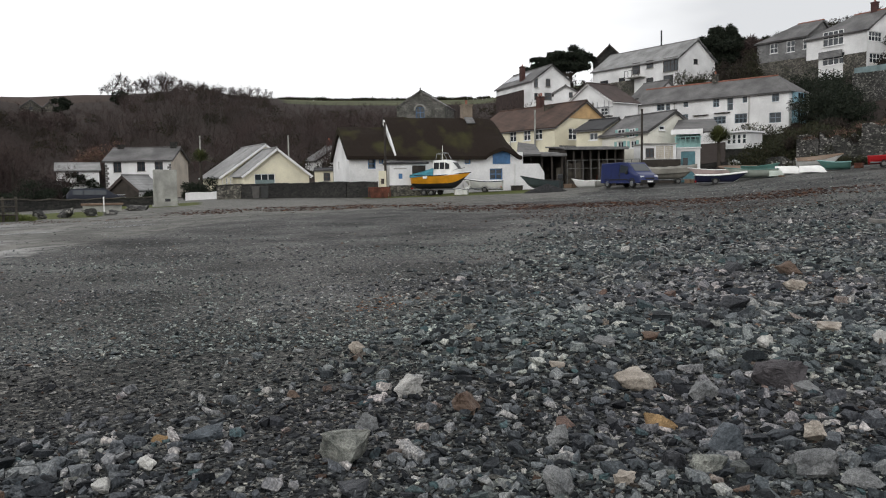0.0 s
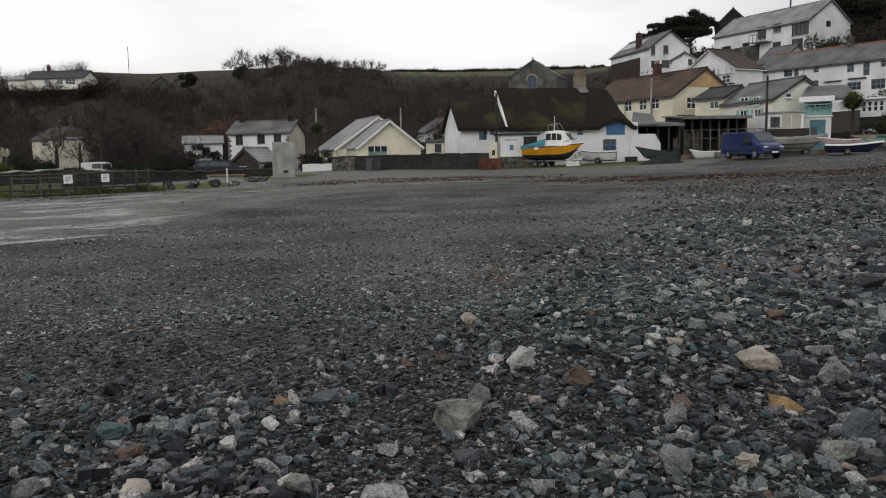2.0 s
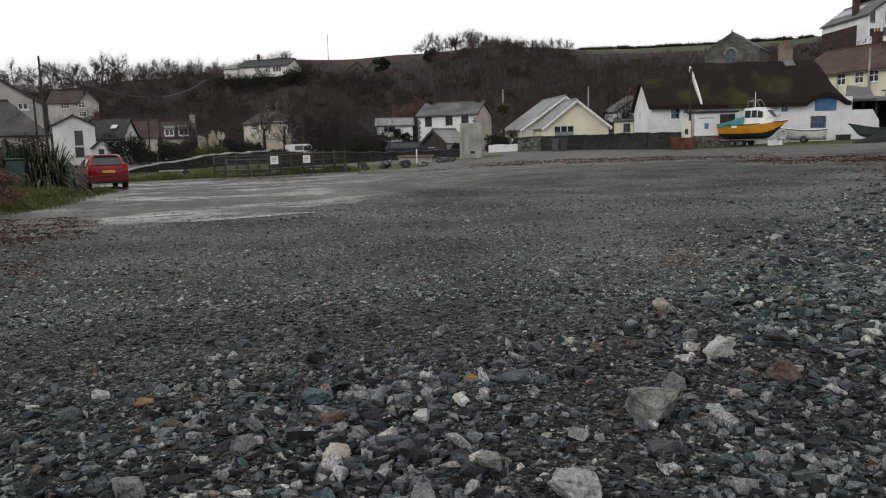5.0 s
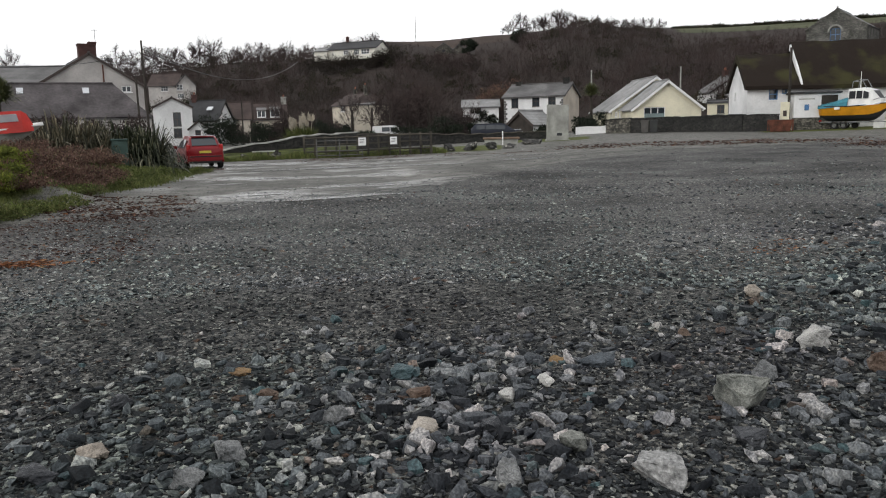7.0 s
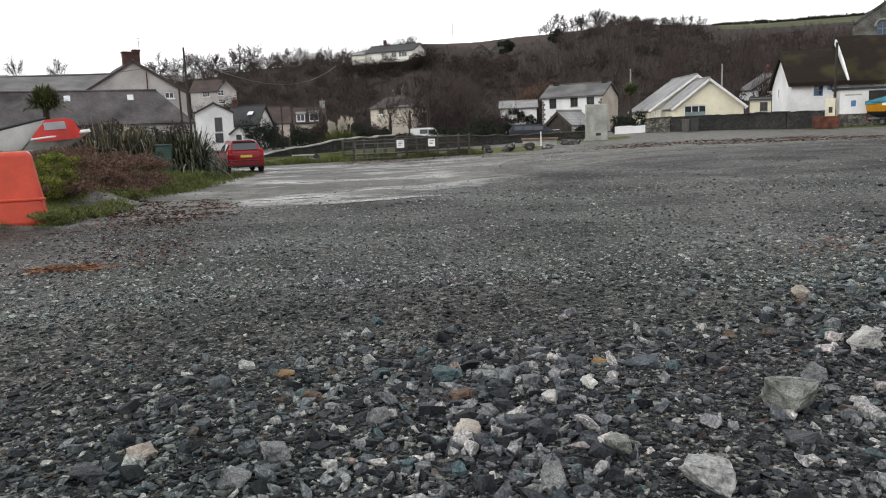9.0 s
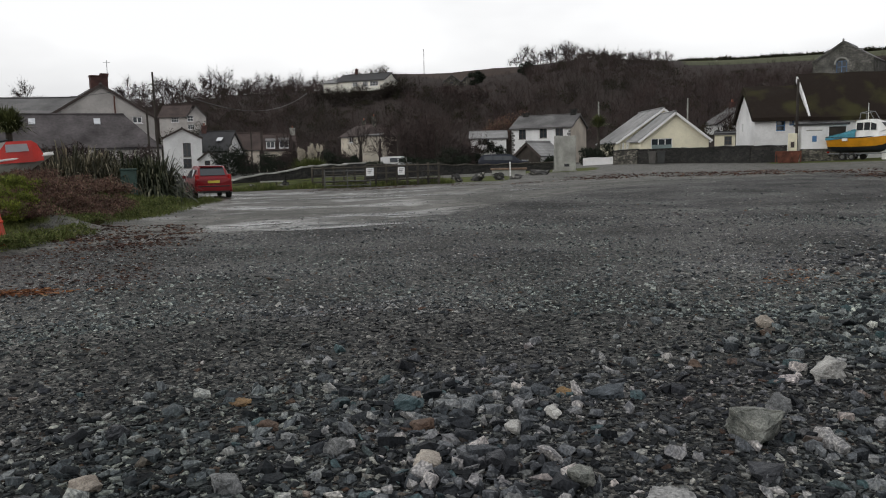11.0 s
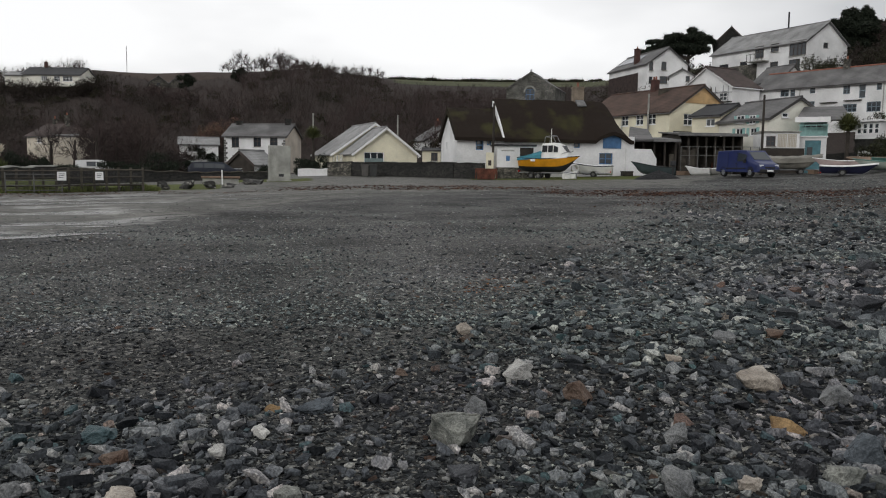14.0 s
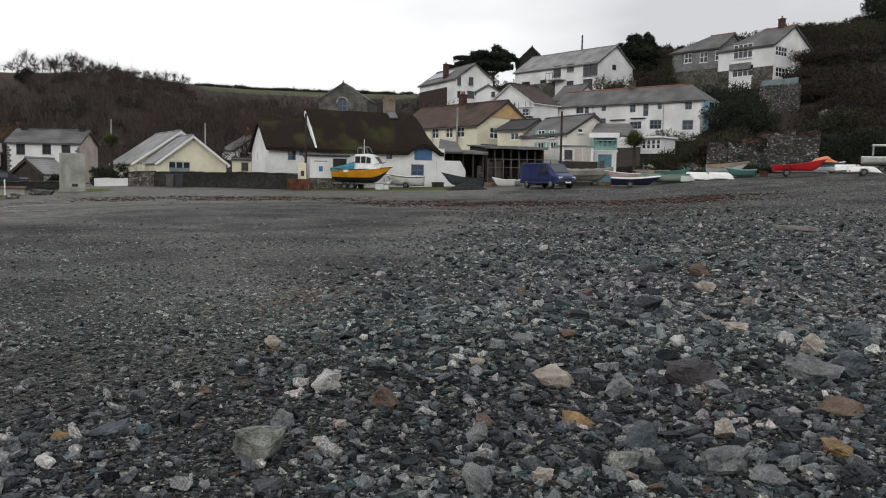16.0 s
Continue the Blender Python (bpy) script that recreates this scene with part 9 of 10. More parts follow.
stone(12.38, 4.64, 0.146, 0.086, 94, ROCK["quartz"], "white quartz beach stone", 222)
stone(22.68, 6.12, 0.12, 0.07, 131, ROCK["brown"], "rusty brown broken beach stone", 223)
stone(28.08, 5.14, 0.160, 0.121, 168, ROCK["grey"], "mid-grey banded beach stone", 224)
stone(47.17, 4.32, 0.150, 0.075, 25, ROCK["pale"], "pale buff beach stone with a rough face", 225)
stone(59.91, 8.86, 0.331, 0.123, 62, ROCK["pale"], "pale buff beach stone with a rough face", 226)
stone(58.68, 6.49, 0.292, 0.091, 99, ROCK["grey"], "mid-grey banded beach stone", 227)
stone(13.50, 5.16, 0.10, 0.06, 136, ROCK["ochre"], "rusty brown broken beach stone", 228)
stone(16.55, 5.16, 0.274, 0.117, 173, ROCK["blue"], "blue-grey slate beach stone", 229)
stone(48.39, 8.05, 0.209, 0.102, 30, ROCK["brown"], "rusty brown broken beach stone", 230)
stone(45.27, 7.65, 0.276, 0.097, 67, ROCK["grey"], "mid-grey banded beach stone", 231)
stone(52.15, 8.66, 0.274, 0.132, 104, ROCK["dark"], "dark wet beach stone", 232)
stone(21.01, 3.44, 0.256, 0.15, 141, ROCK["granite"], "pale grey speckled beach stone with a rough face", 233)
stone(2.10, 4.84, 0.202, 0.101, 178, ROCK["teal"], "smooth blue-green beach stone", 234)
stone(3.19, 3.84, 0.182, 0.078, 72, ROCK["pale"], "pale buff beach stone with a rough face", 236)
stone(-11.35, 3.76, 0.207, 0.101, 109, ROCK["grey"], "mid-grey banded beach stone", 237)
stone(-14.53, 3.51, 0.142, 0.108, 146, ROCK["grey"], "mid-grey banded beach stone", 238)
stone(-3.48, 4.06, 0.130, 0.104, 3, ROCK["grey"], "mid-grey banded beach stone", 239)
stone(9.45, 3.25, 0.158, 0.127, 77, ROCK["grey"], "mid-grey banded beach stone", 241)
stone(8.32, 3.86, 0.195, 0.083, 114, ROCK["dark"], "dark wet beach stone", 242)
stone(3.06, 4.38, 0.152, 0.087, 151, ROCK["brown"], "rusty brown broken beach stone", 243)
stone(-8.27, 4.60, 0.124, 0.073, 8, ROCK["brown"], "rusty brown broken beach stone", 244)
stone(-18.30, 4.85, 0.166, 0.114, 45, ROCK["dark"], "dark wet beach stone", 245)
stone(14.53, 3.65, 0.175, 0.111, 82, ROCK["green"], "grey-green veined beach rock", 246)
stone(-20.55, 4.09, 0.192, 0.082, 119, ROCK["pale"], "pale buff beach stone with a rough face", 247)
stone(-24.35, 3.95, 0.186, 0.095, 156, ROCK["dark"], "dark wet beach stone", 248)
stone(-10.10, 5.17, 0.138, 0.067, 13, ROCK["ochre"], "flat ochre-stained beach stone", 249)
stone(27.10, 7.72, 0.201, 0.118, 87, ROCK["pale"], "pale buff beach stone with a rough face", 251)
stone(66.56, 6.19, 0.279, 0.143, 92, ROCK["brown"], "rusty brown broken beach stone", 256)
stone(64.75, 7.09, 0.419, 0.202, 129, ROCK["grey"], "mid-grey banded beach stone", 257)
stone(66.88, 7.26, 0.377, 0.221, 166, ROCK["blue"], "blue-grey slate beach stone", 258)
stone(66.36, 5.24, 0.239, 0.122, 23, ROCK["ochre"], "flat ochre-stained beach stone", 259)
stone(62.32, 4.60, 0.213, 0.097, 97, ROCK["grey"], "mid-grey banded beach stone", 261)
stone(67.01, 8.98, 0.297, 0.170, 171, ROCK["blue"], "blue-grey slate beach stone", 263)
stone(64.46, 8.06, 0.290, 0.164, 28, ROCK["pale"], "pale buff beach stone with a rough face", 264)
stone(62.89, 8.36, 0.217, 0.138, 65, ROCK["quartz"], "white quartz beach stone", 265)
stone(67.85, 4.82, 0.215, 0.158, 139, ROCK["dark"], "dark wet beach stone", 267)
stone(63.25, 5.01, 0.223, 0.131, 176, ROCK["blue"], "blue-grey slate beach stone", 268)
p = polar(63.0, 21.9)
board = thing("driftwood_board", pose(p.x, p.y, p.z + 0.03, 2, 3, -40), "grey weathered driftwood board on the shingle", "board")
part("plank", boxed(-0.55, -0.11, 0.0, 0.55, 0.11, 0.09, 0.015), M["grey_wood"], board)
part("batten", boxed(0.25, -0.13, 0.09, 0.34, 0.13, 0.125, 0.008), M["grey_wood"], board)


def loose_cobbles():
    """Cobbles of the nearer bank, each by itself."""
    rng = np.random.default_rng(31)
    shapes = []
    for i in range(10):
        v, f = ico(2, 400 + i, 0.25)
        shapes.append(mesh_np("cobble", v, f, M["stones"]))
    n = 0
    while n < 230:
        az, r = rng.uniform(-24, 66), rng.uniform(3.6, 9.5)
        x, y = r * math.sin(radians(az)), r * math.cos(radians(az))
        if rng.uniform() > cobble_share(x, y):
            continue
        s = rng.uniform(0.04, 0.085)
        ob = new("cobble", shapes[n % 10])
        ob.matrix_basis = pose(x, y, gz(x, y) + s * 0.3, rng.normal(0, 12), rng.normal(0, 12), rng.uniform(0, 360)) @ Matrix.Diagonal((s * 1.2, s * 0.9, s * 0.7, 1))
        tagged(ob, "angular grey beach cobble", "stone", "cobbles on the beach")
        n += 1


loose_cobbles()


# ---------- weed and water on the beach ----------
M["weed"] = stone_mat("dried_seaweed", [(0.0, (0.026, 0.012, 0.01)), (0.6, (0.058, 0.028, 0.021)), (0.9, (0.11, 0.054, 0.035)), (1.0, (0.24, 0.11, 0.05))], 0.7, grain=20)
M["orange_weed"] = stone_mat("orange_dried_weed", [(0.0, (0.09, 0.035, 0.018)), (0.8, (0.26, 0.11, 0.05)), (1.0, (0.45, 0.3, 0.16))], 0.7, grain=20)


def weed(label, az0, az1, r0, r1, n, clumps, length, seed, material="weed", squash=1.0):
    rng = np.random.default_rng(seed)
    ca, cr = rng.uniform(az0, az1, clumps), rng.uniform(r0, r1, clumps)
    w = rng.integers(0, clumps, n)
    sx = rng.normal(0, 1, n) * (r0 * 0.012 + 0.12)
    sy = rng.normal(0, 1, n) * (r0 * 0.012 + 0.1) * squash
    a = np.radians(ca[w])
    x, y = cr[w] * np.sin(a) + sx, cr[w] * np.cos(a) + sy
    z = ground_z(x, y)
    base = np.stack([x, y, z + 0.015 + 0.01 * rng.uniform(0, 1, n)], -1)
    d = rng.uniform(0, 2 * np.pi, n)
    L = length * rng.uniform(0.4, 1.2, n)
    tip = base + np.stack([np.cos(d) * L, np.sin(d) * L, rng.uniform(0.0, 0.3, n) * L], -1)
    v, f = blades(base, tip, L * 0.28, rng)
    tagged(new("seaweed", mesh_np("seaweed", v, f, M[material])), label, "seaweed", kind="stuff")


weed("strandline of dried brown seaweed", 33, 62, 36, 41, 5200, 130, 0.16, 1)
weed("strandline of dried brown seaweed", 14, 34, 42, 47, 2400, 70, 0.16, 2)
weed("scattered brown seaweed", 38, 60, 28, 36, 1500, 60, 0.12, 3)
weed("drift of brown seaweed beside the bank", -22, -13, 16, 22, 2300, 60, 0.1, 4, squash=0.7)
weed("drift of brown seaweed beside the bank", -24, -15, 10.5, 17, 1700, 70, 0.07, 5, squash=0.8)
weed("small heap of orange dried weed", -24.4, -22.6, 10.8, 11.3, 420, 5, 0.09, 6, "orange_weed", 0.5)
weed("small patch of orange dried weed", 28.5, 30, 9.6, 11, 160, 8, 0.05, 7, "orange_weed")
weed("strandline of dried brown seaweed", -6, 14, 40, 45, 1300, 40, 0.11, 8, squash=0.6)


def puddle(az, r, wide, deep, seed):
    rng = random.Random(seed)
    c = polar(az, r)
    bm = bmesh.new()
    ph = [rng.uniform(0, 6.28) for _ in range(4)]
    n = 40
    ax, ay = Vector((math.cos(radians(az)), -math.sin(radians(az)), 0)), Vector((math.sin(radians(az)), math.cos(radians(az)), 0))
    vs = []
    for i in range(n):
        t = 2 * math.pi * i / n
        k = 1 + 0.28 * math.sin(2 * t + ph[0]) + 0.2 * math.sin(3 * t + ph[1]) + 0.14 * math.sin(5 * t + ph[2]) + 0.08 * math.sin(9 * t + ph[3])
        p = c + ax * math.cos(t) * wide / 2 * k + ay * math.sin(t) * deep / 2 * k
        vs.append((p, gz(p.x, p.y)))
    hub = bm.verts.new((c.x, c.y, gz(c.x, c.y) + 0.012))
    top = [bm.verts.new((p.x, p.y, z + 0.01)) for p, z in vs]
    mid = [bm.verts.new((p.x * 0.5 + c.x * 0.5, p.y * 0.5 + c.y * 0.5, gz(p.x * 0.5 + c.x * 0.5, p.y * 0.5 + c.y * 0.5) + 0.012)) for p, z in vs]
    for i in range(n):
        k = (i + 1) % n
        bm.faces.new((top[i], top[k], mid[k], mid[i])), bm.faces.new((mid[i], mid[k], hub))
    tagged(part("puddle", bm, M["water"], smooth=True), "shallow rainwater puddle reflecting the sky", "water", kind="structure")


M["water"] = bpy.data.materials.new("puddle_water")
M["water"].use_nodes = True
wb = M["water"].node_tree.nodes["Principled BSDF"]
wb.inputs["Base Color"].default_value = (0.03, 0.03, 0.028, 1)
wb.inputs["Roughness"].default_value = 0.2
for i, (a, r, w, d) in enumerate([(-2.39, 18.75, 3.6, 0.7), (-7.91, 20.85, 1.4, 0.4), (-1.55, 21.99, 2.6, 0.5), (-7.84, 27.62, 2.4, 0.7), (-3.88, 33.58, 5.5, 1.4), (-7.00, 39.20, 3.6, 1.6), (3.39, 33.12, 4, 1.0), (11.92, 34.57, 3, 1.2), (11.37, 38.52, 3.5, 1.2), (2.46, 38.39, 3, 0.9), (1.69, 21.53, 1.0, 0.3)]):
    puddle(a, r, w, d, 70 + i)


def gravel_heap():
    p = polar(40.70, 59.42)
    rows, n = [], 28
    bm = bmesh.new()
    for j in range(8):
        f = j / 7
        rows.append([bm.verts.new((math.cos(2 * math.pi * i / n) * 2.1 * (1 - f) * (1 + 0.12 * noise.noise(Vector((i * 0.4, j, 3)))), math.sin(2 * math.pi * i / n) * 1.3 * (1 - f), 0.72 * f ** 0.85 - 0.1)) for i in range(n)])
    for a, b in zip(rows, rows[1:-1]):
        for i in range(n):
            bm.faces.new((a[i], a[(i + 1) % n], b[(i + 1) % n], b[i]))
    tip = bm.verts.new((0, 0, 0.64))
    for i in range(n):
        bm.faces.new((rows[-2][i], rows[-2][(i + 1) % n], tip))
    bmesh.ops.delete(bm, geom=rows[-1], context="VERTS")
    ob = part("gravel_heap", bm, mat("dark_sharp_gravel", (0.04, 0.04, 0.042), 0.9, 0.5, 6, 40, 0.9, spec=0.1), smooth=True)
    ob.matrix_basis = pose(*p)
    tagged(ob, "heap of dark gravel on the upper beach", "heap")


gravel_heap()


# ---------- details of the houses ----------
def chim(ob, x, y, z0, z1, w=0.8, d=0.6, material="brick", pots=2):
    return chimney(ob, x, y, z0, z1, w, d, material, pots)


def quoins(ob, length, height):
    for x0, s in ((0, 1), (length, -1)):
        for i in range(int(height / 0.34)):
            w = 0.5 if i % 2 else 0.3
            a, b = sorted((x0 - s * 0.02, x0 + s * w))
            part("quoin", boxed(a, -0.03, i * 0.34 + 0.01, b, 0.02, i * 0.34 + 0.32, 0.012), M["quoin_grey"], ob)


M["panel_green"] = mat("grey_green_painted_panel", (0.2, 0.26, 0.26), 0.6, 0.2, 2, 20, 0.1)
M["quoin_grey"] = mat("dull_grey_painted_quoin", (0.16, 0.155, 0.15), 0.85, 0.3, 2, 20, 0.2)
quoins(quoined_house, 8.9, 4.5)
part("window_panel", boxed(1.2, 0.05, 0.66, 3.24, 0.1, 1.72, 0.01), M["panel_green"], bungalow, "pale grey-green boarded lower panel")
chim(quoined_house, 0.9, 3.6, 6.3, 7.1, 0.8, 0.6, "dark_stone", 0)
chim(quoined_house, 8.2, 3.6, 6.3, 7.4, 0.8, 0.6, "dark_stone", 0)
part("lower_hood", boxed(1.6, -1.0, 2.1, 7.4, 0.0, 2.25, 0.02), M["slate"], quoined_house, "slate lean-to hood over the ground floor")
chim(pub, 4.5, 0.6, 8.2, 9.75, 1.5, 0.9, "brick", 0)
chim(pub, 5.0, 0.6, 9.8, 9.95, 0.6, 0.7, "brick", 0)
bm = bmesh.new()
rod(bm, (5.3, 0.6, 9.6), (5.3, 0.6, 11.3), 0.03, n=5)
rod(bm, (5.0, 0.6, 11.1), (5.6, 0.6, 11.1), 0.02, n=4)
part("aerial", bm, M["metal"], pub)
part("stain_pipe", boxed(5.6, -0.1, 3.0, 5.7, 0.0, 8.0), M["rust"], pub, "rusty vent pipe")
for x in (8.0, 12.9):
    bm = bmesh.new()
    slab(bm, [(x, 2.2, 5.12), (x + 0.5, 2.2, 5.12), (x + 0.5, 2.75, 5.59), (x, 2.75, 5.59)], 0.08)
    part("skylight", bm, M["lamp"], slate_lean_to)
chim(long_terrace, 9.6, 2.9, 5.8, 6.9, 0.7, 0.5, "stone", 1)
for x in (5.6, 15.3):
    bm = bmesh.new()
    rod(bm, (x, -0.08, 0.0), (x, -0.08, 3.9), 0.05, n=6)
    part("drainpipe", bm, M["concrete"], long_terrace)
for z0, z1 in ((0.2, 1.7), (2.5, 3.7)):
    b = part("bay", boxed(19.95, 0.9, z0, 20.6, 3.4, z1, 0.03), M["blue_pale"], long_terrace, "pale blue painted bay window")
    for i in range(3):
        part("pane", boxed(20.59, 1.05 + 0.78 * i, z0 + 0.45, 20.615, 1.65 + 0.78 * i, z1 - 0.1), M["glass"], b)
part("slate_panel", boxed(19.95, 0.9, 1.7, 20.5, 3.4, 2.5, 0.02), M["slate_hung"], long_terrace)
for u0, u1, z in ((8.2, 10.2, 1.75), (11.0, 13.0, 1.85)):
    part("window_hood", boxed(u0, -0.3, z, u1, 0.0, z + 0.1, 0.02), M["dark_wood"], long_terrace)
# stone and render on the hilltop house
for x0, x1 in ((0.0, 1.9), (5.6, 8.8)):
    part("stone_facing", boxed(x0 - 0.02, -0.06, -2.9, x1, 0.0, 2.35, 0.01), M["stone"], hilltop_house, "rubble stone ground floor")
part("slate_apron", boxed(2.1, -0.35, 2.25, 5.4, 0.0, 3.15, 0.02), M["slate_hung"], hilltop_house, "slate-hung apron of the bay")
chim(hilltop_house, 6.9, 4.5, 7.4, 9.3, 0.8, 0.6, "brick", 1)
part("stone_facing", boxed(-0.02, -0.06, -2.9, 7.6, 0.0, 0.5, 0.01), M["stone"], slate_hung_wing, "rubble stone base")
bm = bmesh.new()
v = [bm.verts.new(p) for p in ((9.0, 4.0, -3), (9.0, 7.2, -3), (9.0, 7.2, 2.6), (9.0, 6.4, 3.4), (9.0, 4.0, 3.1))]
w = [bm.verts.new(x.co + Vector((0.4, 0, 0))) for x in v]
bm.faces.new(v), bm.faces.new(w[::-1])
for i in range(5):
    bm.faces.new((v[i], w[i], w[(i + 1) % 5], v[(i + 1) % 5]))
part("side_buttress", bm, M["white"], hilltop_house, "white rendered side buttress")
# hillside houses
part("brick_facing", boxed(-0.02, -0.06, -2.9, 10.5, 0.0, 2.3, 0.01), M["brick_dark"], solar_house, "dark brown brick lower storey")
chim(solar_house, 8.6, 0.7, 3.2, 6.2, 0.8, 0.7, "brick", 1)
for i in range(5):
    x = 1.0 + i * 1.5
    bm = bmesh.new()
    slab(bm, [(x, 1.0, 4.42), (x + 1.35, 1.0, 4.42), (x + 1.35, 2.6, 5.55), (x, 2.6, 5.55)], 0.06)
    part("solar_panel", bm, M["solar"], solar_house, "pale reflective solar panel")
part("stone_facing", boxed(-0.02, -0.07, -2.9, 9.3, 0.0, 1.7, 0.01), M["stone"], modern_house, "buff rubble stone lower storey")
part("balcony_deck", boxed(8.6, -1.6, 1.75, 11.6, 0.0, 1.9, 0.02), M["concrete"], modern_house)
for i in range(5):
    part("balustrade_post", boxed(8.6 + 0.73 * i, -1.6, 1.9, 8.66 + 0.73 * i, -1.54, 2.9), M["dark_metal"], modern_house)
part("balustrade_rail", boxed(8.6, -1.62, 2.9, 11.6, -1.52, 2.96), M["dark_metal"], modern_house)
bm = bmesh.new()
rod(bm, (11.0, 4.5, 6.6), (11.0, 4.5, 9.6), 0.13, n=8)
part("flue", bm, M["dark_metal"], modern_house)
chim(yellow_terrace, 7.2, 4.5, 7.9, 9.2, 0.8, 0.6, "brick", 2)
bm = bmesh.new()
rod(bm, (11.6, -0.3, 1.0), (11.6, -0.3, 7.2), 0.1, n=8)
part("flue", bm, M["concrete"], yellow_terrace)
bm = bmesh.new()
slab(bm, [(14.3, 0.6, 3.3), (15.9, 0.6, 2.7), (15.9, 4.2, 2.7), (14.3, 4.2, 3.3)], 0.12)
part("porch_roof", bm, M["dark_roof"], yellow_terrace)
for i in range(3):
    part("drainpipe", boxed(3.0 + i * 4.1, -0.09, 0.5, 3.08 + i * 4.1, -0.01, 5.2), M["concrete"], yellow_terrace)


def shutters(ob):
    """A pair of boarded shutters beside each window of a front."""
    for w in [c for c in ob.children if c.name.startswith("window")]:
        co = [v.co for v in w.data.vertices]
        x0, x1, z0, z1 = min(c.x for c in co), max(c.x for c in co), min(c.z for c in co), max(c.z for c in co)
        if max(c.y for c in co) > 0.4:
            continue
        for a in (x0 - 0.42, x1 + 0.04):
            part("shutter", boxed(a, -0.05, z0, a + 0.38, -0.005, z1, 0.01), M["teal"], ob, "green-grey boarded shutter")


shutters(shuttered_house)


def scaffold():
    """Poles, ledgers and boards round the gable."""
    ob = thing("scaffolding", scaffold_house.matrix_basis.copy(), "galvanised scaffolding round a white gable", "scaffolding")
    for i in range(5):
        for x in (-0.5, -1.4):
            bm = bmesh.new()
            rod(bm, (x, 0.2 + i * 1.9, -3.0), (x, 0.2 + i * 1.9, 5.4), 0.05, n=6)
            part("standard", bm, M["metal"], ob)
    for z in (-0.6, 1.4, 3.4, 4.6):
        for x in (-0.5, -1.4):
            bm = bmesh.new()
            rod(bm, (x, -0.4, z), (x, 8.4, z), 0.045, n=6)
            part("ledger", bm, M["metal"], ob)
    for z in (1.45, 3.45):
        part("deck_board", boxed(-1.45, -0.4, z, -0.45, 8.4, z + 0.06), M["wood"], ob)


scaffold()


def dormer(ob, x, y, z, w, h):
    d = part("dormer", boxed(x, y, z, x + w, y + 2.2, z + h, 0.01), M["white"], ob)
    part("dormer_window", boxed(x + 0.15, y - 0.03, z + 0.25, x + w - 0.15, y - 0.003, z + h - 0.15), M["glass"], d)
    part("mullion", boxed(x + w / 2 - 0.04, y - 0.05, z + 0.2, x + w / 2 + 0.04, y - 0.031, z + h - 0.12), M["frame_white"], d)
    bm = bmesh.new()
    slab(bm, [(x - 0.12, y - 0.2, z + h + 0.02), (x + w + 0.12, y - 0.2, z + h + 0.02), (x + w + 0.12, y + 2.4, z + h + 0.5), (x - 0.12, y + 2.4, z + h + 0.5)], 0.1)
    part("dormer_roof", bm, M["slate"], d)


dormer(dormer_house, 0.3, 0.1, 3.35, 1.5, 1.35)
dormer(dormer_house, 2.5, 0.1, 3.35, 1.6, 1.45)
chim(dormer_house, 4.9, 4.1, 4.6, 6.9, 0.9, 0.7, "concrete", 1)
chim(cream_house, 2.0, 3.5, 6.2, 7.5, 0.5, 0.5, "stone", 1)
chim(cream_house, 5.0, 3.5, 6.2, 8.0, 0.5, 0.5, "stone", 1)
chim(hill_bungalow, 3.8, 4.4, 3.8, 5.0, 0.7, 0.6, "brick", 1)
chim(gable_house, 1.0, 4.0, 6.6, 8.0, 0.7, 0.6, "brick", 2)
chim(gable_house, 3.4, 4.0, 6.6, 7.9, 0.7, 0.6, "brick", 1)
chim(slate_cottage, 0.4, 3.8, 6.2, 7.4, 0.7, 0.6, "brick", 1)
bm = bmesh.new()
slab(bm, [(3.0, 1.3, 5.15), (3.8, 1.3, 5.15), (3.8, 2.2, 5.65), (3.0, 2.2, 5.65)], 0.06)
part("skylight", bm, M["lamp"], slate_cottage)
bm = bmesh.new()
rod(bm, (3.73, 0.0, 11.7), (3.73, 0.0, 12.3), 0.05, n=6)
rod(bm, (3.56, 0.0, 12.12), (3.9, 0.0, 12.12), 0.045, n=6)
part("finial_cross", bm, M["stone"], chapel)
bm = bmesh.new()
for i in range(12):
    a0, a1 = math.pi * i / 12, math.pi * (i + 1) / 12
    rod(bm, (3.62 + math.cos(a0) * 0.85, -0.03, 8.9 + math.sin(a0) * 0.85), (3.62 + math.cos(a1) * 0.85, -0.03, 8.9 + math.sin(a1) * 0.85), 0.14, n=5)
part("window_arch", bm, M["concrete"], chapel, "pale stone arch over the window")

# ivy on the white cottage by the green
for i in range(7):
    v, f = leaf_cloud(np.random.default_rng(1600 + i), (0.6 + i * 0.75, -0.1, 1.4 + (i * 37 % 5) * 0.45), (0.9, 0.16, 0.9), 6, 700, 0.12)
    c = new("ivy", mesh_np("ivy", v, f, M["conifer"]))
    c.parent = ivy_house

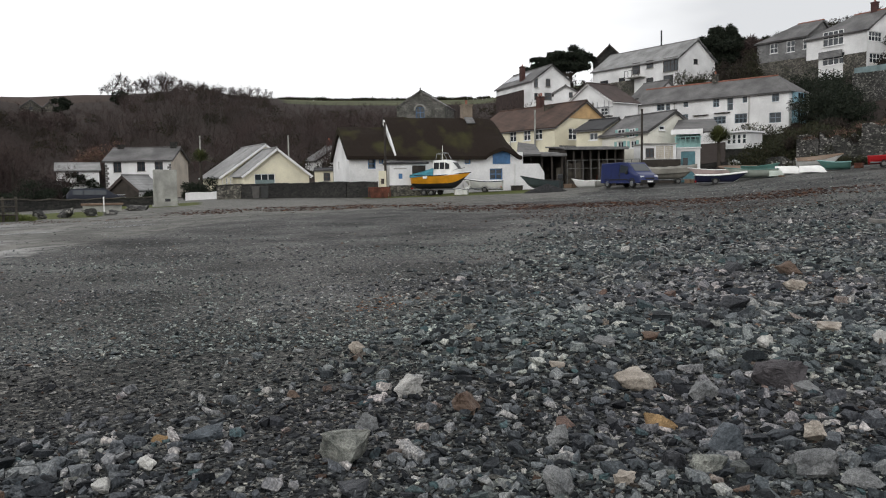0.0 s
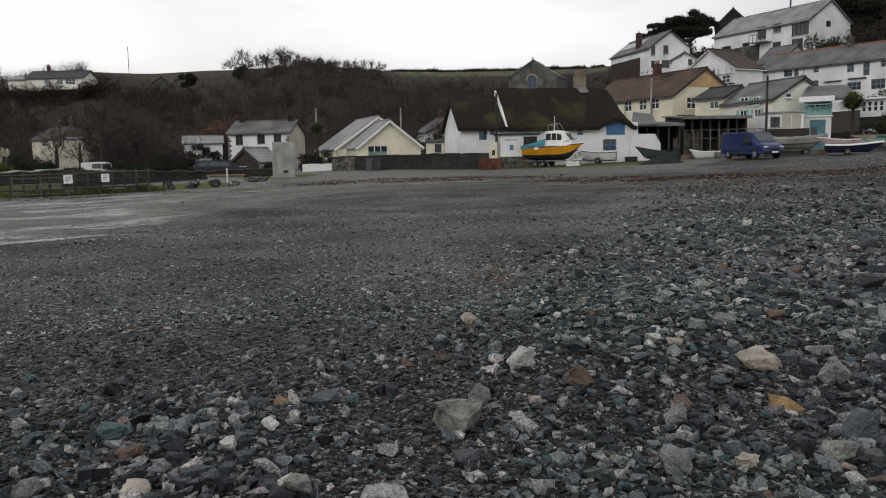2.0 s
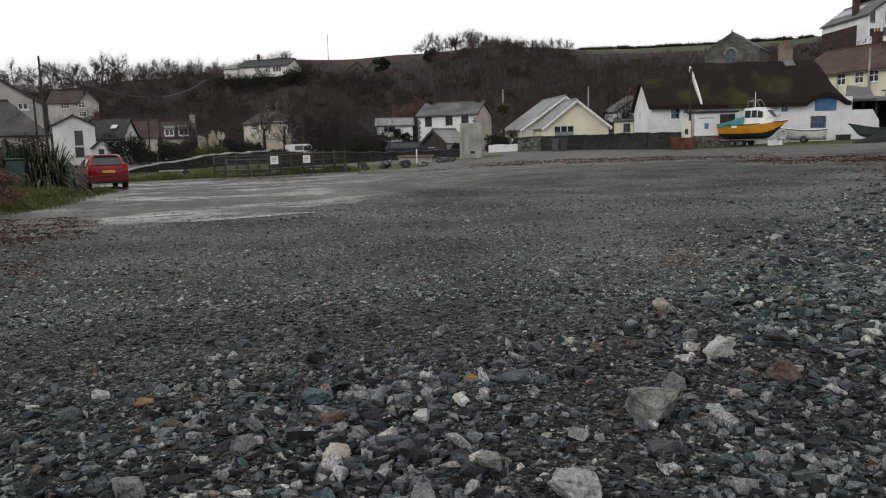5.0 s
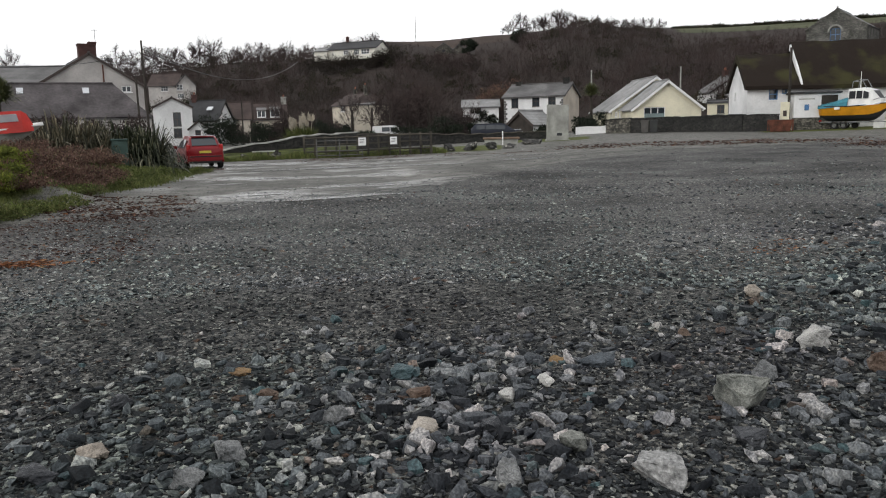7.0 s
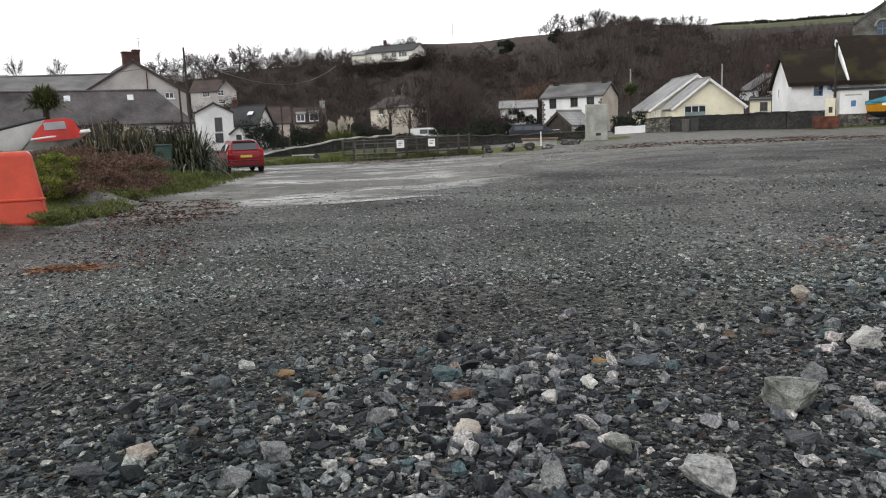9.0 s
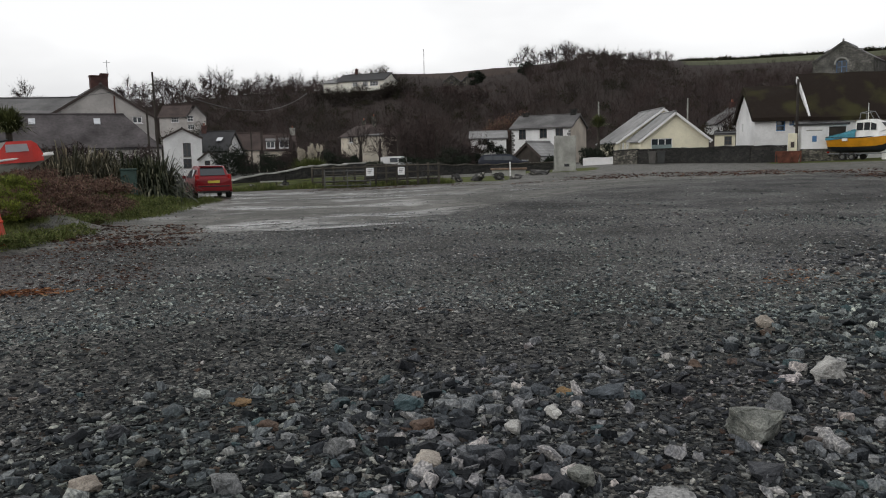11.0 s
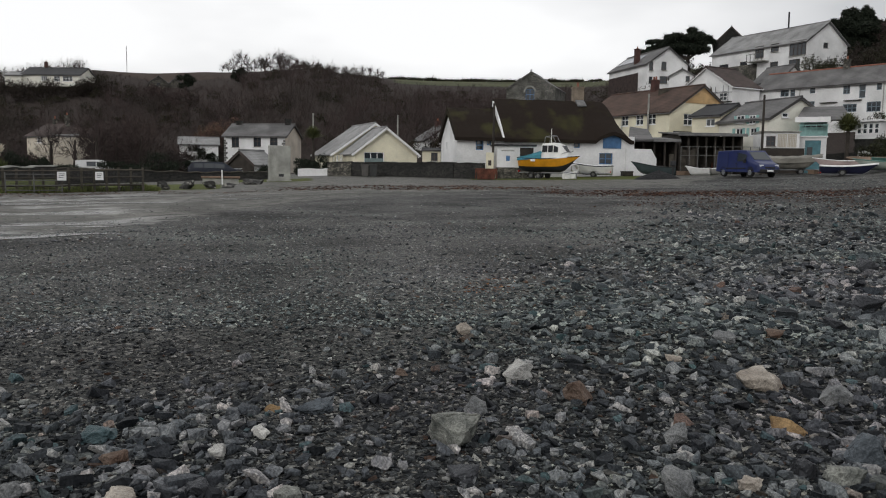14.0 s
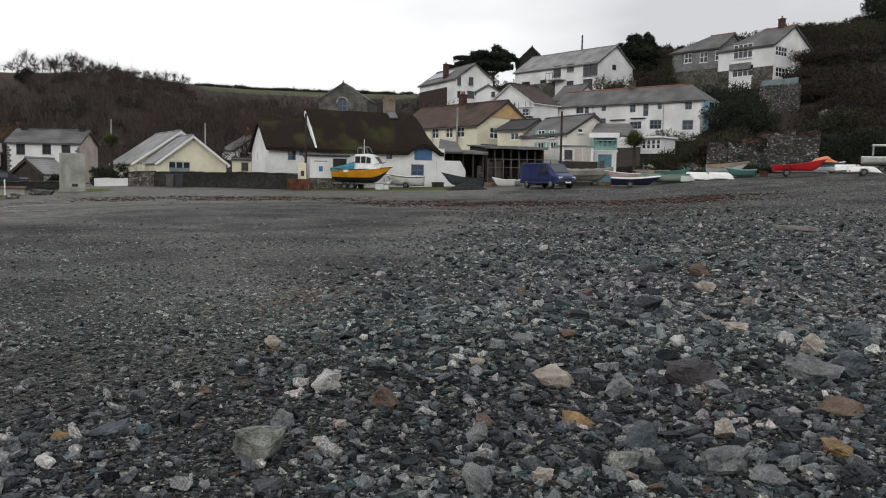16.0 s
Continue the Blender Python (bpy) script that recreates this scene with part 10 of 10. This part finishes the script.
# odds and ends in the boat yard
for i, (a, r, sx, sy, sz, mk, nm, lab) in enumerate([(34.34, 60.6, 0.5, 0.4, 0.42, "plastic_white", "fish_box", "white plastic fish box by the trailer"), (34.83, 60.8, 0.4, 0.4, 0.5, "plastic_white", "fish_box", "white plastic fish box by the trailer"), (38.53, 66.5, 1.2, 0.8, 0.4, "dark_wood", "pallet", "dark timber pallet stack by the cottage"),
        (42.31, 67, 0.9, 0.6, 0.35, "boat_tan", "pallet", "pale timber pallet on the shingle"), (42.82, 68.3, 1.0, 0.7, 0.6, "dark_wood", "lobster_pot", "stacked dark lobster pots by the railing"), (43.72, 68.4, 0.8, 0.7, 0.5, "dark_wood", "lobster_pot", "stacked dark lobster pots by the railing"),
        (50.46, 66, 0.7, 0.5, 0.3, "boat_tan", "fish_box", "pale fish box between the boats"), (55.39, 63, 0.6, 0.5, 0.3, "boat_green", "fish_box", "green fish box between the boats"), (56.29, 59.5, 0.3, 0.3, 0.12, "boat_tan", "plank", "short pale plank on the shingle"), (60.82, 62.5, 0.5, 0.4, 0.35, "rust", "fish_box", "rusty brown box on the upper beach")]):
    p = polar(a, r)
    ob = thing(nm, pose(p.x, p.y, p.z, 0, 0, i * 31), lab, nm.replace("_", " "))
    part("base", boxed(-sx / 2, -sy / 2, 0, sx / 2, sy / 2, sz * 0.8, 0.03), M[mk], ob)
    part("rim", boxed(-sx / 2 - 0.03, -sy / 2 - 0.03, sz * 0.8, sx / 2 + 0.03, sy / 2 + 0.03, sz, 0.02), M[mk], ob)
rb = thing("rudder_wheel", pose(*polar(34.92, 62.2)), "white rubber dinghy wheel leaning by the boat", "wheel")
bm = bmesh.new()
for i in range(16):
    a0, a1 = 2 * math.pi * i / 16, 2 * math.pi * (i + 1) / 16
    rod(bm, (math.cos(a0) * 0.3, 0, 0.75 + math.sin(a0) * 0.3), (math.cos(a1) * 0.3, 0, 0.75 + math.sin(a1) * 0.3), 0.07, n=6)
rod(bm, (0, 0.05, 0), (0, 0.05, 0.6), 0.05, n=6)
part("ring", bm, M["plastic_white"], rb)
